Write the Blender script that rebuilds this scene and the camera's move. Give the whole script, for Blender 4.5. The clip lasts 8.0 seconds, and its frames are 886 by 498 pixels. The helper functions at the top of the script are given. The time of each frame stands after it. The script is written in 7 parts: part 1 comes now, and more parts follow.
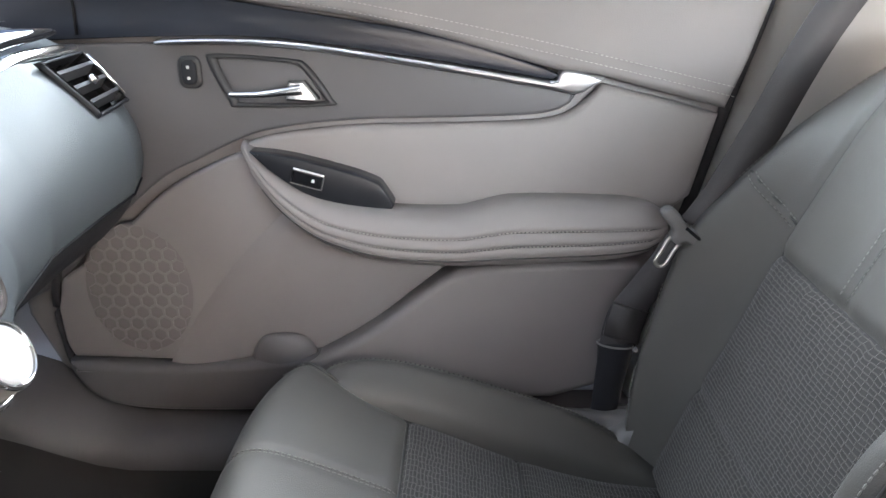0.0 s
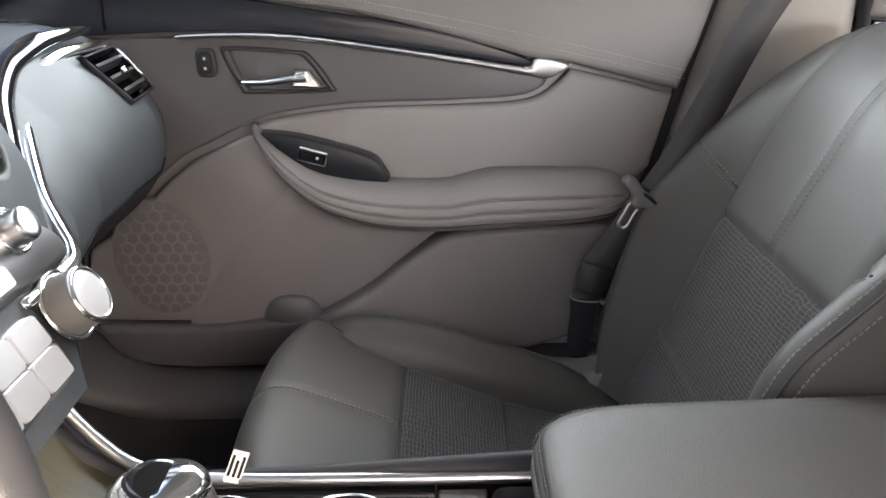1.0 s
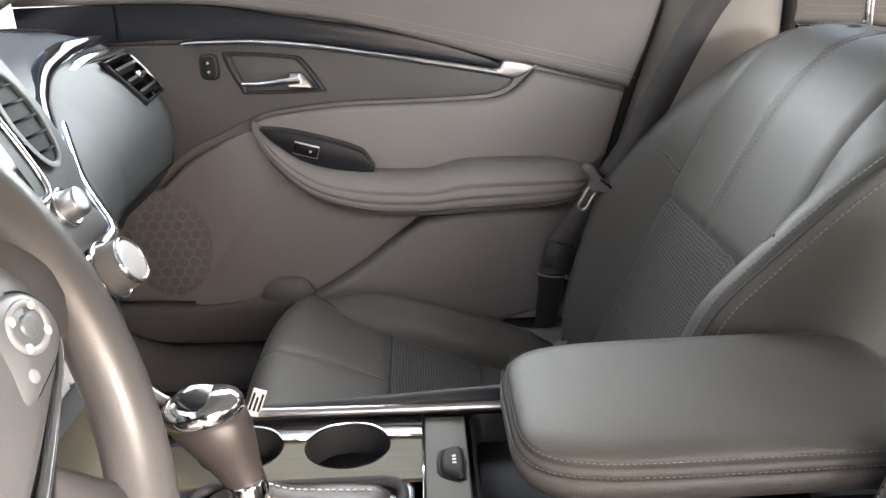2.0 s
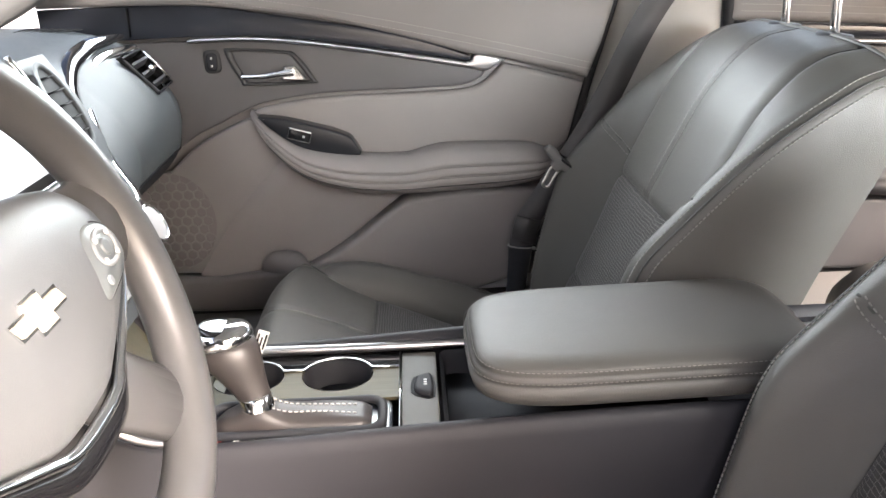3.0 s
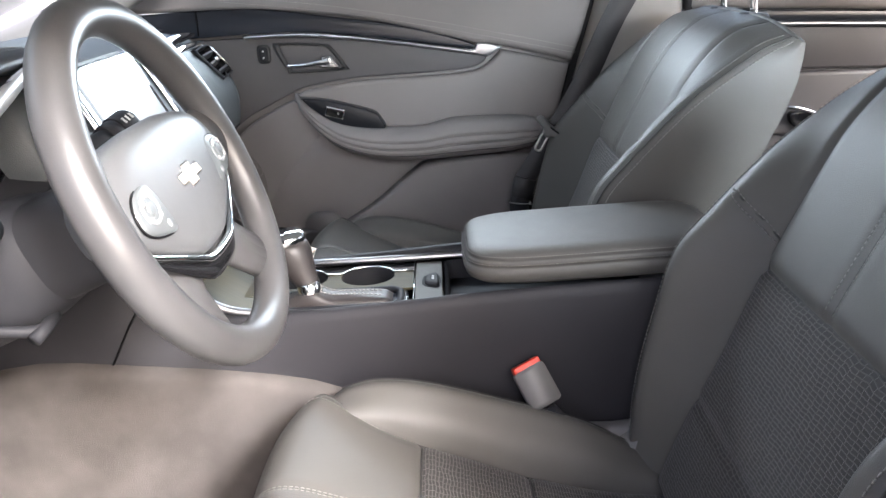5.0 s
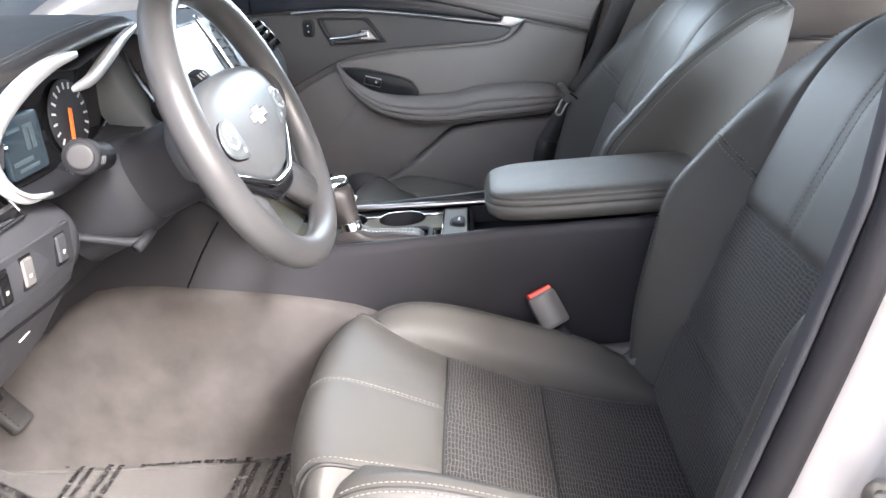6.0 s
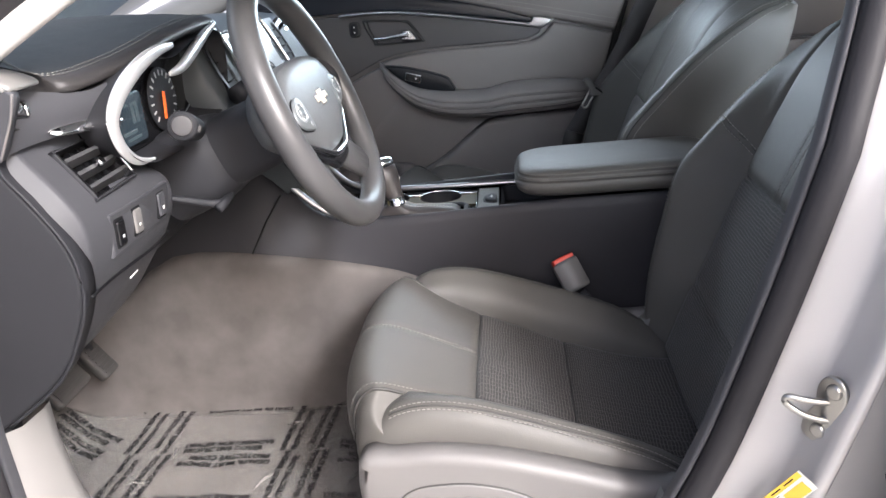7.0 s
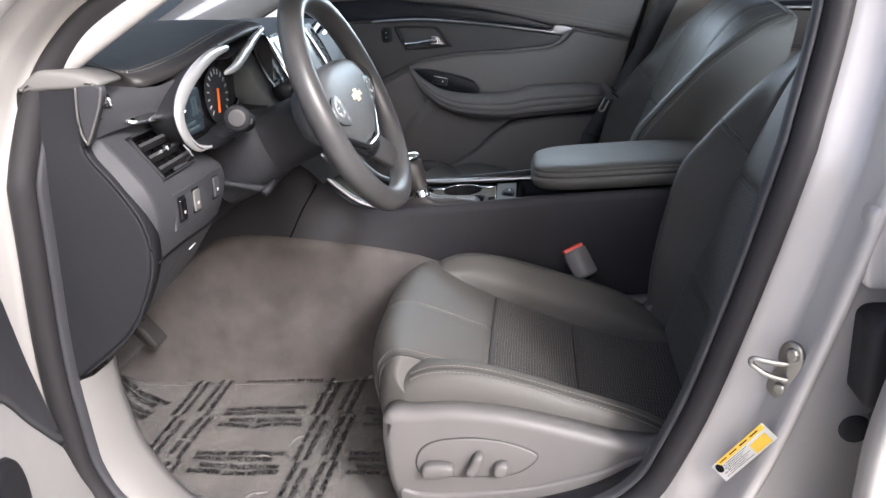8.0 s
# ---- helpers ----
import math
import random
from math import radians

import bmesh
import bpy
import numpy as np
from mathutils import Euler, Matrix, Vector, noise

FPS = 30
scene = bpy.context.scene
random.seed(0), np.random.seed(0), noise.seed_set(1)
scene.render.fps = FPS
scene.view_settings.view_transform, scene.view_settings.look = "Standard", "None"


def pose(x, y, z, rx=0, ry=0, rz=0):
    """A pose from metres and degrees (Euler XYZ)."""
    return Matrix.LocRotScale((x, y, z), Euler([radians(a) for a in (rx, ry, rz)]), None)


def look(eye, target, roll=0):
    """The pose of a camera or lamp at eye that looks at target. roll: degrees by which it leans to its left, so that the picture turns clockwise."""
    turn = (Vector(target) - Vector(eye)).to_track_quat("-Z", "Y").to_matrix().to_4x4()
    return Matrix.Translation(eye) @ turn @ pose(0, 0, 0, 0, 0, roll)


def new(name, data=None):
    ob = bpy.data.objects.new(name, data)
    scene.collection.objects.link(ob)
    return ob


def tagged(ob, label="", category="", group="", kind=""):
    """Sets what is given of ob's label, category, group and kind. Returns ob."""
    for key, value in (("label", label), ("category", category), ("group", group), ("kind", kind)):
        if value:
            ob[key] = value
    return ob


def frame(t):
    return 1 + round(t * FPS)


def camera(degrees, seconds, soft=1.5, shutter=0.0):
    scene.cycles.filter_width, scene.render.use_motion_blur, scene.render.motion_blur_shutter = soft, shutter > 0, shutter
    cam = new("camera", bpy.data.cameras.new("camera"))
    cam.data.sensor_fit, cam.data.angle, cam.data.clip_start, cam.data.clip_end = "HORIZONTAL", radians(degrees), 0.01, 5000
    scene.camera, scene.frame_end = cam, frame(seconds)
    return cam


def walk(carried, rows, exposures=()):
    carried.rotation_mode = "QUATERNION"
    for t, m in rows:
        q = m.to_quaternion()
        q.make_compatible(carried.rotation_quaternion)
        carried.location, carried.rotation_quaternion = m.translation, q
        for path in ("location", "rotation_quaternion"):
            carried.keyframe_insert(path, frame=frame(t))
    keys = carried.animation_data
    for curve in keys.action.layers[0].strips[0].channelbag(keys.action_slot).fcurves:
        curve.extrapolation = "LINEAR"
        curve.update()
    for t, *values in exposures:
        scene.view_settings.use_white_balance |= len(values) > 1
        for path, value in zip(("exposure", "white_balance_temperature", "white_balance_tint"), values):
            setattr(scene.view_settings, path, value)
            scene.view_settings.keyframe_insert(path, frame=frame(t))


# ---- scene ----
cam = camera(60.0, 8.0)
PATH = [
    (0, (0.026, -0.313, 1.182), (-0.029, 1.557, 0.477), -0.9),
    (0.5, (0.05, -0.374, 1.209), (-0.03, 1.477, 0.458), -1.6),
    (1, (0.019, -0.452, 1.205), (0.007, 1.406, 0.465), -1.4),
    (2.3, (0.014, -0.637, 1.231), (0.063, 1.222, 0.496), -1.6),
    (2.5, (0.017, -0.668, 1.234), (0.07, 1.184, 0.483), -1.6),
    (3, (0.032, -0.755, 1.244), (0.097, 1.099, 0.498), -1.8),
    (3.5, (0.043, -0.84, 1.238), (0.119, 1.019, 0.504), -2.2),
    (4, (0.038, -0.924, 1.228), (0.072, 0.944, 0.513), -2.9),
    (4.2, (0.039, -0.953, 1.228), (0.064, 0.918, 0.522), -3.0),
    (5.3, (0.064, -1.131, 1.241), (0.028, 0.73, 0.509), -3.8),
    (5.5, (0.061, -1.167, 1.243), (0.008, 0.688, 0.498), -3.9),
    (6, (0.075, -1.261, 1.231), (-0.033, 0.591, 0.484), -4.5),
    (6.5, (0.077, -1.35, 1.227), (-0.075, 0.507, 0.5), -5.0),
    (7, (0.079, -1.43, 1.228), (-0.115, 0.425, 0.507), -5.2),
    (7.5, (0.08, -1.496, 1.238), (-0.115, 0.361, 0.52), -4.7),
    (8, (0.101, -1.563, 1.245), (-0.158, 0.29, 0.538), -4.6),
]
walk(cam, [(t, look(eye, target, roll)) for t, eye, target, roll in PATH], [(0.0, 3.17, 6350, 13), (0.6, 2.83, 6600, 14), (1.2, 2.50, 6800, 14), (2.5, 2.56, 6900, 15), (3.0, 2.86, 6800, 14), (3.5, 2.69, 6650, 14), (4.0, 2.34, 6500, 14), (5.5, 2.50, 6050, 12), (6.5, 2.14, 6000, 12), (6.8, 1.92, 6000, 12), (7.0, 1.70, 6000, 12), (8.0, 1.28, 5950, 12)])

# ---- world and light ----
world = bpy.data.worlds.new("sky")
scene.world = world
world.use_nodes = True
wn = world.node_tree.nodes
sky = wn.new("ShaderNodeTexSky")
sky.sky_type = "NISHITA"
sky.sun_disc = False
sky.sun_elevation = radians(36)
sky.sun_rotation = radians(140)
sky.air_density, sky.dust_density, sky.ozone_density = 0.7, 6.0, 0.3
world.node_tree.links.new(sky.outputs[0], wn["Background"].inputs[0])
wn["Background"].inputs[1].default_value = 0.15
sun = new("sun", bpy.data.lights.new("sun", "SUN"))
sun.data.energy = 2.1
sun.data.angle = radians(14)
sun.data.color = (1.0, 0.965, 0.93)
sun.matrix_world = look((4.6, -5.4, 4.9), (0, 0, 0))


def window_light(name, eye, target, width, height, watts, spread=180):
    """An area lamp in a window's opening, for the sky beyond it or as an added fill."""
    lamp = new(name, bpy.data.lights.new(name, "AREA"))
    lamp.data.shape, lamp.data.size, lamp.data.size_y, lamp.data.energy = "RECTANGLE", width, height, watts
    lamp.data.color = (0.86, 0.95, 1.0)
    lamp.data.spread = radians(spread)
    lamp.matrix_world = look(eye, target)


window_light("windscreen_light", (-0.80, 0.0, 1.27), (-0.2, 0.0, 0.5), 1.1, 0.75, 2.05)
window_light("side_window_light", (-0.05, 0.76, 1.28), (-0.05, 0.0, 0.95), 0.75, 0.2, 3)
window_light("rear_side_window_light", (1.0, 0.76, 1.26), (0.8, 0.0, 0.9), 0.6, 0.2, 0.2)
# added fill: a narrow beam that brightens the passenger seat's side
window_light("seat_side_fill", (0.90, -0.74, 1.25), (0.42, 0.13, 0.92), 0.6, 0.2, 1.15, 54)
window_light("rear_window_light", (1.75, 0.0, 1.32), (0.8, 0.0, 1.0), 1.1, 0.5, 0.8)


# ---- materials ----
def material(name, colour, rough=0.5, metal=0.0, grain=0.0, scale=400.0, vary=0.08, vscale=6.0, coat=0.0, kind="noise", spec=0.5, rvary=0.1):
    m = bpy.data.materials.new(name)
    m.use_nodes = True
    n, l = m.node_tree.nodes, m.node_tree.links
    b = n["Principled BSDF"]
    b.inputs["Metallic"].default_value = metal
    b.inputs["Coat Weight"].default_value = coat
    b.inputs["Specular IOR Level"].default_value = spec
    tc = n.new("ShaderNodeTexCoord")
    big = n.new("ShaderNodeTexNoise")
    big.inputs["Scale"].default_value = vscale
    big.inputs["Detail"].default_value = 5
    l.new(tc.outputs["Object"], big.inputs["Vector"])
    mix = n.new("ShaderNodeMix")
    mix.data_type = "RGBA"
    c = Vector(colour)
    mix.inputs[6].default_value = (*(c * (1 - vary)), 1)
    mix.inputs[7].default_value = (*(c * (1 + vary)), 1)
    stretch = n.new("ShaderNodeMapRange")
    stretch.inputs[1].default_value, stretch.inputs[2].default_value = 0.32, 0.68
    l.new(big.outputs["Fac"], stretch.inputs[0])
    l.new(stretch.outputs[0], mix.inputs[0])
    l.new(mix.outputs[2], b.inputs["Base Color"])
    rr = n.new("ShaderNodeMapRange")
    rr.inputs[3].default_value = max(0.02, rough * (1 - rvary))
    rr.inputs[4].default_value = min(1.0, rough * (1 + rvary))
    mid = n.new("ShaderNodeTexNoise")
    mid.inputs["Scale"].default_value = vscale * 7
    mid.inputs["Detail"].default_value = 4
    l.new(tc.outputs["Object"], mid.inputs["Vector"])
    l.new(mid.outputs["Fac"], rr.inputs[0])
    l.new(rr.outputs[0], b.inputs["Roughness"])
    if grain > 0:
        bump = n.new("ShaderNodeBump")
        bump.inputs["Strength"].default_value = grain
        bump.inputs["Distance"].default_value = 0.0008
        if kind == "leather":
            t = n.new("ShaderNodeTexVoronoi")
            t.inputs["Scale"].default_value = scale
            l.new(tc.outputs["Object"], t.inputs["Vector"])
            l.new(t.outputs["Distance"], bump.inputs["Height"])
        else:
            t = n.new("ShaderNodeTexNoise")
            t.inputs["Scale"].default_value = scale
            t.inputs["Detail"].default_value = 3
            l.new(tc.outputs["Object"], t.inputs["Vector"])
            l.new(t.outputs["Fac"], bump.inputs["Height"])
        l.new(bump.outputs["Normal"], b.inputs["Normal"])
    return m


def woven(name, dark, light):
    """A ribbed woven seat cloth: short slubs in rows that run across the seat."""
    m = bpy.data.materials.new(name)
    m.use_nodes = True
    n, l = m.node_tree.nodes, m.node_tree.links
    b = n["Principled BSDF"]
    tc = n.new("ShaderNodeTexCoord")
    warp = n.new("ShaderNodeTexNoise")
    warp.inputs["Scale"].default_value = 45
    warp.inputs["Detail"].default_value = 1
    l.new(tc.outputs["UV"], warp.inputs["Vector"])
    ms = n.new("ShaderNodeVectorMath")
    ms.operation = "MULTIPLY_ADD"
    ms.inputs[1].default_value = (0.006, 0.006, 0)
    l.new(warp.outputs["Color"], ms.inputs[0])
    l.new(tc.outputs["UV"], ms.inputs[2])
    br = n.new("ShaderNodeTexBrick")
    br.offset = 0.12
    br.inputs["Scale"].default_value = 1.0
    br.inputs["Brick Width"].default_value = 0.0105
    br.inputs["Row Height"].default_value = 0.0046
    br.inputs["Mortar Size"].default_value = 0.0008
    br.inputs["Mortar Smooth"].default_value = 0.8
    br.inputs["Color1"].default_value = (*dark, 1)
    br.inputs["Color2"].default_value = (*[1.7 * c for c in dark], 1)
    br.inputs["Mortar"].default_value = (*light, 1)
    l.new(ms.outputs[0], br.inputs["Vector"])
    l.new(br.outputs["Color"], b.inputs["Base Color"])
    bump = n.new("ShaderNodeBump")
    bump.invert = False
    bump.inputs["Strength"].default_value = 0.8
    bump.inputs["Distance"].default_value = 0.0015
    l.new(br.outputs["Fac"], bump.inputs["Height"])
    l.new(bump.outputs["Normal"], b.inputs["Normal"])
    b.inputs["Roughness"].default_value = 0.85
    b.inputs["Sheen Weight"].default_value = 0.15
    return m


def wood_veneer(name, dark, light):
    """Lacquered veneer: fine grain lines that run along the car."""
    m = material(name, light, 0.36, spec=0.12)
    n, l = m.node_tree.nodes, m.node_tree.links
    tc, mp, w, mix = n.new("ShaderNodeTexCoord"), n.new("ShaderNodeMapping"), n.new("ShaderNodeTexNoise"), n.new("ShaderNodeMix")
    mp.inputs["Scale"].default_value = (14, 420, 1)
    w.inputs["Scale"].default_value, w.inputs["Detail"].default_value = 1.0, 3
    mix.data_type = "RGBA"
    mix.inputs[6].default_value, mix.inputs[7].default_value = (*dark, 1), (*light, 1)
    l.new(tc.outputs["Object"], mp.inputs["Vector"])
    l.new(mp.outputs[0], w.inputs["Vector"])
    l.new(w.outputs["Fac"], mix.inputs[0])
    l.new(mix.outputs[2], n["Principled BSDF"].inputs["Base Color"])
    return m


LEATHER = material("seat_leather", (0.076, 0.0725, 0.0665), 0.46, spec=0.4, grain=0.35, scale=900, kind="leather", vary=0.06)
CLOTH = woven("woven_cloth", (0.014, 0.0125, 0.0115), (0.072, 0.064, 0.058))
HUB = material("airbag_pad_skin", (0.092, 0.096, 0.100), 0.42, grain=0.15, scale=1100, kind="leather", vary=0.05, vscale=14)
GOLD = material("gold_badge", (0.82, 0.74, 0.56), 0.3, 0.6, vary=0.03)
POD_BUTTON = material("pod_button", (0.26, 0.275, 0.285), 0.4, 0.2, vary=0.03)
PEDAL = material("dusty_rubber", (0.034, 0.032, 0.031), 0.8, grain=0.4, scale=500)
POD = material("pod_satin", (0.15, 0.165, 0.172), 0.38, 0.3, vary=0.04)
DOOR_THREAD = material("door_thread", (0.34, 0.32, 0.30), 0.7)
# seam and crease lines, with the groove's shade put into the colour
SEAM = material("seam_groove_dark", (0.03, 0.029, 0.027), 0.6, vary=0.05)
BOOT_THREAD = material("white_thread", (0.32, 0.305, 0.285), 0.7)
THREAD = material("stitch_thread", (0.19, 0.182, 0.168), 0.7)
SILVER = material("silver_plastic", (0.62, 0.62, 0.62), 0.36, 0.6, vary=0.04)
PILLAR = material("pillar_trim_cloth", (0.36, 0.345, 0.325), 0.7, grain=0.3, scale=900, vary=0.05)
TRIM = material("door_trim", (0.150, 0.137, 0.133), 0.5, grain=0.3, scale=1100, vary=0.05)
TRIM_SOFT = material("door_soft_trim", (0.185, 0.168, 0.161), 0.55, grain=0.3, scale=900, kind="leather", vary=0.05)
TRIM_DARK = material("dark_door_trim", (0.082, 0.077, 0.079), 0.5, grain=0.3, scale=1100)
# door trim darkened for the dim rear cabin, shade put into the colour
SHADED_REAR_TRIM = material("shaded_rear_trim", (0.048, 0.045, 0.046), 0.5, grain=0.3, scale=1100)
SPEAKER = material("speaker_cloth", (0.115, 0.103, 0.099), 0.7, grain=0.3, scale=900)
GRIP = material("brown_black_leather", (0.030, 0.026, 0.025), 0.42, grain=0.10, scale=1500, kind="leather", vary=0.08)
DASH = material("dash_skin", (0.050, 0.057, 0.061), 0.52, grain=0.3, scale=800, kind="leather", vary=0.06)
DASH_PAD = material("dash_leather", (0.03, 0.028, 0.028), 0.45, grain=0.4, scale=700, kind="leather")
SLAT = material("vent_slat_plastic", (0.045, 0.045, 0.048), 0.34, vary=0.05)
PLASTIC = material("black_plastic", (0.020, 0.0205, 0.0235), 0.58, grain=0.25, scale=1000, spec=0.18)
PLASTIC_GREY = material("grey_plastic", (0.040, 0.041, 0.046), 0.52, grain=0.25, scale=1000, spec=0.35)
SEAT_PLASTIC = material("seat_shield_plastic", (0.118, 0.113, 0.110), 0.5, grain=0.25, scale=1000, vary=0.04)
CONSOLE = material("console_plastic", (0.0235, 0.023, 0.0265), 0.55, spec=0.22, grain=0.3, scale=1000, vary=0.06)
GLOSS = material("piano_black", (0.008, 0.008, 0.009), 0.06, rvary=0.4)
VENEER = wood_veneer("gloss_veneer", (0.035, 0.031, 0.017), (0.075, 0.066, 0.040))
SWITCH_PLATE = material("olive_grey_plastic", (0.048, 0.046, 0.040), 0.5, grain=0.2, scale=1000, spec=0.3)
BAND = material("navy_gloss_trim", (0.016, 0.018, 0.024), 0.2, vary=0.1)
CHROME = material("chrome", (0.82, 0.82, 0.82), 0.09, 1.0, vary=0.03)
SATIN = material("satin_silver", (0.5, 0.5, 0.51), 0.3, 1.0, vary=0.04)
PAINT = material("silver_paint", (0.48, 0.466, 0.450), 0.32, 0.18, coat=0.6, vary=0.03, vscale=2.0)
RUBBER = material("door_seal_rubber", (0.022, 0.021, 0.023), 0.6, grain=0.2, scale=500, spec=0.3)
CARPET = material("carpet", (0.084, 0.077, 0.073), 0.95, grain=1.0, scale=900, vary=0.17, vscale=15, spec=0.1)
BEZEL = material("bezel_plastic", (0.026, 0.025, 0.026), 0.5, grain=0.2, scale=1000, vary=0.04)
SWITCH_SATIN = material("switch_panel_satin", (0.011, 0.012, 0.015), 0.34, spec=0.3, vary=0.08)
LIGHT_TRIM = material("light_grey_trim", (0.175, 0.170, 0.164), 0.55, grain=0.2, scale=900, vary=0.04)
HEADLINER = material("headliner_cloth", (0.38, 0.37, 0.355), 0.9, grain=0.3, scale=900)
WEBBING = material("belt_webbing", (0.048, 0.045, 0.047), 0.6, grain=0.6, scale=1500)
BUCKLE_GREY = material("buckle_plastic", (0.13, 0.126, 0.122), 0.5, grain=0.2)
RED = material("red_button", (0.55, 0.04, 0.02), 0.4)
ORANGE = material("orange_needle", (0.9, 0.16, 0.02), 0.5)
STEEL = material("zinc_steel", (0.42, 0.41, 0.38), 0.34, 1.0, grain=0.1, scale=200, vary=0.12)
WHITE_MARK = material("white_mark", (0.5, 0.5, 0.49), 0.5)
YELLOW = material("yellow_print", (0.72, 0.48, 0.05), 0.5)
PAPER = material("label_paper", (0.6, 0.6, 0.58), 0.55)
INK = material("black_ink", (0.006, 0.006, 0.007), 0.6, spec=0.15)
BOUNCE_GROUND = material("pale_bounce_ground", (0.42, 0.41, 0.39), 0.9, grain=1.0, scale=120, vary=0.3, vscale=1.2)
WHEEL_SKIN = material("wheel_leather", (0.056, 0.0555, 0.0565), 0.36, grain=0.10, scale=1100, kind="leather", vary=0.10, vscale=14)


def glassy(name, colour, alpha):
    """Thin clear sheet: mostly see-through, with a true gloss."""
    m = bpy.data.materials.new(name)
    m.use_nodes = True
    n, l = m.node_tree.nodes, m.node_tree.links
    n.remove(n["Principled BSDF"])
    tr, gl, mx, fr = n.new("ShaderNodeBsdfTransparent"), n.new("ShaderNodeBsdfGlossy"), n.new("ShaderNodeMixShader"), n.new("ShaderNodeFresnel")
    tr.inputs[0].default_value = (*colour, 1)
    gl.inputs["Roughness"].default_value = alpha
    fr.inputs[0].default_value = 1.45
    l.new(fr.outputs[0], mx.inputs[0])
    l.new(tr.outputs[0], mx.inputs[1])
    l.new(gl.outputs[0], mx.inputs[2])
    l.new(mx.outputs[0], n["Material Output"].inputs[0])
    return m


TINT = glassy("tinted_glass", (0.34, 0.36, 0.36), 0.02)
GLASS = glassy("window_glass", (0.86, 0.9, 0.88), 0.02)
FILM = glassy("clear_film", (0.95, 0.94, 0.92), 0.07)
FILM.node_tree.nodes["Fresnel"].inputs[0].default_value = 1.75
_n, _l = FILM.node_tree.nodes, FILM.node_tree.links
_haze, _mx, _bp, _tx, _co = _n.new("ShaderNodeBsdfDiffuse"), _n.new("ShaderNodeMixShader"), _n.new("ShaderNodeBump"), _n.new("ShaderNodeTexNoise"), _n.new("ShaderNodeTexCoord")
_haze.inputs[0].default_value = (0.5, 0.475, 0.45, 1)
_mx.inputs[0].default_value = 0.30
_tx.inputs["Scale"].default_value, _tx.inputs["Detail"].default_value, _tx.inputs["Distortion"].default_value = 22, 4, 1.5
_bp.inputs["Strength"].default_value, _bp.inputs["Distance"].default_value = 0.8, 0.02
_l.new(_co.outputs["Object"], _tx.inputs["Vector"])
_l.new(_tx.outputs["Fac"], _bp.inputs["Height"])
_l.new(_bp.outputs["Normal"], _n["Glossy BSDF"].inputs["Normal"])
_l.new(_n["Transparent BSDF"].outputs[0], _mx.inputs[1])
_l.new(_haze.outputs[0], _mx.inputs[2])
_l.new(_mx.outputs[0], _n["Mix Shader"].inputs[1])


def glow(name, colour, strength):
    m = material(name, (0.02, 0.02, 0.02), 0.15)
    b = m.node_tree.nodes["Principled BSDF"]
    b.inputs["Emission Color"].default_value = (*colour, 1)
    b.inputs["Emission Strength"].default_value = strength
    return m


# ---- mesh helpers ----
def thing(name, label, category, group="", kind="", at=(0, 0, 0)):
    ob = new(name)
    ob.location = at
    ob.empty_display_size = 0.05
    return tagged(ob, label, category, group, kind)


def part(name, bm, mat, parent=None, label="", smooth=True, bevel=0.0, segs=2):
    """Links a bmesh, in world metres, as one mesh object under its thing."""
    me = bpy.data.meshes.new(name)
    bmesh.ops.recalc_face_normals(bm, faces=bm.faces)
    bm.to_mesh(me)
    bm.free()
    if smooth:
        me.shade_smooth()
    me.materials.append(mat)
    ob = new(name, me)
    if parent is not None:
        ob.parent = parent
        p, off = parent, Vector()
        while p is not None:
            off += p.location
            p = p.parent
        ob.matrix_parent_inverse = Matrix.Identity(4)
        ob.location = -off
    if bevel:
        md = ob.modifiers.new("edge", "BEVEL")
        md.width, md.segments, md.limit_method, md.angle_limit = bevel, segs, "ANGLE", radians(35)
        md.harden_normals = True
    if label:
        tagged(ob, label)
    return ob


def curve_pts(pts, n=8, closed=False):
    """A Catmull-Rom line through points."""
    P = [Vector(p) for p in pts]
    k, out = len(P), []
    for i in range(k if closed else k - 1):
        a, b, c, d = (P[(i + j) % k] if closed else P[min(max(i + j, 0), k - 1)] for j in (-1, 0, 1, 2))
        for s in range(n):
            t = s / n
            out.append(0.5 * ((2 * b) + (c - a) * t + (2 * a - 5 * b + 4 * c - d) * t * t + (3 * b - a - 3 * c + d) * t ** 3))
    if not closed:
        out.append(P[-1])
    return out


def grid(P, nu, nv, u0=0.0, u1=1.0, v0=0.0, v1=1.0, uvscale=None, bm=None, inset=0.0):
    """A sheet of P(u, v). inset sinks its rim, as a seam does."""
    bm = bm or bmesh.new()
    uvl = bm.loops.layers.uv.verify()
    V, uv = [], {}
    for i in range(nu + 1):
        row = []
        for j in range(nv + 1):
            u, v = u0 + (u1 - u0) * i / nu, v0 + (v1 - v0) * j / nv
            w = bm.verts.new(P(u, v))
            uv[w] = (u, v)
            row.append(w)
        V.append(row)
    for i in range(nu):
        for j in range(nv):
            f = bm.faces.new((V[i][j], V[i + 1][j], V[i + 1][j + 1], V[i][j + 1]))
            for lp in f.loops:
                a = uv[lp.vert]
                lp[uvl].uv = (a[1] * uvscale[1], a[0] * uvscale[0]) if uvscale else a
    return bm


def loft(rings, closed=True, caps=True, bm=None):
    bm = bm or bmesh.new()
    R = [[bm.verts.new(p) for p in r] for r in rings]
    k = len(R[0])
    for a, b in zip(R, R[1:]):
        for j in range(k if closed else k - 1):
            bm.faces.new((a[j], a[(j + 1) % k], b[(j + 1) % k], b[j]))
    if caps and closed:
        bm.faces.new(R[0])
        bm.faces.new(list(reversed(R[-1])))
    return bm


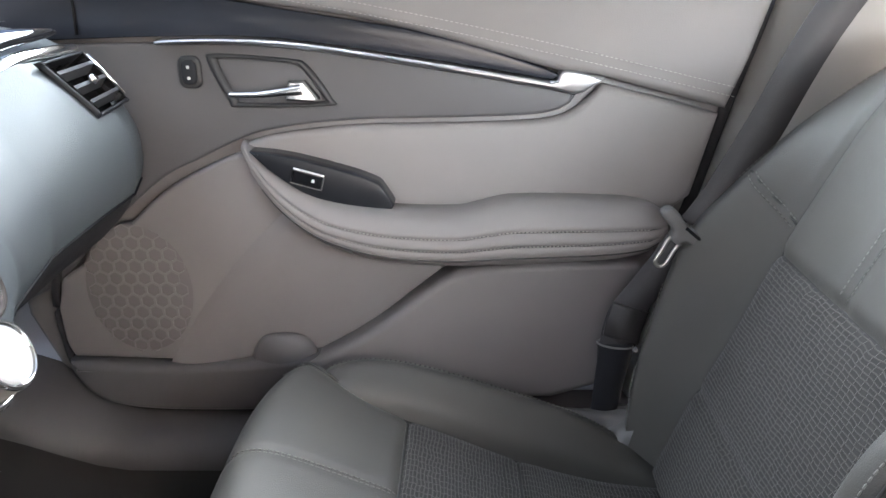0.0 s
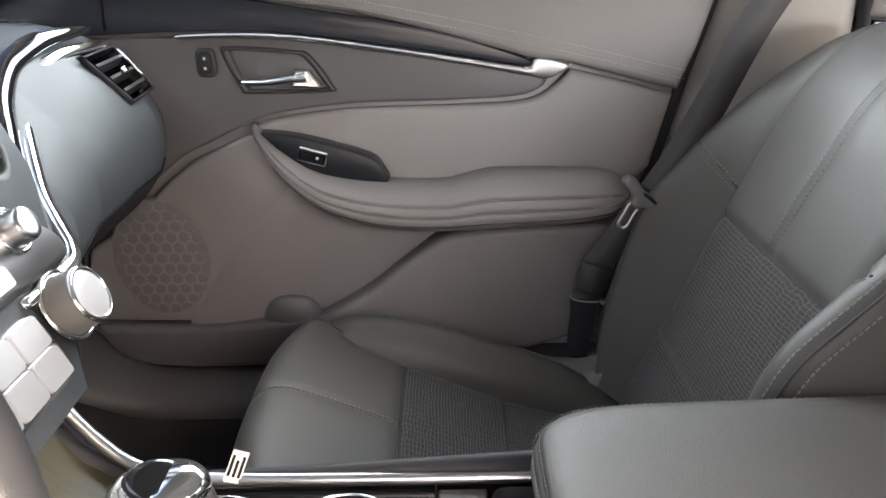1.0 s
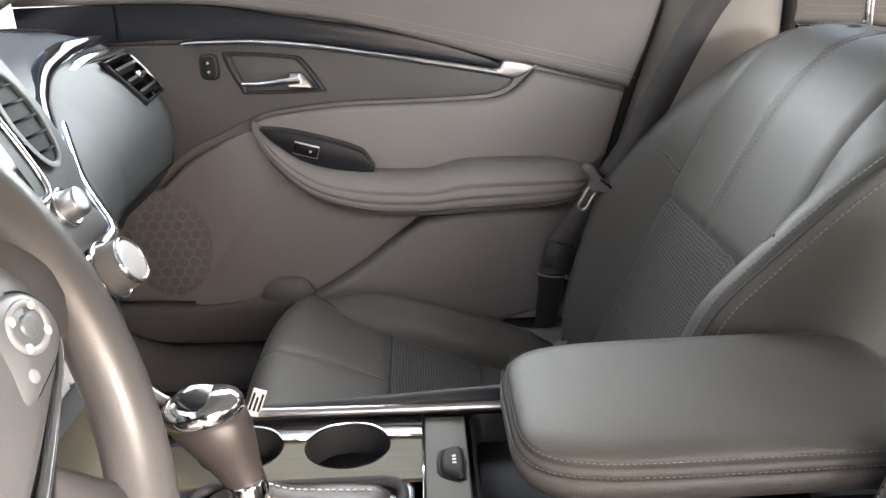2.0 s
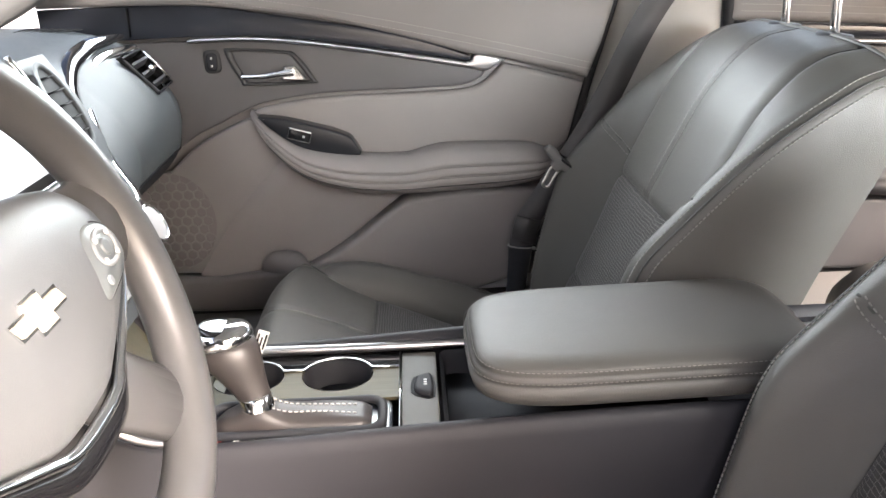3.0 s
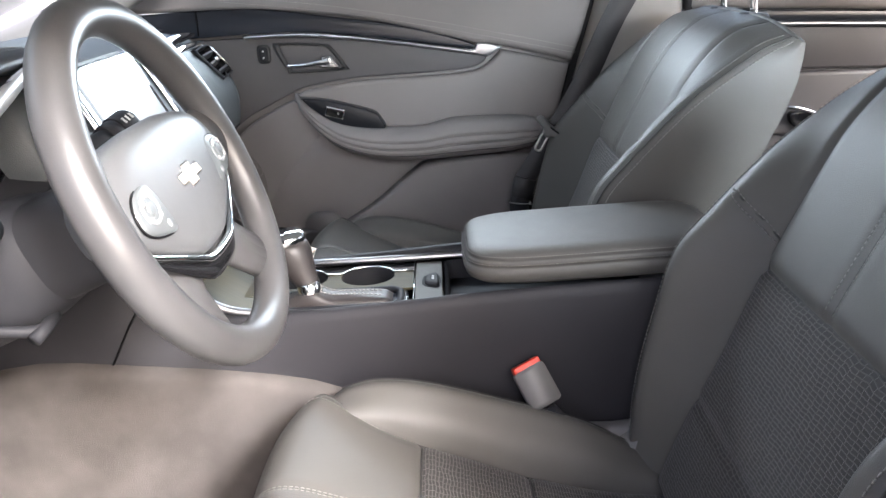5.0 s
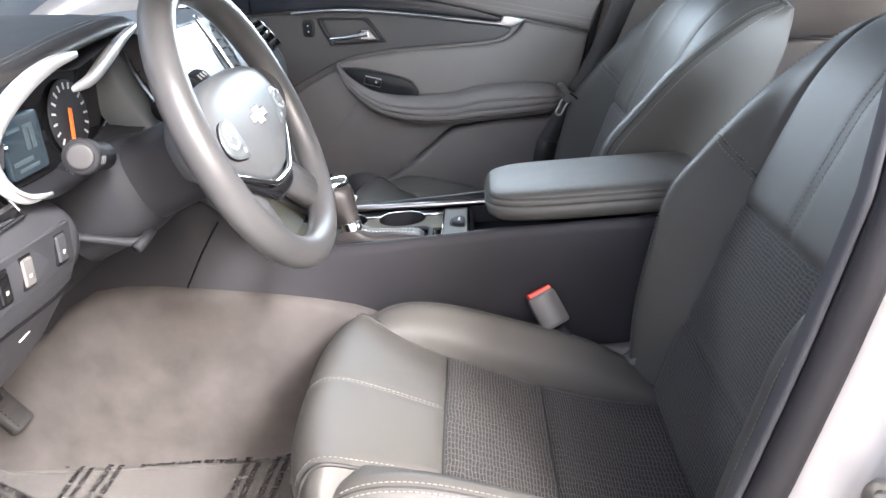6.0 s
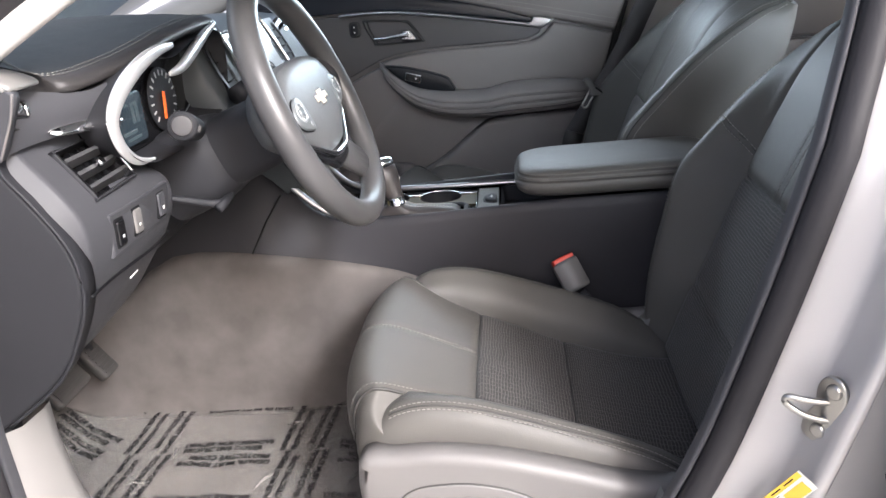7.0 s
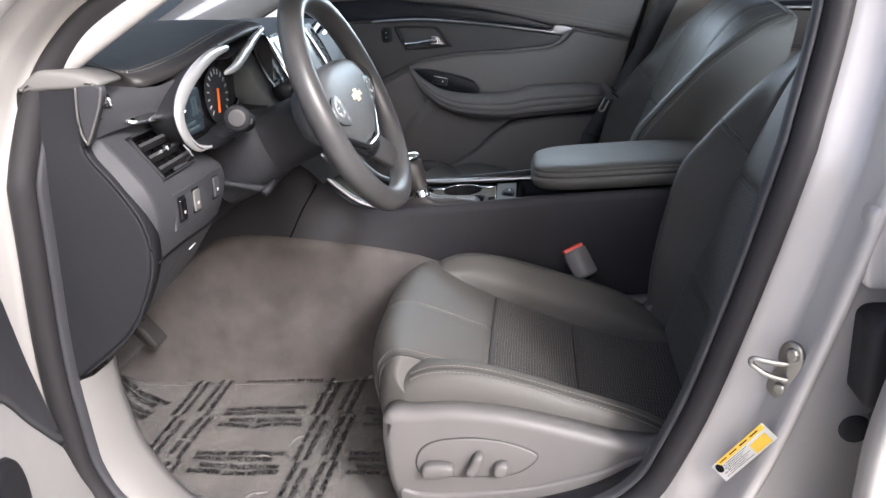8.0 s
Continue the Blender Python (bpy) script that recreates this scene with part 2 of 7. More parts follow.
def tube(pts, r, n=10, closed=False, bm=None, flat=1.0, up=(0, 0, 1)):
    """A round bar along points; r is a number or a function of 0..1; flat squashes it along the up direction."""
    P = [Vector(p) for p in pts]
    k, rings = len(P), []
    for i, p in enumerate(P):
        d = (P[(i + 1) % k] - P[i - 1]) if closed else (P[min(i + 1, k - 1)] - P[max(i - 1, 0)])
        d.normalize()
        a = d.cross(Vector(up))
        if a.length < 1e-4:
            a = d.cross(Vector((1, 0, 0)))
        a.normalize()
        b = a.cross(d)
        rad = r(i / max(1, k - 1)) if callable(r) else r
        rings.append([p + rad * (math.cos(q) * a + flat * math.sin(q) * b) for q in (2 * math.pi * s / n for s in range(n))])
    if closed:
        rings.append(rings[0])
        bm = bm or bmesh.new()
        R = [[bm.verts.new(p) for p in rg] for rg in rings[:-1]]
        for i in range(len(R)):
            a, b = R[i], R[(i + 1) % len(R)]
            for j in range(n):
                bm.faces.new((a[j], a[(j + 1) % n], b[(j + 1) % n], b[j]))
        return bm
    return loft(rings, bm=bm)


def plate(outline, axis, a, b, bm=None, edge=0.004, steps=2):
    """An outline of (p, q) pairs, made solid between a and b along the axis, with its b side rounded. axis y: (x, z); z: (x, y); x: (y, z)."""
    bm = bm or bmesh.new()
    def at(p, q, h):
        return {"y": (p, h, q), "z": (p, q, h), "x": (h, p, q)}[axis]
    k = len(outline)
    O = [Vector((p[0], p[1])) for p in outline]
    area = sum(O[i].x * O[(i + 1) % k].y - O[(i + 1) % k].x * O[i].y for i in range(k))
    sgn = 1 if area > 0 else -1
    N = []
    for i in range(k):
        d1, d2 = (O[i] - O[i - 1]), (O[(i + 1) % k] - O[i])
        n1, n2 = Vector((-d1.y, d1.x)), Vector((-d2.y, d2.x))
        if n1.length: n1.normalize()
        if n2.length: n2.normalize()
        m = n1 + n2
        m = m.normalized() / max(0.5, math.sqrt(max(0.05, (1 + n1.dot(n2)) / 2))) if m.length > 1e-6 else n1
        N.append(m * sgn)
    s = 1 if b > a else -1
    rings = [[at(o.x, o.y, a) for o in O]]
    for i in range(steps + 1):
        q = math.pi / 2 * i / steps
        ins, h = edge * (1 - math.cos(q)), b - s * edge * (1 - math.sin(q))
        rings.append([at(*(O[j] + N[j] * ins), h) for j in range(k)])
    R = [[bm.verts.new(p) for p in r] for r in rings]
    for r0, r1 in zip(R, R[1:]):
        for j in range(k):
            bm.faces.new((r0[j], r0[(j + 1) % k], r1[(j + 1) % k], r1[j]))
    for r in (R[0], R[-1]):
        es = [bm.edges.get((r[j], r[(j + 1) % k])) for j in range(k)]
        bmesh.ops.triangle_fill(bm, edges=es, use_beauty=True, use_dissolve=False)
    return bm


def rounded(x0, x1, y0, y1, r=0.01, n=4):
    out = []
    for cx, cy, a in ((x1 - r, y1 - r, 0), (x0 + r, y1 - r, 90), (x0 + r, y0 + r, 180), (x1 - r, y0 + r, 270)):
        for i in range(n + 1):
            q = radians(a + 90 * i / n)
            out.append((cx + r * math.cos(q), cy + r * math.sin(q)))
    return out


def block(x0, x1, y0, y1, z0, z1, bm=None):
    bm = bm or bmesh.new()
    m = Matrix.LocRotScale(((x0 + x1) / 2, (y0 + y1) / 2, (z0 + z1) / 2), None, (abs(x1 - x0), abs(y1 - y0), abs(z1 - z0)))
    bmesh.ops.create_cube(bm, size=1, matrix=m)
    return bm


def disc(centre, normal, r0, r1, depth, n=32, bm=None, dome=0.0):
    """A round knob or boss: base radius r0, top radius r1, standing depth along normal."""
    c, d = Vector(centre), Vector(normal).normalized()
    a = d.orthogonal().normalized()
    b = d.cross(a)
    prof = [(r0, 0), (r0, depth * 0.1), (r1 + (r0 - r1) * 0.15, depth * 0.88), (r1 * 0.94, depth), (r1 * 0.6, depth + dome * 0.7), (r1 * 0.05, depth + dome)]
    return loft([[c + d * h + r * (math.cos(q) * a + math.sin(q) * b) for q in (2 * math.pi * s / n for s in range(n))] for r, h in prof], bm=bm)


def stitches(pts, length=0.004, gap=0.0024, r=0.00062, bm=None, lift=(0, 0, 0)):
    """Short thread dashes along a line."""
    bm = bm or bmesh.new()
    P = [Vector(p) + Vector(lift) for p in pts]
    d = [0.0]
    for a, b in zip(P, P[1:]):
        d.append(d[-1] + (b - a).length)
    def at(s):
        for i in range(len(P) - 1):
            if s <= d[i + 1] or i == len(P) - 2:
                f = (s - d[i]) / max(1e-9, d[i + 1] - d[i])
                return P[i].lerp(P[i + 1], f)
    s = 0.0
    while s + length < d[-1]:
        a, b = at(s), at(s + length)
        t = (b - a).normalized()
        u = t.orthogonal().normalized()
        w = t.cross(u)
        rings = [[q + k * r * (math.cos(g) * u + math.sin(g) * w) for g in (0, 1.571, 3.142, 4.712)] for q, k in ((a, 0.5), (a.lerp(b, 0.2), 1), (a.lerp(b, 0.8), 1), (b, 0.5))]
        loft(rings, bm=bm)
        s += length + gap
    return bm


def spline(rows, t):
    """Catmull-Rom reading of a table of (t, values...)."""
    k = len(rows)
    if t <= rows[0][0]:
        return rows[0][1:]
    if t >= rows[-1][0]:
        return rows[-1][1:]
    i = max(j for j in range(k - 1) if rows[j][0] <= t)
    b, c = rows[i], rows[i + 1]
    a = rows[i - 1] if i else None
    d = rows[i + 2] if i + 2 < k else None
    h = c[0] - b[0]
    f = (t - b[0]) / h
    out = []
    for m in range(1, len(b)):
        s0 = (c[m] - a[m]) / (c[0] - a[0]) if a else (c[m] - b[m]) / h
        s1 = (d[m] - b[m]) / (d[0] - b[0]) if d else (c[m] - b[m]) / h
        out.append((2 * f ** 3 - 3 * f * f + 1) * b[m] + (f ** 3 - 2 * f * f + f) * h * s0 + (3 * f * f - 2 * f ** 3) * c[m] + (f ** 3 - f * f) * h * s1)
    return tuple(out)


# ---- seats ----
def flat(pts, n=5, closed=False):
    return [(q.x, q.y) for q in curve_pts([Vector((a, b, 0)) for a, b in pts], n, closed)]


CUSH = [(0.0, -0.150, 0.49), (0.08, -0.170, 0.56), (0.15, -0.181, 0.61), (0.21, -0.182, 0.645), (0.27, -0.174, 0.676), (0.33, -0.154, 0.695), (0.40, -0.125, 0.697),
        (0.46, -0.085, 0.683), (0.60, 0.010, 0.641), (0.70, 0.080, 0.611), (0.80, 0.150, 0.581), (0.92, 0.26, 0.548), (1.0, 0.36, 0.535)]
BOLSTER = [(0.0, -0.139, 0.57), (0.03, -0.138, 0.625), (0.06, -0.130, 0.652), (0.10, -0.112, 0.680), (0.16, -0.084, 0.697), (0.26, -0.040, 0.703), (0.38, 0.02, 0.694), (0.58, 0.125, 0.66), (0.78, 0.235, 0.618), (0.92, 0.31, 0.572), (1.0, 0.37, 0.54)]
BACK = [(0.0, 0.325, 0.555, 0.03, 0.228, 0.15), (0.15, 0.355, 0.64, 0.052, 0.24, 0.15), (0.35, 0.398, 0.74, 0.072, 0.25, 0.15), (0.5, 0.431, 0.827, 0.078, 0.255, 0.148), (0.6, 0.456, 0.888, 0.058, 0.256, 0.145),
        (0.72, 0.490, 0.962, 0.030, 0.257, 0.142), (0.82, 0.522, 1.025, 0.004, 0.256, 0.136), (0.90, 0.561, 1.074, -0.010, 0.255, 0.112), (0.955, 0.600, 1.101, -0.012, 0.250, 0.078), (1.0, 0.646, 1.110, -0.008, 0.240, 0.034)]


def ramp(a, b, t):
    t = min(1.0, max(0.0, (t - a) / (b - a)))
    return t * t * (3 - 2 * t)


def groove(d, depth=0.006, width=0.0065):
    return depth * math.exp(-(d / width) ** 2)


def cushion_width(s):
    """Half width of the cushion's middle panel: full at the nose, narrower between the bolsters."""
    return 0.184 - 0.034 * ramp(0.36, 0.58, s)


def cushion_point(s, r):
    """The cushion's middle skin: s from the front's foot over the nose to the rear, r from -1 to 1 across it."""
    x, z = spline(CUSH, s)
    a, w = abs(r), cushion_width(s)
    v = w * r
    nose = 1 - ramp(0.30, 0.52, s)
    x += nose * 0.026 * a ** 3.5
    edge = groove((1 - a) * w, 0.007, 0.007)
    z += 0.006 * (1 - a * a) - edge * (1 - 0.6 * nose) + nose * 0.002 * a ** 3 * ramp(0.2, 0.33, s)
    x += edge * 0.5 * nose
    if s < 0.6:
        z -= groove(v + 0.010, 0.0035, 0.005) * ramp(0.16, 0.26, s)
    z -= groove((s - 0.6) * 0.72, 0.006, 0.005) + groove((s - 0.8) * 0.75, 0.005, 0.005)
    return Vector((x, v, z))


def bolster_section(u, side, drop):
    """One cross-section of a cushion bolster, from its foot beside the middle panel over the crest and down its outer side."""
    x, crest = spline(BOLSTER, u)
    crest -= drop
    s = next((i / 200 for i in range(80, 201) if spline(CUSH, i / 200)[0] >= x), 1.0)
    zb, wi = min(spline(CUSH, s)[1] - 0.012, crest - 0.018), cushion_width(max(0.55, s))
    h = crest - zb
    sec = [(wi - 0.010, zb - 0.02), (wi, zb), (wi + 0.010, zb + 0.5 * h), (0.184, zb + 0.86 * h), (0.199, crest), (0.216, crest - 0.005), (0.2275, crest - 0.019), (0.235, crest - 0.05), (0.238, min(0.57, crest - 0.06)), (0.232, 0.48)]
    return [Vector((x, side * q.x, q.y)) for q in curve_pts([Vector((a, b, 0)) for a, b in sec], 5)]


def back_point(t, r):
    """The backrest's skin: t up its height and over the top, r from the middle of its front round the side to the middle of its rear."""
    x, z, wing, w, depth = spline(BACK, min(t, 1.0))
    a, wi = abs(r), min(0.165, w * 0.72)
    lean = Vector((0.92, 0.0, -0.38))
    roll = min(0.022, 0.35 * depth)
    off = 0.0
    wc = w * 0.9
    if a <= 0.45:
        v = wi * a / 0.45
        off = -0.004 * (1 - (v / wi) ** 2) + groove(wi - v, 0.006)
        off += groove((t - 0.55) * 0.58, 0.006) + (groove((t - 0.22) * 0.58, 0.005) if t < 0.5 else 0)
        if t > 0.55:
            off += groove(v, 0.004)
    elif a <= 0.64:
        f = (a - 0.45) / 0.19
        v = wi + (wc - wi) * f
        off = -wing * ramp(0, 1, f) + groove(v - wi, 0.006)
        off += groove((t - 0.605 - 0.045 * f) * 0.6, 0.007, 0.004) * ramp(0.0, 0.3, f)
    elif a <= 0.70:
        q = (a - 0.64) / 0.06 * math.pi / 2
        v = wc + (w - wc) * math.sin(q)
        off = -wing + roll * (1 - math.cos(q))
    elif a <= 0.88:
        f = (a - 0.70) / 0.18
        v = w + 0.004 * math.sin(f * math.pi)
        off = (-wing + roll) + (depth + wing - roll) * f
    else:
        f = (a - 0.88) / 0.12
        v = w * (1 - f)
        off = depth + 0.03 * math.sin(f * math.pi / 2) * (1 - ramp(0.75, 1.0, t))
    z -= 0.020 * ramp(0.72, 1.0, t) * (v / w) ** 4
    return Vector((x, math.copysign(v, r) if r else 0.0, z)) + lean * off


def seat(name, dx, recline, cy, outboard, label, group):
    root = thing(name, label, "car seat", group, at=(0.1, cy, 0.44))
    off = Vector((0, cy, 0))
    C = lambda s, r: cushion_point(s, r) + off
    B = lambda t, r: back_point(t, r) + Vector((recline * max(0.0, t) ** 1.2, cy, 0))
    part("cushion_front", grid(C, 60, 48, 0, 0.6, -1, 1), LEATHER, root)
    part("cushion_insert", grid(C, 16, 32, 0.6, 0.8, -1, 1, (0.76, 0.15)), CLOTH, root, "ribbed dark woven cloth insert")
    part("cushion_insert", grid(C, 22, 32, 0.8, 1.0, -1, 1, (1.08, 0.15)), CLOTH, root, "ribbed dark woven cloth insert")
    st, seams = bmesh.new(), bmesh.new()
    for s in (-1, 1):
        drop = 0.012 if s == outboard else 0.0
        rows = [[p + off for p in bolster_section(i / 70, s, drop)] for i in range(71)]
        part("cushion_bolster", loft(rows, closed=False, caps=False), LEATHER, root, "padded leather bolster with double stitched seam")
        # corner piece between the nose and the bolster
        edge = [C(0.52 * i / 30, s) for i in range(31)]
        rings = []
        for i, e in enumerate(edge):
            z = min(e.z, 0.672 - drop)
            front = min((r[24] for r in rows[:20]), key=lambda q: abs(q.z - z)) if z > 0.60 else Vector((-0.135, cy + s * 0.228, z))
            f = Vector((front.x + 0.012, cy + s * 0.228, z - 0.004))
            rings.append([e.lerp(f, k / 6) + Vector((-0.008, s * 0.006, 0)) * math.sin(math.pi * k / 6) for k in range(7)])
        part("cushion_corner", loft(rings, closed=False, caps=False), LEATHER, root)
        tube([p + Vector((-0.001, s * 0.001, 0.001)) for p in edge[6:]], 0.0026, 8, bm=seams)
        stitches([C(0.16 + 0.36 * i / 30, s * 0.955) for i in range(31)], bm=st, lift=(-0.0008, 0, 0.0012))
        for k, dz in ((23, 0.0011), (26, 0.0009)) if s == outboard else ():
            stitches([r[k] for r in rows[9:-4]], 0.005, 0.0016, 0.00075, bm=st, lift=(0, s * 0.0008, dz))
        tube([r[24].lerp(r[25], 0.5) + Vector((0, s * 0.0002, 0.0003)) for r in rows[9:-4]], 0.0014, 6, bm=seams)
        tube([r[5] + Vector((0, 0, 0.003)) for r in rows[6:-6]], 0.0015, 6, bm=seams)
        part("back_bolster", grid(B, 64, 24, 0, 1.0, 0.45 * s, 0.70 * s), LEATHER, root)
        part("back_side", grid(B, 60, 10, 0, 1.0, 0.70 * s, 0.88 * s), LEATHER, root)
    part("back_insert", grid(B, 44, 28, 0, 0.55, -0.45, 0.45, (0.56, 0.366)), CLOTH, root, "ribbed dark woven cloth insert")
    part("back_upper", grid(B, 44, 28, 0.55, 1.0, -0.45, 0.45), LEATHER, root)
    rear = bmesh.new()
    for s in (-1, 1):
        grid(B, 40, 8, 0, 1.0, 0.88 * s, 1.0 * s, bm=rear)
    part("back_rear_panel", rear, LEATHER, root)
    # seams and stitching
    for dy in (-0.010, 0.012):
        stitches([C(0.20 + 0.395 * i / 40, -0.054 + dy) for i in range(41)], 0.0045, 0.0018, 0.00065, bm=st, lift=(0, 0, 0.0012))
    for s in (-1, 1):
        for da, k in ((-0.017, 0.0007), (0.021, 0.00085)):
            stitches([B(0.05 + 0.945 * i / 70, s * (0.676 + da)) for i in range(71)], 0.0050, 0.0015, k * 1.2, bm=st, lift=(-0.0012, s * 0.0012, 0))
        tube([B(0.03 + 0.97 * i / 70, s * 0.676) + Vector((-0.0012, s * 0.0012, 0)) for i in range(71)], 0.0016, 6, bm=seams)
        for dt in (-0.007, 0.007):
            stitches([B(0.605 + 0.045 * i / 14 + dt, s * (0.46 + 0.18 * i / 14)) for i in range(15)], 0.0046, 0.0022, 0.0008, bm=st, lift=(-0.001, 0, 0.0004))
        tube([B(0.605 + 0.045 * i / 14, s * (0.452 + 0.19 * i / 14)) for i in range(15)], 0.0016, 6, bm=seams)
        tube([B(0.03 + 0.965 * i / 60, s * 0.45) + Vector((0.001, 0, 0)) for i in range(61)], 0.0016, 6, bm=seams)
    for s0 in (0.6, 0.8):
        tube([C(s0, -0.97 + 1.94 * i / 30) + Vector((0, 0, 0.0016)) for i in range(31)], 0.0017, 6, bm=seams)
    tube([B(0.55, -0.45 + 0.9 * i / 30) + Vector((0.001, 0, 0)) for i in range(31)], 0.0016, 6, bm=seams)
    tube([B(0.56 + 0.44 * i / 40, 0) + Vector((0.001, 0, 0)) for i in range(41)], 0.0014, 6, bm=seams)
    for r in (-0.022, 0.022):
        stitches([B(0.57 + 0.42 * i / 50, r) for i in range(51)], bm=st, lift=(-0.0014, 0, 0.0006))
    tagged(part("stitching", st, THREAD, root, "pale grey contrast thread"), kind="stuff")
    # dark tubes deepen the shade of the seam grooves
    part("seam_welt", seams, SEAM, root, "seam line, darkened for the shade in its groove")
    part("top_piping", tube([B(1.0, -0.69 + 1.38 * i / 40) + Vector((0.004, 0, 0)) for i in range(41)], 0.0035, 8), LEATHER, root)
    part("top_closure", loft([[B(1.0, r) for r in (0.70 * (-1 + i / 10) for i in range(21))], [B(1.0, r) for r in [-0.88 - 0.12 * i / 10 for i in range(10)] + [1.0] + [0.88 + 0.12 * (9 - i) / 10 for i in range(10)]]], closed=False, caps=False), LEATHER, root)
    # headrest on two posts
    for s in (-1, 1):
        p = B(0.985, 0.0) + Vector((0.030, s * 0.073, 0.0))
        part("headrest_post", tube([p + Vector((0.012, 0, -0.06)), p, p + Vector((-0.006, 0, 0.09)), p + Vector((-0.01, 0, 0.17))], 0.0065, 14), CHROME, root, "bright chrome headrest post")
        part("post_collar", disc(p + Vector((0, 0, -0.003)), (0.12, 0, 1), 0.026, 0.023, 0.007, 24), PLASTIC_GREY, root)
    hr = []
    for i in range(13):
        q = -1 + 2 * i / 12
        w, d = 0.125 * (1 - abs(q) ** 3.2) ** 0.5 + 0.002, 0.048 * (1 - abs(q) ** 3.0) ** 0.5 + 0.002
        hr.append([Vector((0.65 + recline + 0.01 * q + d * math.cos(g), cy + w * math.sin(g), 1.31 + 0.085 * q)) for g in (2 * math.pi * j / 28 for j in range(28))])
    part("headrest", loft(hr), LEATHER, root)
    # lower frame, side shields, recliner cover
    part("seat_pan", block(-0.10, 0.36, cy - 0.2, cy + 0.2, 0.45, 0.53), PLASTIC, root, bevel=0.01)
    for s in (-1, 1):
        top = flat([(-0.138, 0.630), (-0.128, 0.641), (-0.112, 0.644), (-0.09, 0.643), (-0.034, 0.646), (0.045, 0.636), (0.124, 0.616), (0.209, 0.592), (0.28, 0.585), (0.34, 0.592)], 5)
        low = flat([(0.40, 0.60), (0.435, 0.55), (0.40, 0.48), (0.28, 0.452), (0.10, 0.442), (-0.06, 0.442), (-0.115, 0.46), (-0.135, 0.51), (-0.140, 0.56), (-0.141, 0.60)], 5)
        y1 = cy + s * 0.264
        part("side_shield", plate(top + low, "y", cy + s * 0.228, y1, edge=0.016, steps=6), SEAT_PLASTIC, root, "smooth grey plastic seat shield")
        if s == outboard:
            # swept crease along the shield's foot
            part("shield_foot", plate(flat([(0.235, 0.575), (0.16, 0.545), (0.07, 0.520), (-0.03, 0.508), (-0.09, 0.508), (-0.118, 0.515), (-0.120, 0.49), (-0.10, 0.462), (-0.03, 0.444), (0.12, 0.444), (0.27, 0.456), (0.38, 0.49), (0.40, 0.55), (0.33, 0.585)], 5, True), "y", y1 - s * 0.004, y1 + s * 0.005, edge=0.005, steps=4), SEAT_PLASTIC, root)
            oval = flat([(-0.092, 0.562), (-0.083, 0.584), (-0.062, 0.597), (-0.03, 0.602), (0.004, 0.602), (0.045, 0.594), (0.078, 0.580), (0.083, 0.569), (0.067, 0.552), (0.043, 0.541), (-0.015, 0.537), (-0.07, 0.538), (-0.088, 0.545)], 5, True)
            part("switch_plate", plate(oval, "y", y1 - s * 0.006, y1 + s * 0.003, edge=0.0025, steps=3), SEAT_PLASTIC, root)
            part("plate_joint", tube([Vector((x, y1 + s * 0.0004, z)) for x, z in oval], 0.0014, 6, True), SEAM, root)
            sw = [([(-0.084, 0.548), (-0.080, 0.562), (-0.066, 0.566), (-0.040, 0.563), (-0.038, 0.553), (-0.042, 0.546), (-0.075, 0.543)], 0.018),
                  ([(-0.020, 0.552), (-0.013, 0.566), (-0.004, 0.582), (0.006, 0.582), (0.006, 0.574), (-0.003, 0.556), (-0.010, 0.548)], 0.021),
                  ([(0.020, 0.550), (0.023, 0.563), (0.032, 0.568), (0.041, 0.565), (0.042, 0.555), (0.036, 0.547), (0.026, 0.545)], 0.018)]
            for o, h in sw:
                part("seat_switch", plate(flat(o, 4, True), "y", y1, y1 + s * h, edge=0.005, steps=3), SEAT_PLASTIC, root)
        flap = plate(flat([(0.262, 0.566), (0.29, 0.575), (0.318, 0.598), (0.335, 0.592), (0.345, 0.56), (0.33, 0.535), (0.29, 0.545)], 3, True), "y", cy + s * 0.195, cy + s * 0.240, edge=0.006)
        part("recliner_cover", flap, BUCKLE_GREY, root)
    for s in (-1, 1):
        part("seat_rail", block(-0.10, 0.42, cy + s * 0.19 - 0.022, cy + s * 0.19 + 0.022, 0.418, 0.452), PLASTIC, root, bevel=0.004)
    root.location.x += dx
    return root


# ---- floor, tunnel, firewall ----
FLOOR_Z = 0.42
car = thing("car_body", "silver painted car body with open front door", "car", kind="structure", at=(0, 0, 0.3))


def side_y(x):
    """Half width of the console's sides along the car."""
    return 0.115 + 0.043 * ramp(0.10, 0.42, -x)


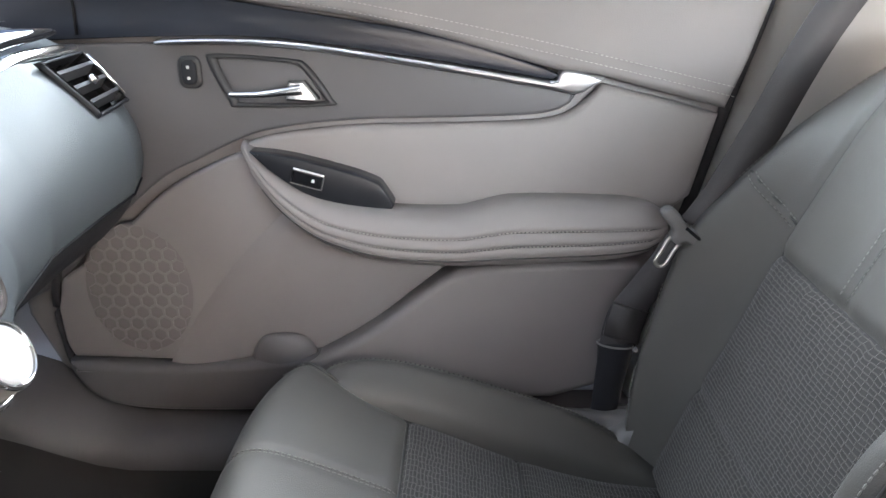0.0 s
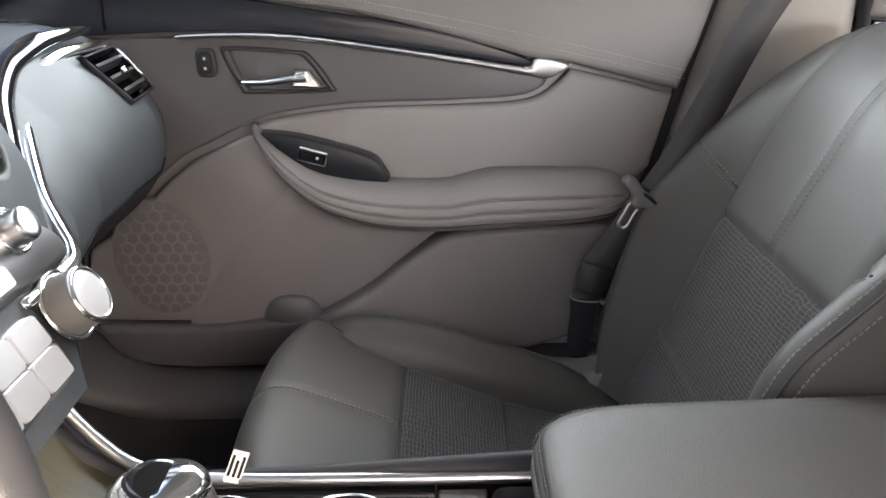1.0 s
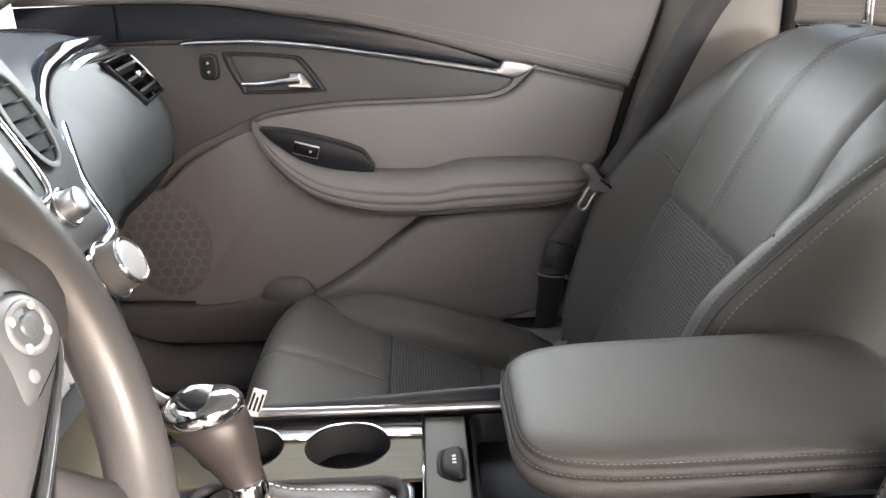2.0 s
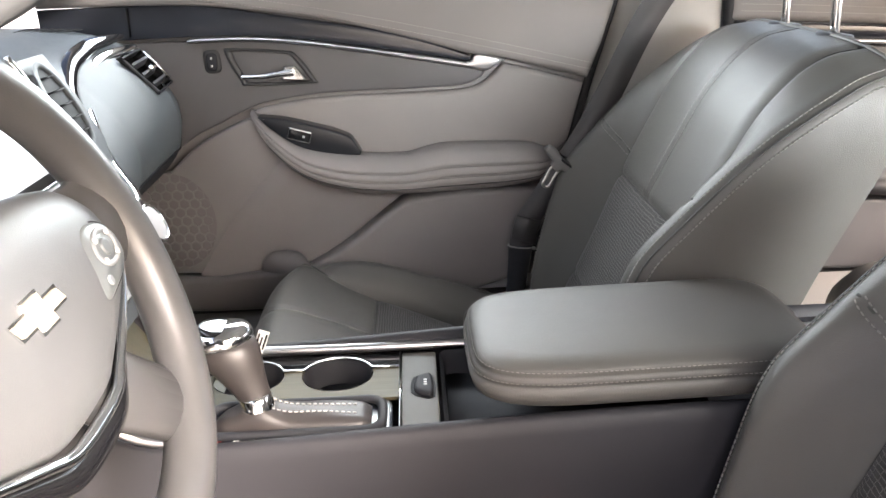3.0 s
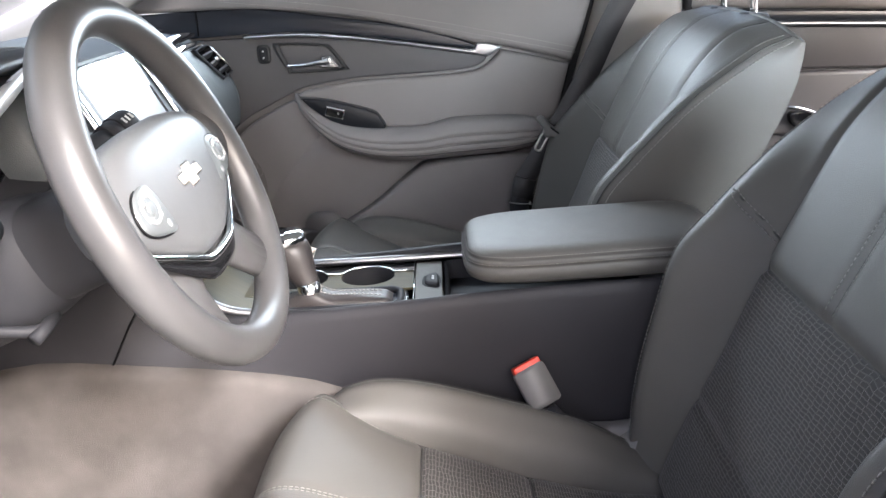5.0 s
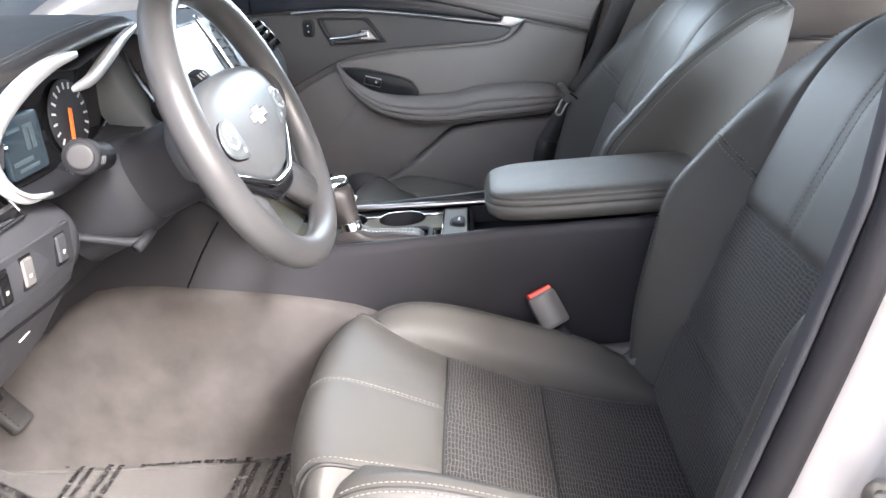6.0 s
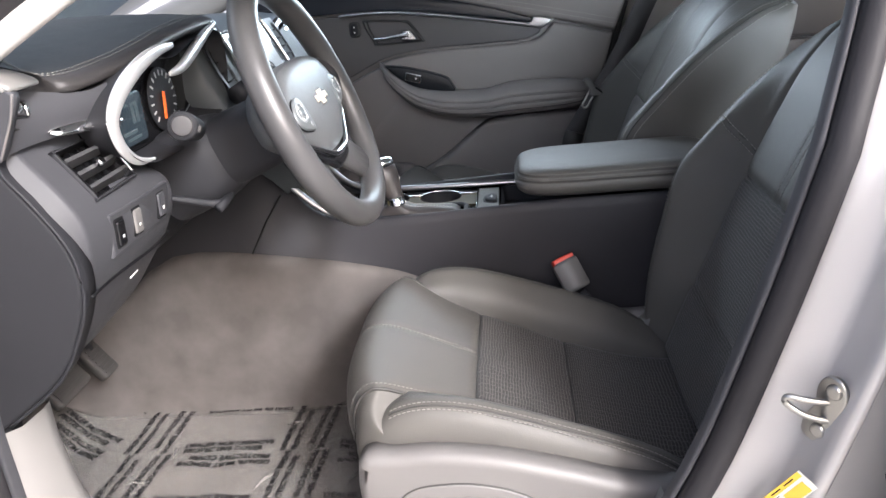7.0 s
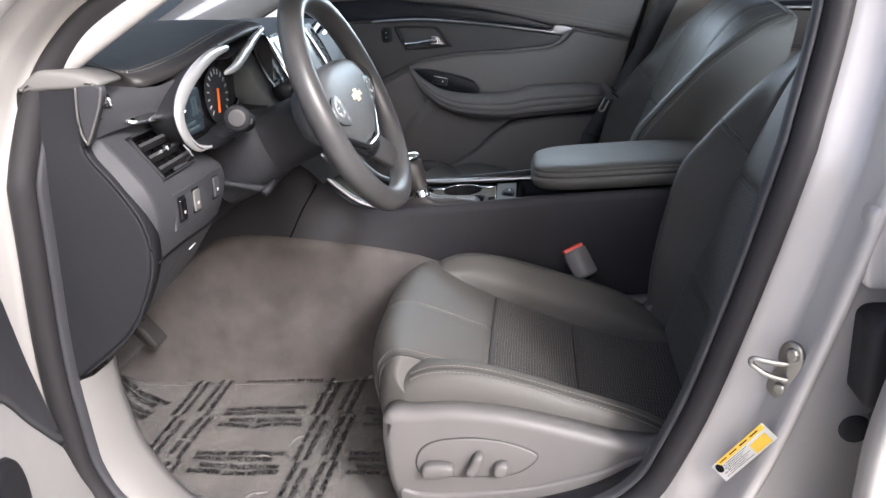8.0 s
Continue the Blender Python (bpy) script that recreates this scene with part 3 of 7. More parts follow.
def build_floor():
    xs = [(-1.15, 0.45), (-1.0, 0.30), (-0.9, 0.13), (-0.82, 0.03), (-0.75, 0.0)] + [(-0.70 + 0.05 * i, 0.0) for i in range(28)] + [(1.0, 0.0), (1.3, 0.0)]
    rings = []
    for x, lift in xs:
        top = spline([(-1.2, 0.62), (-0.66, 0.66), (-0.59, 0.715), (-0.53, 0.738), (-0.41, 0.732), (-0.30, 0.71), (-0.20, 0.683), (-0.13, 0.66), (0.0, 0.60), (0.2, 0.55), (1.3, 0.55)], x)[0]
        yo = side_y(x) + 0.005
        half = curve_pts([(-0.70, 0.44 + lift), (-0.64, 0.42 + lift), (-0.40, 0.418 + lift), (-yo - 0.06, 0.421 + lift), (-yo - 0.032, 0.44 + lift * 0.8), (-yo - 0.018, 0.52 + lift * 0.5), (-yo - 0.008, top - 0.06), (-yo - 0.002, top - 0.012), (-yo + 0.004, top), (-yo + 0.02, top + 0.002)], 5)
        half = [Vector((x, *q)) for q in [(p[0], p[1]) for p in [tuple(v[:2]) for v in half]]]
        rings.append(half + [Vector((p.x, -p.y, p.z)) for p in reversed(half)])
    bm = bmesh.new()
    loft(rings, closed=False, caps=False, bm=bm)
    ob = part("carpet", bm, CARPET)
    md = ob.modifiers.new("thick", "SOLIDIFY")
    md.thickness, md.offset = 0.012, -1
    tagged(ob, "grey-brown short pile carpet, worn and dusty", "carpet", kind="structure")


build_floor()


# ---- centre console ----
def build_console():
    root = thing("centre_console", "dark plastic centre console with gloss veneer top", "console", at=(0.0, 0.0, 0.6))
    top = curve_pts([(0.62, 0.80), (0.36, 0.801), (0.12, 0.795), (-0.05, 0.786), (-0.18, 0.78), (-0.25, 0.782), (-0.30, 0.81), (-0.335, 0.86), (-0.36, 0.90), (-0.40, 0.93), (-0.50, 0.94), (-0.70, 0.93), (-1.0, 0.90)], 5)
    top = [Vector((*q[:2], 0)) for q in top]
    for s in (-1, 1):
        rings = []
        for p in top:
            f = ramp(-0.15, -0.42, p.x) if p.x < -0.15 else 0.0
            yo = side_y(p.x)
            low = 0.50
            rings.append([Vector((p.x, s * 0.092, p.y - 0.012)), Vector((p.x, s * 0.096, p.y - 0.002)), Vector((p.x, s * 0.103, p.y)), Vector((p.x, s * 0.109, p.y - 0.004)),
                          Vector((p.x, s * 0.113, p.y - 0.018)), Vector((p.x, s * (yo - 0.001), p.y - 0.06)), Vector((p.x, s * yo, low))])
        part("console_side", loft(rings, closed=False, caps=False), CONSOLE, root)
        # front part of the side, under the dash
        part("panel_joint", tube([(-0.335, s * (side_y(-0.335) + 0.0003), 0.85), (-0.37, s * (side_y(-0.37) + 0.0003), 0.80), (-0.408, s * (side_y(-0.408) + 0.0003), 0.735), (-0.43, s * (side_y(-0.43) + 0.0003), 0.68)], 0.0018, 6), INK, root)
    # top deck pieces
    part("top_deck", block(-0.30, 0.62, -0.094, 0.094, 0.70, 0.735), PLASTIC, root)
    cups = [(-0.070, 0.043), (-0.176, 0.044)]
    n = 48
    # veneer in front of the cups, gloss black behind them, cut along one line with round openings
    def cut_plate(name, y0, y1, mat, label):
        pts = [(-0.262, y0), (0.004, y0), (0.004, y1), (-0.262, y1)] if y0 < 0 else [(0.004, y0), (0.004, y1), (-0.262, y1), (-0.262, y0)]
        side = 1 if y0 < 0 else -1
        line = []
        for cx, cyy in sorted(cups):
            a0 = math.asin((0.054 - cyy) / 0.036)
            for i in range(25):
                q = math.pi - a0 + (math.pi + 2 * a0) * i / 24 if side > 0 else math.pi - a0 - (math.pi - 2 * a0) * i / 24
                line.append((cx + 0.042 * math.cos(q), cyy + 0.036 * math.sin(q)))
        o = [(-0.262, 0.054)] + line + [(0.004, 0.054)] + ([(0.004, y0), (-0.262, y0)] if side > 0 else [(0.004, y1), (-0.262, y1)])
        return part(name, plate(o, "z", 0.764, 0.768, edge=0.0006, steps=1), mat, root, label, smooth=False)
    cut_plate("veneer_plate", -0.012, 0.054, VENEER, "glossy dark wood-look veneer")
    cut_plate("gloss_plate", 0.054, 0.088, GLOSS, "gloss black plate behind the cup holders")
    for cx, cyy in cups:
        rings = []
        for z, k in ((0.768, 1.0), (0.755, 0.97), (0.70, 0.9), (0.69, 0.85), (0.69, 0.02)):
            rings.append([Vector((cx + 0.041 * k * math.cos(2 * math.pi * i / n), cyy + 0.035 * k * math.sin(2 * math.pi * i / n), z)) for i in range(n)])
        part("cup_holder", loft(rings, caps=False), PLASTIC, root)
    line = [(0.004, 0.054, 0.7695)]
    for cx, cyy in cups:
        a0 = math.asin((0.054 - cyy) / 0.036)
        line += [(cx + 0.042 * math.cos(q), cyy + 0.036 * math.sin(q), 0.7695) for q in (a0 + (math.pi - 2 * a0) * i / 24 for i in range(25))]
    part("cup_trim", tube(line, lambda f: 0.0016, 8), CHROME, root, "thin bright chrome line round the cups")
    for y0 in (0.0865,):
        rail = curve_pts([(0.62, y0, 0.778), (0.09, y0 + 0.004, 0.776), (-0.18, y0 + 0.008, 0.776), (-0.25, y0 + 0.012, 0.786), (-0.29, y0 + 0.02, 0.812), (-0.325, y0 + 0.03, 0.85)], 6)
        part("chrome_rail", tube(rail, 0.006, 10), SATIN, root, "satin silver rail along the console edge")
    part("chrome_rail", tube(curve_pts([(-0.19, -0.098, 0.778), (-0.25, -0.10, 0.788), (-0.29, -0.105, 0.815), (-0.33, -0.115, 0.86)], 6), 0.006, 10), SATIN, root, "satin silver rail along the console edge")
    # sloping front plate below the stack
    part("front_ramp", loft([[Vector((x, y, z)) for y in (-0.1, -0.05, 0, 0.05, 0.1)] for x, z in ((-0.20, 0.764), (-0.255, 0.768), (-0.30, 0.80), (-0.34, 0.86))], closed=False, caps=False), VENEER, root)
    # shifter gate panel, boot well
    part("shift_panel", plate(rounded(-0.235, -0.004, -0.092, -0.010, 0.012), "z", 0.74, 0.7665, edge=0.004), BAND, root)
    part("boot_frame", tube([(x, y, 0.770) for x, y in rounded(-0.202, -0.014, -0.0745, -0.016, 0.018, 6)], 0.0055, 10, True, flat=0.8), PLASTIC, root)
    # brake switch plate and bin
    part("switch_panel", plate(rounded(0.006, 0.048, -0.092, 0.084, 0.003), "z", 0.74, 0.770, edge=0.002), SWITCH_PLATE, root)
    part("seam_strip", block(0.0035, 0.0055, -0.092, 0.088, 0.74, 0.7715), CHROME, root)
    part("switch_recess", plate(flat([(0.017, -0.008), (0.018, 0.018), (0.024, 0.027), (0.043, 0.027), (0.044, -0.019), (0.028, -0.019)], 2, True), "z", 0.766, 0.7706, edge=0.0003), INK, root)
    sw = curve_pts([(0.021, -0.006), (0.022, 0.015), (0.028, 0.023), (0.041, 0.024), (0.042, -0.016), (0.030, -0.015)], 4, True)
    part("brake_switch", plate([(p[0], p[1]) for p in [Vector((*q[:2], 0)) for q in sw]], "z", 0.765, 0.776, edge=0.004), PLASTIC, root)
    for y in (-0.001, 0.004, 0.009):
        part("switch_mark", plate(rounded(0.0315, 0.0355, y - 0.0014, y + 0.0014, 0.001), "z", 0.775, 0.7764, edge=0.0003), WHITE_MARK, root)
    bin_b = bmesh.new()
    rings = []
    for z, k in ((0.772, 0.0), (0.765, 0.004), (0.70, 0.01), (0.695, 0.012)):
        rings.append([Vector((x, y, z)) for x, y in rounded(0.052 + k, 0.34 - k, -0.088 + k, 0.082 - k, 0.012)])
    loft(rings, bm=bin_b, caps=False)
    part("storage_bin", bin_b, PLASTIC, root)
    part("bin_floor", block(0.06, 0.34, -0.08, 0.075, 0.735, 0.742), PLASTIC, root)
    # gate letters
    for i, (ch, col) in enumerate((("P", RED), ("R", WHITE_MARK), ("N", WHITE_MARK), ("D", WHITE_MARK), ("M", WHITE_MARK))):
        letter(ch, 0.0105, (-0.181 + 0.016 * i, -0.0805, 0.7672), (0, 0, 90), col, root)
    return root


def letter(text, size, at, turn, mat, parent, name="lettering"):
    cu = bpy.data.curves.new(name, "FONT")
    cu.body, cu.size, cu.align_x, cu.align_y, cu.extrude = text, size, "CENTER", "CENTER", 0.0002
    tmp = bpy.data.objects.new("tmp_text", cu)
    scene.collection.objects.link(tmp)
    dg = bpy.context.evaluated_depsgraph_get()
    me = bpy.data.meshes.new_from_object(tmp.evaluated_get(dg))
    bpy.data.objects.remove(tmp)
    bm = bmesh.new()
    bm.from_mesh(me)
    bpy.data.meshes.remove(me)
    bmesh.ops.transform(bm, matrix=pose(*at, *turn), verts=bm.verts)
    return part(name, bm, mat, parent, smooth=False)


build_console()


def build_lid():
    root = thing("armrest_lid", "padded grey leather console armrest with double stitched edge", "armrest", at=(0.26, 0, 0.81))
    def outline(k):
        x0, x1, w = 0.082 + k, 0.455 - k, 0.104 - k
        pts = []
        for i in range(64):
            q = 2 * math.pi * i / 64
            c, s = math.cos(q), math.sin(q)
            e = 0.42 if c < 0 else 0.3
            pts.append(((x0 + x1) / 2 + (x1 - x0) / 2 * math.copysign(abs(c) ** e, c), w * math.copysign(abs(s) ** 0.42, s)))
        return pts
    rows = [(0.798, 0.02), (0.800, 0.008), (0.806, 0.001), (0.816, -0.002), (0.824, -0.001), (0.8255, 0.003), (0.827, 0.0), (0.834, 0.002), (0.8355, 0.005), (0.837, 0.003), (0.843, 0.008), (0.8475, 0.018), (0.849, 0.03), (0.850, 0.06), (0.850, 0.095)]
    rings = [[Vector((x, y, z + 0.004 * ramp(0.1, 0.45, x))) for x, y in outline(k)] for z, k in rows]
    part("pad", loft(rings), LEATHER, root)
    st = bmesh.new()
    for z, k in ((0.8305, -0.0012), (0.8405, 0.0038)):
        stitches([Vector((x, y, z + 0.004 * ramp(0.1, 0.45, x))) for x, y in outline(k)], 0.0034, 0.0018, 0.0004, bm=st)
    tagged(part("stitching", st, THREAD, root, "pale grey contrast thread"), kind="stuff")
    part("hinge_block", block(0.40, 0.455, -0.07, 0.07, 0.77, 0.805), PLASTIC, root, bevel=0.006)
    return root


build_lid()


def build_shifter():
    root = thing("gear_shifter", "leather and chrome gear shifter with stitched boot", "gear lever", at=(-0.15, -0.04, 0.768))
    c0, c1, c2 = Vector((-0.148, -0.045, 0.797)), Vector((-0.165, -0.036, 0.83)), Vector((-0.182, -0.027, 0.860))
    prof = [(0.0, 0.015), (0.12, 0.0165), (0.3, 0.0195), (0.55, 0.025), (0.75, 0.029), (0.9, 0.030), (1.0, 0.028)]
    rings = []
    for t, r in prof:
        c = c0.lerp(c1, t * 2) if t < 0.5 else c1.lerp(c2, t * 2 - 1)
        rings.append([c + Vector((1.15 * r * math.cos(q), 0.9 * r * math.sin(q), 0.12 * r * math.cos(q))) for q in (2 * math.pi * i / 28 for i in range(28))])
    part("knob_grip", loft(rings), GRIP, root, "brown-black leather grip")
    cap = []
    for r, h in ((0.029, -0.006), (0.0315, 0.0), (0.031, 0.006), (0.028, 0.011), (0.022, 0.014)):
        cap.append([c2 + Vector((1.15 * r * math.cos(q), 0.9 * r * math.sin(q), h + 0.12 * r * math.cos(q))) for q in (2 * math.pi * i / 28 for i in range(28))])
    part("chrome_cap", loft(cap), CHROME, root, "bright chrome cap")
    part("cap_inlay", disc(c2 + Vector((0, 0, 0.0135)), (0.1, 0, 1), 0.0215, 0.019, 0.002, 28), GLOSS, root)
    part("collar", disc(c0 + Vector((0.003, -0.002, -0.016)), (-0.2, 0.1, 1), 0.0185, 0.0165, 0.02, 24), CHROME, root, "chrome collar")
    rings = []
    for i in range(33):
        x = -0.194 + 0.168 * i / 32
        h = spline([(-0.194, 0.002), (-0.185, 0.010), (-0.168, 0.018), (-0.155, 0.026), (-0.140, 0.028), (-0.125, 0.020), (-0.11, 0.0155), (-0.08, 0.0145), (-0.05, 0.0125), (-0.034, 0.010), (-0.026, 0.003)], x)[0]
        w = spline([(-0.194, 0.012), (-0.18, 0.020), (-0.15, 0.023), (-0.1, 0.0245), (-0.04, 0.0235), (-0.026, 0.018)], x)[0]
        ring = []
        for j in range(17):
            q = math.pi * j / 16
            fold = 0.0012 * math.sin(5 * q + 60 * x) * math.sin(q) * (1 - abs(math.cos(q)))
            ring.append(Vector((x, -0.046 - w * math.copysign(abs(math.cos(q)) ** 0.7, math.cos(q)), 0.7665 + h * math.sin(q) ** 0.75 + fold)))
        rings.append(ring)
    part("boot", loft(rings, closed=False, caps=False), GRIP, root, "gathered black leather boot")
    st = bmesh.new()
    for j in (7, 9):
        stitches([r[j] for r in rings[12:31]], 0.0042, 0.002, 0.0009, bm=st, lift=(0, 0, 0.0006))
    part("stitching", st, BOOT_THREAD, root, "white double stitching")
    return root


build_shifter()

tag = thing("paper_tag", "small white paper key tag with lettering", "tag", at=(-0.17, 0.06, 0.772))
tb = block(-0.007, 0.007, -0.0012, 0.0012, 0, 0.028)
bmesh.ops.transform(tb, matrix=pose(-0.172, 0.088, 0.778, -18, 26, 12), verts=tb.verts)
part("card", tb, PAPER, tag, smooth=False)
for i in range(3):
    tb = block(-0.006 + 0.0045 * i, -0.0035 + 0.0045 * i, -0.0016, -0.0012, 0.005, 0.024 - 0.004 * (i % 2))
    bmesh.ops.transform(tb, matrix=pose(-0.172, 0.088, 0.778, -18, 26, 12), verts=tb.verts)
    part("print_bar", tb, INK, tag, smooth=False)

driver_seat = seat("driver_car_seat", 0.0, 0.0, -0.376, -1, "grey leather driver seat with woven cloth inserts and stitching", "front seats")
passenger_seat = seat("passenger_car_seat", -0.056, 0.008, 0.372, 1, "grey leather passenger seat with woven cloth inserts and stitching", "front seats")


# ---- passenger door trim ----
def build_door(name, label, side, shift):
    """Inner trim of a door; side is the sign of y, shift its place along the car."""
    root = thing(name, label, "car door", at=(shift, side * 0.72, 0.5))
    X = lambda pts: [(x + shift, z) for x, z in pts]
    Y = lambda v: side * v
    # base panel
    base = [(-0.62, 1.13), (-0.62, 0.70), (-0.58, 0.60), (-0.50, 0.56), (-0.3, 0.555), (0.15, 0.56), (0.24, 0.60), (0.285, 0.72), (0.33, 0.87), (0.365, 1.0), (0.40, 1.13), (-0.1, 1.16)]
    part("trim_base", plate(X(base), "y", Y(0.80), Y(0.700), edge=0.01), TRIM, root)
    # upper padded roll
    pad = flat([(-0.62, 1.152), (-0.36, 1.150), (-0.21, 1.133), (-0.10, 1.115), (0.012, 1.087), (0.145, 1.049), (0.19, 1.043), (0.28, 1.02), (0.362, 0.998)], 5) + [(0.385, 1.06), (0.405, 1.13), (0.41, 1.19), (-0.62, 1.20)]
    part("upper_pad", plate(X(pad), "y", Y(0.76), Y(0.675), edge=0.012, steps=5), TRIM_SOFT, root, "soft padded upper trim")
    st = bmesh.new()
    for dz in (0.0, 0.012):
        ln = [Vector((x + shift, Y(0.6732), z + dz)) for x, z in flat([(-0.40, 1.168), (-0.196, 1.139), (-0.043, 1.110), (0.104, 1.078), (0.24, 1.046), (0.37, 1.014)], 8)]
        stitches(ln, bm=st)
    part("stitching", st, DOOR_THREAD, root, "pale grey contrast thread")
    # gloss band under the pad
    band = flat([(-0.62, 1.150), (-0.36, 1.150), (-0.19, 1.126), (-0.01, 1.094), (0.11, 1.058), (0.15, 1.042)], 5) + flat([(0.14, 1.036), (-0.02, 1.064), (-0.21, 1.092), (-0.36, 1.096), (-0.62, 1.090)], 5)
    part("gloss_band", plate(X(band), "y", Y(0.70), Y(0.684), edge=0.002), BAND, root, "dark navy gloss trim band")
    strip = flat([(-0.365, 1.086), (-0.35, 1.093), (-0.21, 1.090), (-0.02, 1.062), (0.125, 1.037), (0.142, 1.034), (0.15, 1.046), (0.162, 1.049), (0.207, 1.039)], 5) + flat([(0.180, 1.021), (0.165, 1.019), (0.13, 1.027), (-0.02, 1.054), (-0.21, 1.0825), (-0.34, 1.087)], 5)
    part("band_joint", tube([(-0.464 + shift, Y(0.6825), 1.10), (-0.462 + shift, Y(0.6825), 1.15)], 0.002, 6), INK, root)
    part("chrome_strip", plate(X(strip), "y", Y(0.70), Y(0.676), edge=0.004, steps=3), SATIN, root, "satin chrome trim strip")
    # dark middle panel round the handle
    mid = flat([(-0.62, 1.089), (-0.36, 1.088), (-0.21, 1.083), (-0.02, 1.055), (0.13, 1.027), (0.175, 1.020)], 5) + flat([(0.165, 1.005), (0.13, 0.992), (0.04, 0.988), (-0.12, 0.986), (-0.23, 0.974), (-0.28, 0.958), (-0.33, 0.935), (-0.39, 0.905), (-0.48, 0.83), (-0.56, 0.75)], 5) + [(-0.62, 0.72)]
    part("middle_panel", plate(X(mid), "y", Y(0.70), Y(0.690), edge=0.005, steps=3), TRIM_DARK, root)
    # soft arm panel
    soft = flat([(0.205, 1.03), (0.17, 0.998), (0.13, 0.985), (0.04, 0.981), (-0.12, 0.979), (-0.23, 0.967), (-0.27, 0.953)], 5) + [(-0.25, 0.90), (-0.1, 0.83), (0.27, 0.83), (0.33, 0.88), (0.357, 0.99), (0.28, 1.012)]
    part("soft_panel", plate(X(soft), "y", Y(0.70), Y(0.683), edge=0.010, steps=4), TRIM_SOFT, root)
    # armrest: a long padded roll that tapers to a curved nose
    rings = []
    for i in range(41):
        f = i / 40
        x = -0.268 + 0.56 * f
        zt = spline([(-0.27, 0.962), (-0.255, 0.957), (-0.23, 0.932), (-0.19, 0.903), (-0.15, 0.886), (-0.08, 0.876), (0.02, 0.873), (0.05, 0.88), (0.09, 0.888), (0.24, 0.884), (0.275, 0.875), (0.295, 0.862)], x)[0]
        zb = spline([(-0.27, 0.950), (-0.26, 0.92), (-0.23, 0.879), (-0.19, 0.845), (-0.15, 0.824), (-0.08, 0.806), (0.0, 0.801), (0.13, 0.804), (0.26, 0.815), (0.295, 0.835)], x)[0]
        yi = spline([(-0.27, 0.675), (-0.25, 0.655), (-0.2, 0.63), (-0.12, 0.612), (0.0, 0.602), (0.2, 0.60), (0.27, 0.612), (0.295, 0.64)], x)[0]
        h = zt - zb
        sec = [(0.70, zt - 0.002), (yi + 0.035, zt), (yi + 0.014, zt - 0.10 * h), (yi + 0.004, zt - 0.26 * h), (yi + 0.002, zt - 0.33 * h), (yi + 0.006, zt - 0.36 * h), (yi + 0.002, zt - 0.39 * h), (yi, zt - 0.50 * h), (yi + 0.001, zt - 0.56 * h),
               (yi + 0.006, zt - 0.59 * h), (yi + 0.003, zt - 0.62 * h), (yi + 0.008, zt - 0.78 * h), (yi + 0.022, zt - 0.94 * h), (yi + 0.045, zb), (0.70, zb + 0.002)]
        rings.append([Vector((x + shift, Y(y), z)) for y, z in sec])
    part("armrest", loft(rings), TRIM_SOFT, root, "padded armrest with double stitched seam")
    st = bmesh.new()
    for k in (5, 9):
        stitches([r[k] + Vector((0, -side * 0.0035, 0.001)) for r in rings[3:-2]], 0.003, 0.002, 0.0006, bm=st)
    part("armrest_stitching", st, DOOR_THREAD, root)
    cr = bmesh.new()
    for k in (5, 9, 11):
        tube([r[k] + Vector((0, -side * 0.0004, 0)) for r in rings[2:-1]], 0.0012, 6, bm=cr)
    part("armrest_crease", cr, SEAM, root)
    # switch panel in the armrest nose
    sp = flat([(-0.252, 0.953), (-0.20, 0.946), (-0.12, 0.924), (-0.086, 0.910)], 5) + [(-0.082, 0.906), (-0.066, 0.880), (-0.069, 0.874)] + flat([(-0.09, 0.875), (-0.15, 0.884), (-0.19, 0.900), (-0.23, 0.93)], 5)
    part("switch_panel", plate(X(sp), "y", Y(0.69), Y(0.652), edge=0.003), SWITCH_SATIN, root, "satin blue-black window switch panel")
    c = Vector((-0.177 + shift, Y(0.649), 0.918))
    fr = block(-0.022, 0.022, -0.004, 0.004, -0.0115, 0.0115)
    bmesh.ops.transform(fr, matrix=pose(*c, 0, 16, 0), verts=fr.verts)
    part("switch_frame", fr, CHROME, root, bevel=0.003)
    fr = block(-0.0195, 0.0195, -0.004, 0.004, -0.0090, 0.0090)
    bmesh.ops.transform(fr, matrix=pose(c.x, c.y - side * 0.0012, c.z, 0, 16, 0), verts=fr.verts)
    part("window_switch", fr, GLOSS, root, bevel=0.002)
    fr = block(0.006, 0.010, -0.0055, 0.0, -0.002, 0.002)
    bmesh.ops.transform(fr, matrix=pose(c.x, c.y, c.z, 0, 16, 0), verts=fr.verts)
    part("switch_mark", fr, WHITE_MARK, root)
    # handle: recess, bezel, lever
    bez = flat([(-0.296, 1.062), (-0.285, 1.071), (-0.20, 1.064), (-0.178, 1.056), (-0.152, 1.018), (-0.156, 1.008), (-0.262, 1.008), (-0.275, 1.016)], 4, True)
    cx, cz = -0.222, 1.038
    rr = [[Vector((cx + (x - cx) * g + shift, Y(v), cz + (z - cz) * g)) for x, z in bez] for g, v in ((1.10, 0.6915), (1.09, 0.6865), (1.03, 0.683), (0.95, 0.684), (0.88, 0.692), (0.85, 0.6985))]
    part("handle_bezel", loft(rr, caps=False), BEZEL, root)
    rec = [(cx + (x - cx) * 0.88, cz + (z - cz) * 0.88) for x, z in bez]
    part("handle_recess", plate(X(rec), "y", Y(0.6995), Y(0.6885), edge=0.001), TRIM_DARK, root, "dark handle recess")
    lever = curve_pts([(-0.275, 0.672, 1.024), (-0.24, 0.668, 1.024), (-0.20, 0.666, 1.028), (-0.18, 0.667, 1.030)], 6)
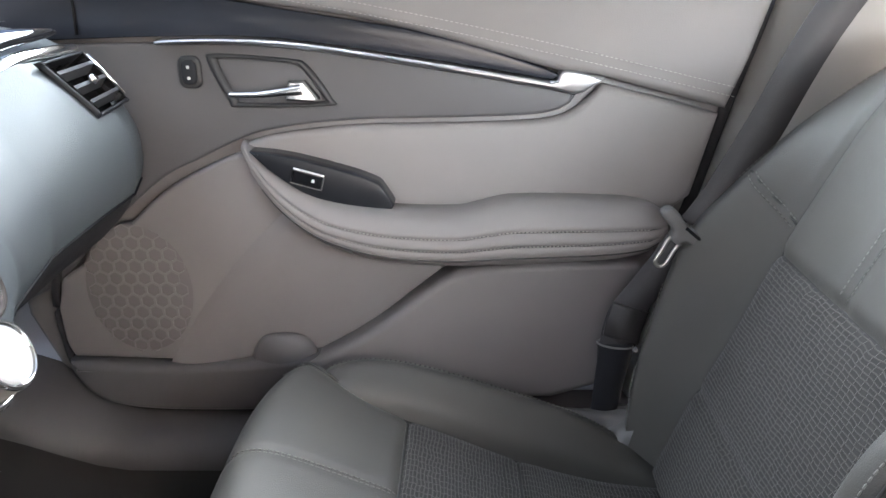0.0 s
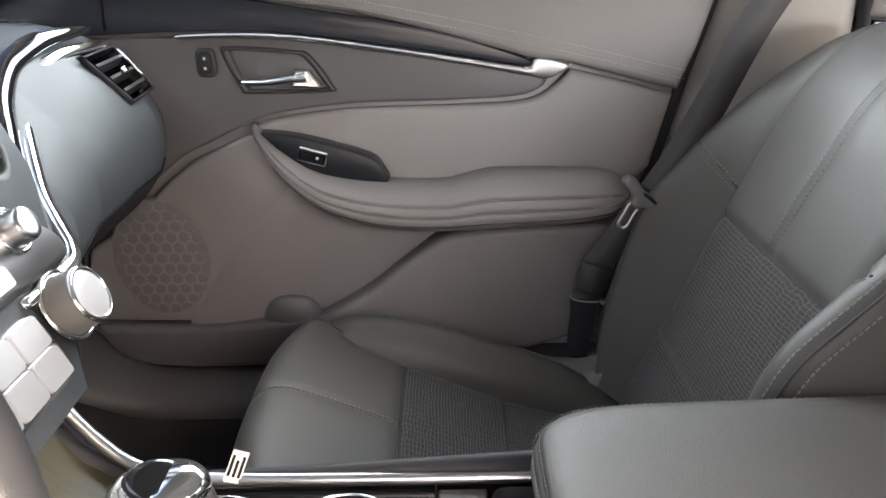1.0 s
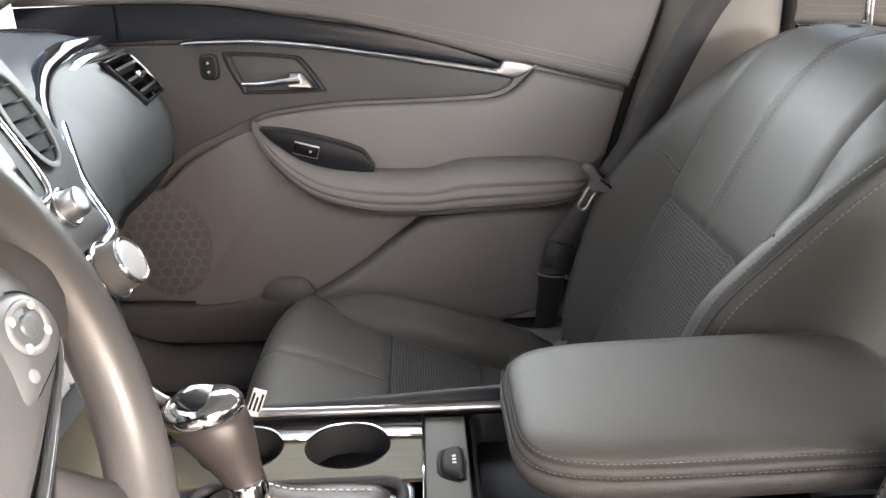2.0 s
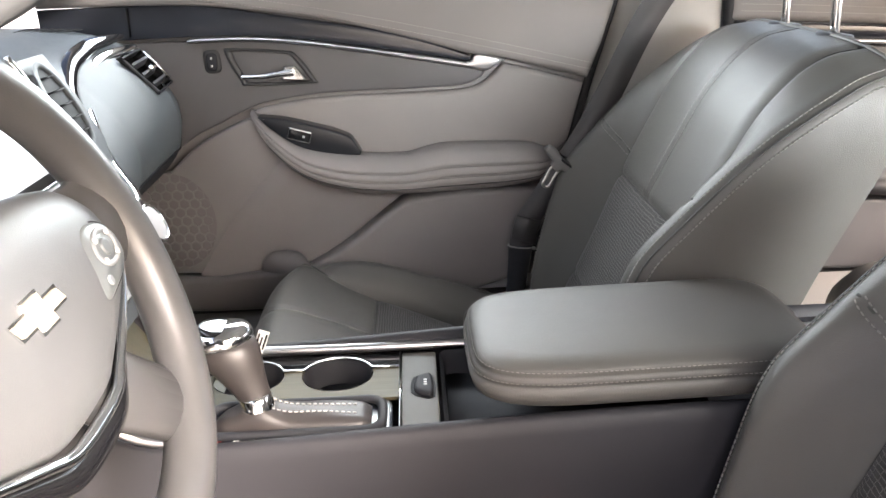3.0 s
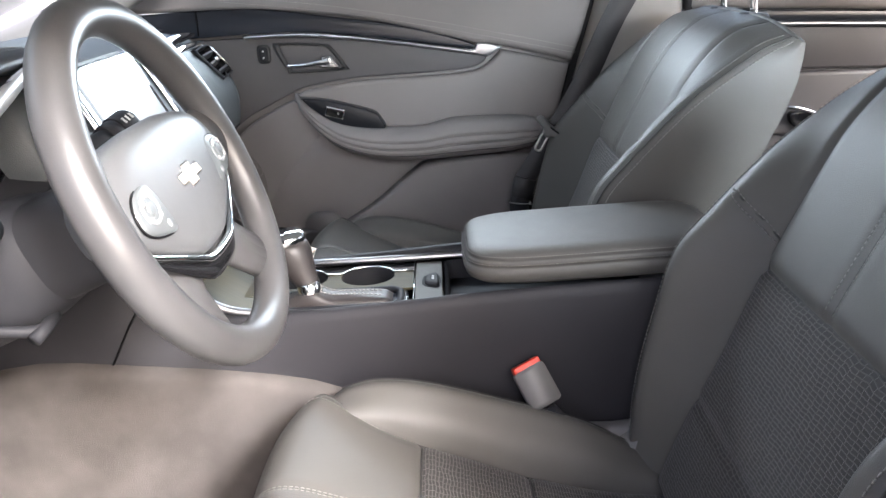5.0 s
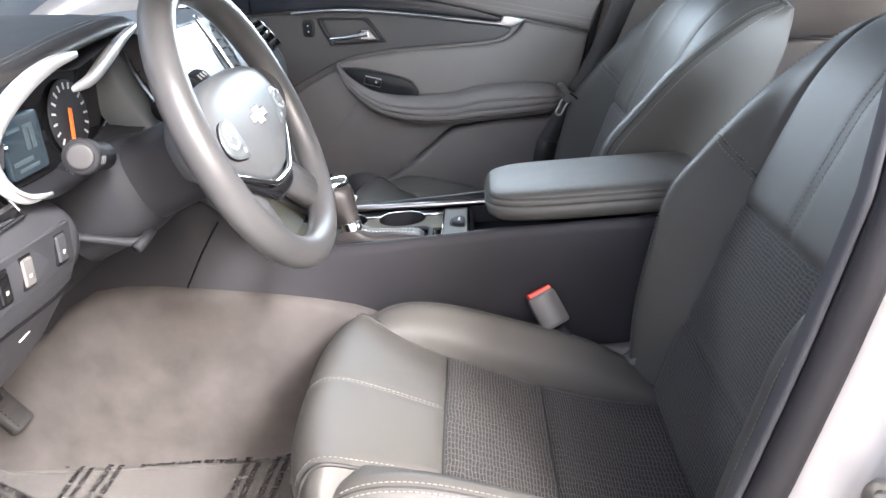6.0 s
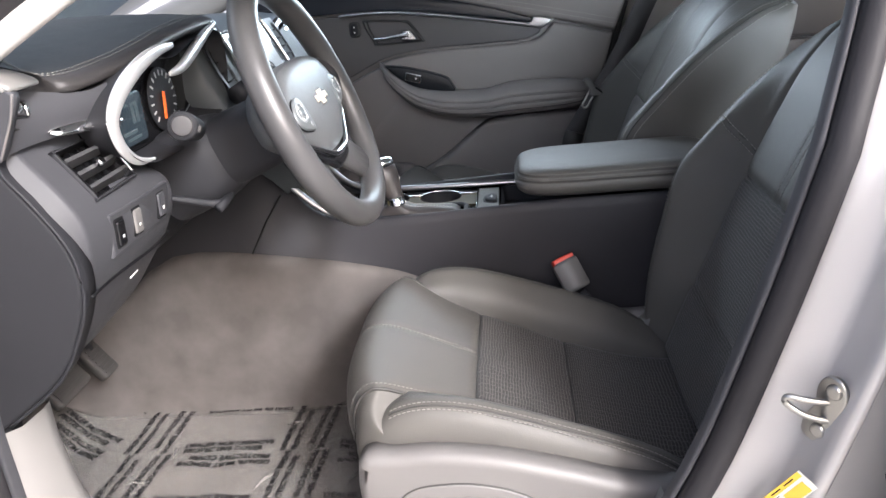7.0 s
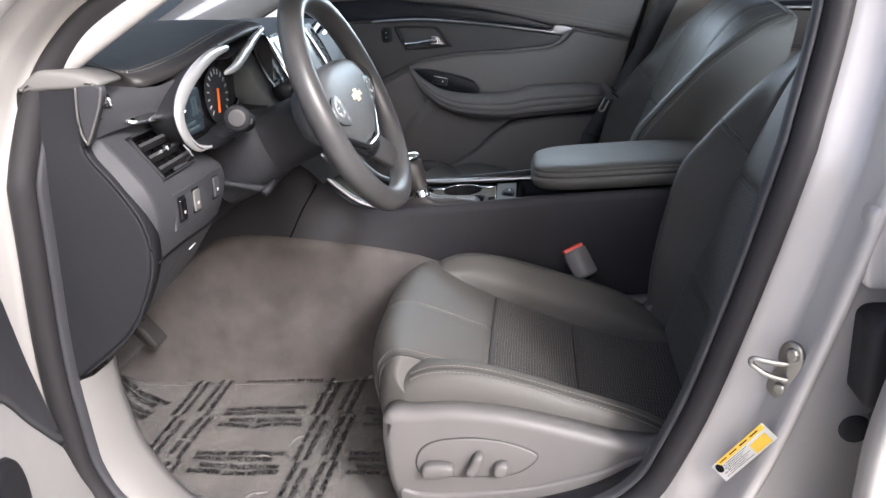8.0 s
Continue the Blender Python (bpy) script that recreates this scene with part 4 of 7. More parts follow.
    part("handle_lever", tube([(p.x + shift, Y(p.y), p.z) for p in lever], lambda f: 0.0052 + 0.004 * f, 12, flat=0.8), CHROME, root, "bright chrome door lever")
    hp = [(-0.197, 1.041), (-0.176, 1.041), (-0.159, 1.017), (-0.163, 1.013), (-0.202, 1.016)]
    part("lever_pivot", plate(X(hp), "y", Y(0.692), Y(0.668), edge=0.003, steps=2), CHROME, root, "bright chrome lever pivot", smooth=False)
    # lock switch
    lk = rounded(-0.342, -0.312, 1.030, 1.072, 0.010)
    part("lock_surround", plate(X(lk), "y", Y(0.70), Y(0.685), edge=0.003), BEZEL, root)
    lk = rounded(-0.337, -0.317, 1.035, 1.067, 0.008)
    part("lock_switch", plate(X(lk), "y", Y(0.69), Y(0.681), edge=0.003), PLASTIC, root)
    for z in (1.044, 1.058):
        part("lock_mark", plate(X(rounded(-0.329, -0.325, z - 0.002, z + 0.002, 0.001)), "y", Y(0.685), Y(0.6805), edge=0.0003), WHITE_MARK, root)
    # lower rear panel with its map pocket line
    low = [(0.30, 0.80)] + flat([(0.27, 0.798), (0.13, 0.796), (0.03, 0.786), (0.0, 0.775), (-0.04, 0.745), (-0.09, 0.705), (-0.14, 0.672), (-0.19, 0.645), (-0.24, 0.62)], 5) + [(-0.2, 0.585), (0.15, 0.585), (0.235, 0.612), (0.28, 0.72)]
    part("lower_panel", plate(X(low), "y", Y(0.70), Y(0.652), edge=0.012, steps=4), TRIM, root)
    # front lower panel with speaker bulge
    fr = flat([(-0.272, 0.945), (-0.31, 0.93), (-0.385, 0.89), (-0.47, 0.815), (-0.545, 0.765)], 5) + flat([(-0.558, 0.72), (-0.557, 0.67), (-0.548, 0.642)], 3) + [(-0.395, 0.637), (-0.330, 0.727), (-0.262, 0.808), (-0.205, 0.868), (-0.24, 0.93)]
    part("front_lower_panel", plate(X(fr), "y", Y(0.70), Y(0.676), edge=0.006, steps=3), TRIM, root)
    # sloping pocket face: falls away from the front panel towards the map pocket
    left, right = curve_pts([(-0.406, 0.6753, 0.634), (-0.343, 0.6753, 0.729), (-0.277, 0.6753, 0.808), (-0.218, 0.6753, 0.866)], 5), curve_pts([(-0.15, 0.697, 0.632), (-0.08, 0.697, 0.70), (0.0, 0.697, 0.78), (0.02, 0.697, 0.82)], 5)
    part("pocket_face", loft([[Vector((p.x + (q.x - p.x) * f + shift, Y(y), p.z + (q.z - p.z) * f)) for f, y in ((0.0, 0.6762), (0.05, 0.672), (0.10, 0.670), (0.16, 0.671), (0.28, 0.677), (0.45, 0.685), (0.7, 0.693), (1.0, 0.6985))] for p, q in zip(left, right)], closed=False, caps=False), TRIM, root)
    # pocket lip and bottle holder
    lip = flat([(-0.553, 0.640), (-0.549, 0.618), (-0.521, 0.580), (-0.463, 0.561), (-0.33, 0.556), (-0.10, 0.562)], 5) + flat([(-0.12, 0.652), (-0.18, 0.648), (-0.28, 0.638), (-0.40, 0.632), (-0.54, 0.638)], 4)
    part("pocket_lip", plate(X(lip), "y", Y(0.72), Y(0.662), edge=0.012, steps=5), TRIM_DARK, root)
    part("edge_seal", tube([Vector((x + shift, Y(0.690), z)) for x, z in flat([(-0.548, 0.80), (-0.564, 0.74), (-0.564, 0.68), (-0.556, 0.622), (-0.526, 0.572), (-0.465, 0.552), (-0.33, 0.548), (0.10, 0.556)], 6)], 0.007, 8), RUBBER, root)
    bh = []
    for i in range(9):
        f = i / 8 * math.pi / 2
        bh.append([Vector((-0.236 + shift + 0.050 * math.cos(f) ** 0.7 * math.cos(q), Y(0.684 - 0.020 * math.cos(f) ** 0.7 * math.sin(q)), 0.630 + 0.048 * math.sin(f))) for q in (math.pi * i / 20 for i in range(21))])
    part("bottle_holder", loft(bh, closed=False, caps=False), TRIM_DARK, root)
    # speaker grille: raised hexagon mesh
    part("speaker_disc", plate([(-0.435 + shift + 0.079 * math.cos(2 * math.pi * i / 40), 0.750 + 0.099 * math.sin(2 * math.pi * i / 40)) for i in range(40)], "y", Y(0.69), Y(0.6755), edge=0.004), SPEAKER, root)
    hx = bmesh.new()
    hr = 0.0115
    for a in range(-9, 10):
        for b in range(-9, 10):
            cx, cz = a * hr * 1.76 + (b % 2) * hr * 0.88, b * hr * 1.53
            if (cx / 0.072) ** 2 + (cz / 0.091) ** 2 < 1:
                ring_o = [(-0.435 + shift + cx + hr * 1.02 * math.cos(radians(60 * i + 30)), 0.750 + cz + hr * 1.02 * math.sin(radians(60 * i + 30))) for i in range(6)]
                ring_i = [(-0.435 + shift + cx + hr * 0.86 * math.cos(radians(60 * i + 30)), 0.750 + cz + hr * 0.86 * math.sin(radians(60 * i + 30))) for i in range(6)]
                o = [hx.verts.new((x, Y(0.6735), z)) for x, z in ring_o]
                n = [hx.verts.new((x, Y(0.6735), z)) for x, z in ring_i]
                d = [hx.verts.new((x, Y(0.6757), z)) for x, z in ring_i]
                for i in range(6):
                    j = (i + 1) % 6
                    hx.faces.new((o[i], o[j], n[j], n[i]))
                    hx.faces.new((n[i], n[j], d[j], d[i]))
    part("speaker_grille", hx, TRIM, root, "raised honeycomb speaker grille", smooth=False)
    return root


passenger_door = build_door("passenger_door", "closed passenger door with grey-brown trim and chrome handle", 1, 0.0)


def build_rear_door():
    """The rear door's inner trim, of which the part behind the front seat shows."""
    root = thing("rear_passenger_door", "closed rear passenger door with grey trim and chrome strip", "car door", at=(1.0, 0.72, 0.5))
    # trim below the pad carries the rear cabin's shade in its colour
    part("trim_base", plate([(0.63, 1.10), (0.63, 0.60), (0.70, 0.56), (1.30, 0.56), (1.52, 0.80), (1.55, 1.06)], "y", 0.80, 0.706, edge=0.01), SHADED_REAR_TRIM, root)
    pad = flat([(0.62, 1.092), (0.80, 1.083), (1.0, 1.070), (1.30, 1.048), (1.55, 1.03)], 5) + [(1.56, 1.18), (0.62, 1.18)]
    part("upper_pad", plate(pad, "y", 0.76, 0.680, edge=0.014, steps=5), TRIM_SOFT, root, "soft grey upper trim")
    st = bmesh.new()
    for dz in (0.018, 0.030):
        stitches([Vector((x, 0.678, z + dz)) for x, z in flat([(0.64, 1.091), (0.80, 1.083), (1.0, 1.070), (1.30, 1.048)], 8)], bm=st)
    part("stitching", st, DOOR_THREAD, root, "pale grey contrast thread")
    band = flat([(0.64, 1.088), (0.80, 1.079), (1.0, 1.066), (1.30, 1.045), (1.55, 1.026)], 5) + flat([(1.55, 1.010), (1.30, 1.024), (1.0, 1.042), (0.80, 1.053), (0.64, 1.060)], 5)
    part("gloss_band", plate(band, "y", 0.71, 0.694, edge=0.002), BAND, root, "dark navy gloss trim band")
    part("chrome_strip", tube([Vector((x, 0.690, z)) for x, z in flat([(0.66, 1.056), (0.80, 1.050), (1.0, 1.0385), (1.30, 1.020), (1.55, 1.004)], 5)], 0.0048, 10), SATIN, root, "satin chrome trim strip")
    mid = flat([(0.64, 1.050), (0.80, 1.044), (1.0, 1.032), (1.30, 1.014), (1.55, 0.998)], 5) + flat([(1.55, 0.93), (1.20, 0.935), (1.0, 0.940), (0.80, 0.945), (0.64, 0.93)], 5)
    part("middle_panel", plate(mid, "y", 0.71, 0.697, edge=0.005, steps=3), SHADED_REAR_TRIM, root)
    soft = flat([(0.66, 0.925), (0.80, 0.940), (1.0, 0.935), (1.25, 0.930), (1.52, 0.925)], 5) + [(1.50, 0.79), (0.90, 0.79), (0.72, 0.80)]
    part("soft_panel", plate(soft, "y", 0.71, 0.690, edge=0.010, steps=4), SHADED_REAR_TRIM, root)
    rings = []
    for i in range(25):
        x = 0.872 + 0.55 * i / 24
        zt = spline([(0.87, 0.790), (0.89, 0.803), (0.93, 0.808), (1.1, 0.806), (1.42, 0.80)], x)[0]
        zb = spline([(0.87, 0.778), (0.89, 0.760), (0.93, 0.750), (1.1, 0.748), (1.42, 0.75)], x)[0]
        yi = spline([(0.87, 0.675), (0.90, 0.645), (1.0, 0.625), (1.42, 0.62)], x)[0]
        h = zt - zb
        rings.append([Vector((x, y, z)) for y, z in ((0.70, zt), (yi + 0.03, zt), (yi + 0.008, zt - 0.12 * h), (yi, zt - 0.35 * h), (yi + 0.004, zt - 0.42 * h), (yi, zt - 0.5 * h), (yi + 0.004, zt - 0.75 * h), (yi + 0.02, zb + 0.04 * h), (yi + 0.04, zb), (0.70, zb))])
    part("armrest", loft(rings), SHADED_REAR_TRIM, root, "padded armrest with stitched seam")
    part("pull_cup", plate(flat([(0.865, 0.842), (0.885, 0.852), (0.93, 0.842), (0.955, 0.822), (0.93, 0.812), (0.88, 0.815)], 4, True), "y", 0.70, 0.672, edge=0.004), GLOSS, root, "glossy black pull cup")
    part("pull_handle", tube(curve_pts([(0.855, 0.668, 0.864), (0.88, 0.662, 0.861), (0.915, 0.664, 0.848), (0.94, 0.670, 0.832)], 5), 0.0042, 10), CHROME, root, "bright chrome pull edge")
    part("lower_panel", plate(flat([(0.68, 0.76), (0.88, 0.742), (1.2, 0.738), (1.45, 0.74), (1.40, 0.60), (1.2, 0.585), (0.8, 0.59), (0.70, 0.62)], 4, True), "y", 0.71, 0.668, edge=0.012, steps=4), SHADED_REAR_TRIM, root)


build_rear_door()


# ---- steering wheel ----
def build_wheel():
    c = Vector((-0.200, -0.345, 1.042))
    root = thing("steering_wheel", "dark grey leather steering wheel with chrome trim and spoke buttons", "steering wheel", at=c)
    M = Matrix.Translation(c) @ Matrix(((-0.36, 0, 0.933, 0), (0, -1, 0, 0), (0.933, 0, 0.36, 0), (0, 0, 0, 1)))
    # local x: up along the rim plane; y: the driver's left; z: to the driver
    W = lambda x, y, z: M @ Vector((x, y, z))
    R = 0.172
    part("rim", tube([W(R * math.cos(a), R * math.sin(a), 0) for a in (2 * math.pi * i / 96 for i in range(96))], 0.0195, 18, True), WHEEL_SKIN, root, "smooth dark grey leather rim")
    half = [(0.066, 0.055), (0.056, 0.108), (0.030, 0.142), (0.0, 0.147), (-0.020, 0.138), (-0.045, 0.092), (-0.062, 0.054), (-0.069, 0.034)]
    hub = flat([(0.068, 0.0)] + half + [(-0.071, 0.0)] + [(x, -y) for x, y in reversed(half)], 5, True)
    rings = []
    for h, k in ((-0.055, 0.84), (-0.035, 0.95), (-0.02, 0.99), (-0.009, 1.0), (-0.001, 0.975), (0.004, 0.93), (0.0085, 0.78), (0.011, 0.5), (0.012, 0.1)):
        rings.append([W(x * k, y * k, h) for x, y in hub])
    part("airbag_pad", loft(rings), HUB, root, "satin grey airbag pad")
    for s in (-1, 1):
        # upper side spoke
        part("spoke", tube([W(0.012, s * 0.085, -0.012), W(0.012, s * 0.12, -0.012), W(0.014, s * 0.145, -0.009), W(0.016, s * 0.168, -0.002)], lambda f: 0.047 - 0.012 * math.sin(math.pi * min(1.0, f * 0.8)) + 0.008 * f ** 4, 20, flat=0.36, up=W(0, 0, 1) - W(0, 0, 0)), WHEEL_SKIN, root)
        # lower spoke
        part("spoke", tube([W(-0.045, s * 0.045, -0.026), W(-0.085, s * 0.072, -0.022), W(-0.136, s * 0.102, -0.002)], lambda f: 0.036 - 0.006 * f, 16, flat=0.45, up=W(0, 0, 1) - W(0, 0, 0)), WHEEL_SKIN, root)
        pod = flat([(x, s * y) for x, y in ((0.022, 0.090), (0.024, 0.106), (0.018, 0.124), (0.005, 0.134), (-0.010, 0.133), (-0.020, 0.118), (-0.026, 0.094), (-0.028, 0.080), (-0.022, 0.075), (-0.004, 0.078), (0.012, 0.082))], 5, True)
        rings = [[W(x, y, h + 0.0048) for x, y in [(-0.001 + (a + 0.001) * k, s * 0.104 + (b - s * 0.104) * k) for a, b in pod]] for h, k in ((-0.014, 1.0), (0.002, 1.0), (0.0045, 0.96), (0.006, 0.86), (0.0068, 0.1))]
        pd = part("button_pod", loft(rings), POD, root, "grey satin control pod")
        part("pod_groove", tube([W(x, y, 0.0072) for x, y in pod], 0.0013, 6, True), INK, pd)
        part("button_ring", tube([W(0.003 + 0.0125 * math.cos(a), s * 0.109 + 0.0155 * math.sin(a), 0.0114) for a in (2 * math.pi * i / 28 for i in range(28))], 0.0022, 8, True, flat=0.5, up=W(0, 0, 1) - W(0, 0, 0)), POD_BUTTON, pd)
        part("button", disc(W(0.003, s * 0.109, 0.0108), W(0, 0, 1) - W(0, 0, 0), 0.0068, 0.006, 0.0022, 24), POD, pd)
        for i in range(4):
            a = radians(45 + 90 * i)
            part("button_mark", disc(W(0.003 + 0.0115 * math.cos(a), s * 0.109 + 0.0145 * math.sin(a), 0.0120), W(0, 0, 1) - W(0, 0, 0), 0.0028, 0.0024, 0.0012, 10), WHITE_MARK, pd)
        part("button_mark", disc(W(-0.017, s * 0.091, 0.0106), W(0, 0, 1) - W(0, 0, 0), 0.004, 0.0034, 0.0016, 12), POD_BUTTON, pd)
    # chrome V under the pad
    v = curve_pts([W(0.030, 0.150, -0.012), W(-0.004, 0.152, -0.008), W(-0.023, 0.143, -0.004), W(-0.048, 0.094, 0.0), W(-0.066, 0.055, 0.002), W(-0.074, 0.034, 0.003), W(-0.076, 0.0, 0.003), W(-0.074, -0.034, 0.003), W(-0.066, -0.055, 0.002), W(-0.048, -0.094, 0.0), W(-0.023, -0.143, -0.004), W(-0.004, -0.152, -0.008), W(0.030, -0.150, -0.012)], 8)
    part("chrome_trim", tube(v, lambda f: 0.0014 + 0.0032 * math.sin(math.pi * f) ** 2, 10), CHROME, root, "V-shaped chrome trim")
    vb = curve_pts([W(-0.030, 0.136, -0.010), W(-0.054, 0.094, -0.007), W(-0.074, 0.058, -0.005), W(-0.084, 0.034, -0.004), W(-0.086, 0.0, -0.004), W(-0.084, -0.034, -0.004), W(-0.074, -0.058, -0.005), W(-0.054, -0.094, -0.007), W(-0.030, -0.136, -0.010)], 8)
    part("gloss_trim", tube(vb, lambda f: 0.002 + 0.0095 * math.sin(math.pi * f), 12, flat=0.5, up=W(0, 0, 1) - W(0, 0, 0)), GLOSS, root)
    # plain badge: a cross of two slanted bars
    for name, k, h0, h1, mat, label in (("badge_rim", 0.0, 0.009, 0.0135, CHROME, "chrome badge rim"), ("badge", 0.0022, 0.0125, 0.0150, GOLD, "pale gold badge")):
        bd = bmesh.new()
        out = [(-0.0065 + k, -0.031 + k), (-0.0065 + k, -0.012 + k), (-0.0125 + k, -0.013 + k), (-0.0125 + k, 0.0085 - k), (-0.0065 + k, 0.0095 - k), (-0.0065 + k, 0.027 - k), (0.0065 - k, 0.031 - k), (0.0065 - k, 0.012 - k), (0.0125 - k, 0.013 - k), (0.0125 - k, -0.0085 + k), (0.0065 - k, -0.0095 + k), (0.0065 - k, -0.027 + k)]
        loft([[W(x + 0.004, y, h) for x, y in out] for h in (h0, h1)], bm=bd)
        part(name, bd, mat, root, label, smooth=False)
    for s in (-1, 1):
        part("horn_mark", disc(W(0.020, s * 0.045, 0.0098), W(0, 0, 1) - W(0, 0, 0), 0.003, 0.002, 0.0012, 10), PLASTIC, root)
    # column shroud
    rings = []
    for h, wx, wy in ((-0.05, 0.046, 0.046), (-0.065, 0.050, 0.052), (-0.10, 0.052, 0.056), (-0.17, 0.053, 0.058), (-0.26, 0.050, 0.056)):
        rings.append([W(-0.006 + wx * math.copysign(abs(math.cos(a)) ** 0.7, math.cos(a)), wy * math.copysign(abs(math.sin(a)) ** 0.7, math.sin(a)), h) for a in (2 * math.pi * i / 40 for i in range(40))])
    part("column_shroud", loft(rings), PLASTIC, root)
    # skirt where the shroud enters the dash
    rings = []
    for h, wx, wy in ((-0.145, 0.051, 0.056), (-0.152, 0.057, 0.062), (-0.17, 0.062, 0.068), (-0.20, 0.065, 0.072), (-0.25, 0.066, 0.074)):
        rings.append([W(-0.006 + wx * math.copysign(abs(math.cos(a)) ** 0.7, math.cos(a)), wy * math.copysign(abs(math.sin(a)) ** 0.7, math.sin(a)), h) for a in (2 * math.pi * i / 40 for i in range(40))])
    part("column_skirt", loft(rings, caps=False), PLASTIC, root, "dark column skirt")
    for s in (-1, 1):
        part("paddle", disc(W(-0.01, s * 0.072, -0.06), W(0, s, 0) - W(0, 0, 0), 0.012, 0.010, 0.008, 16), PLASTIC_GREY, root)
    return root


build_wheel()


def stalk(name, base, tip, label):
    root = thing(name, label, "stalk", at=base)
    b, t = Vector(base), Vector(tip)
    d = (t - b).normalized()
    L = (t - b).length
    part("arm", tube([b, b.lerp(t, 0.4), b.lerp(t, 0.62)], lambda f: 0.016 - 0.004 * f, 16), PLASTIC, root)
    part("sleeve", tube([b.lerp(t, 0.55), b.lerp(t, 0.57), b.lerp(t, 0.72), b.lerp(t, 0.74)], lambda f: 0.0165 if 0.1 < f < 0.9 else 0.014, 20), PLASTIC, root)
    part("grip", tube([b.lerp(t, 0.73), b.lerp(t, 0.75), b.lerp(t, 0.96), t], lambda f: 0.0185 if 0.1 < f < 0.9 else 0.0165, 20), PLASTIC, root)
    part("end_cap", disc(t, d, 0.0135, 0.012, 0.002, 20), BEZEL, root)
    u = d.orthogonal().normalized()
    w = d.cross(u)
    for k in range(3):
        a0 = 2.1 * k
        q = b.lerp(t, 0.85)
        n = u * math.cos(a0) + w * math.sin(a0)
        m = d.cross(n)
        for j in range(3):
            c = q + n * 0.0187 + d * (-0.008 + 0.008 * j)
            mk = bmesh.new()
            mk.faces.new([mk.verts.new(c + d * dx + m * dy) for dx, dy in ((-0.002, -0.004), (0.002, -0.004), (0.002, 0.004), (-0.002, 0.004))])
            part("mark", mk, WHITE_MARK, root, smooth=False)
    return root


stalk("turn_signal_stalk", (-0.345, -0.44, 1.035), (-0.318, -0.535, 1.058), "black turn signal stalk with round grip")
stalk("wiper_stalk", (-0.345, -0.25, 1.045), (-0.325, -0.135, 1.066), "black wiper stalk with white markings")


# ---- dash ----
PASSENGER_VENT = [(-0.426, 0.522, 1.082), (-0.430, 0.618, 1.083), (-0.388, 0.622, 1.029), (-0.385, 0.546, 1.026)]
DRIVER_VENT = [(-0.433, -0.620, 1.053), (-0.4215, -0.545, 1.056), (-0.388, -0.546, 1.005), (-0.398, -0.617, 0.999)]


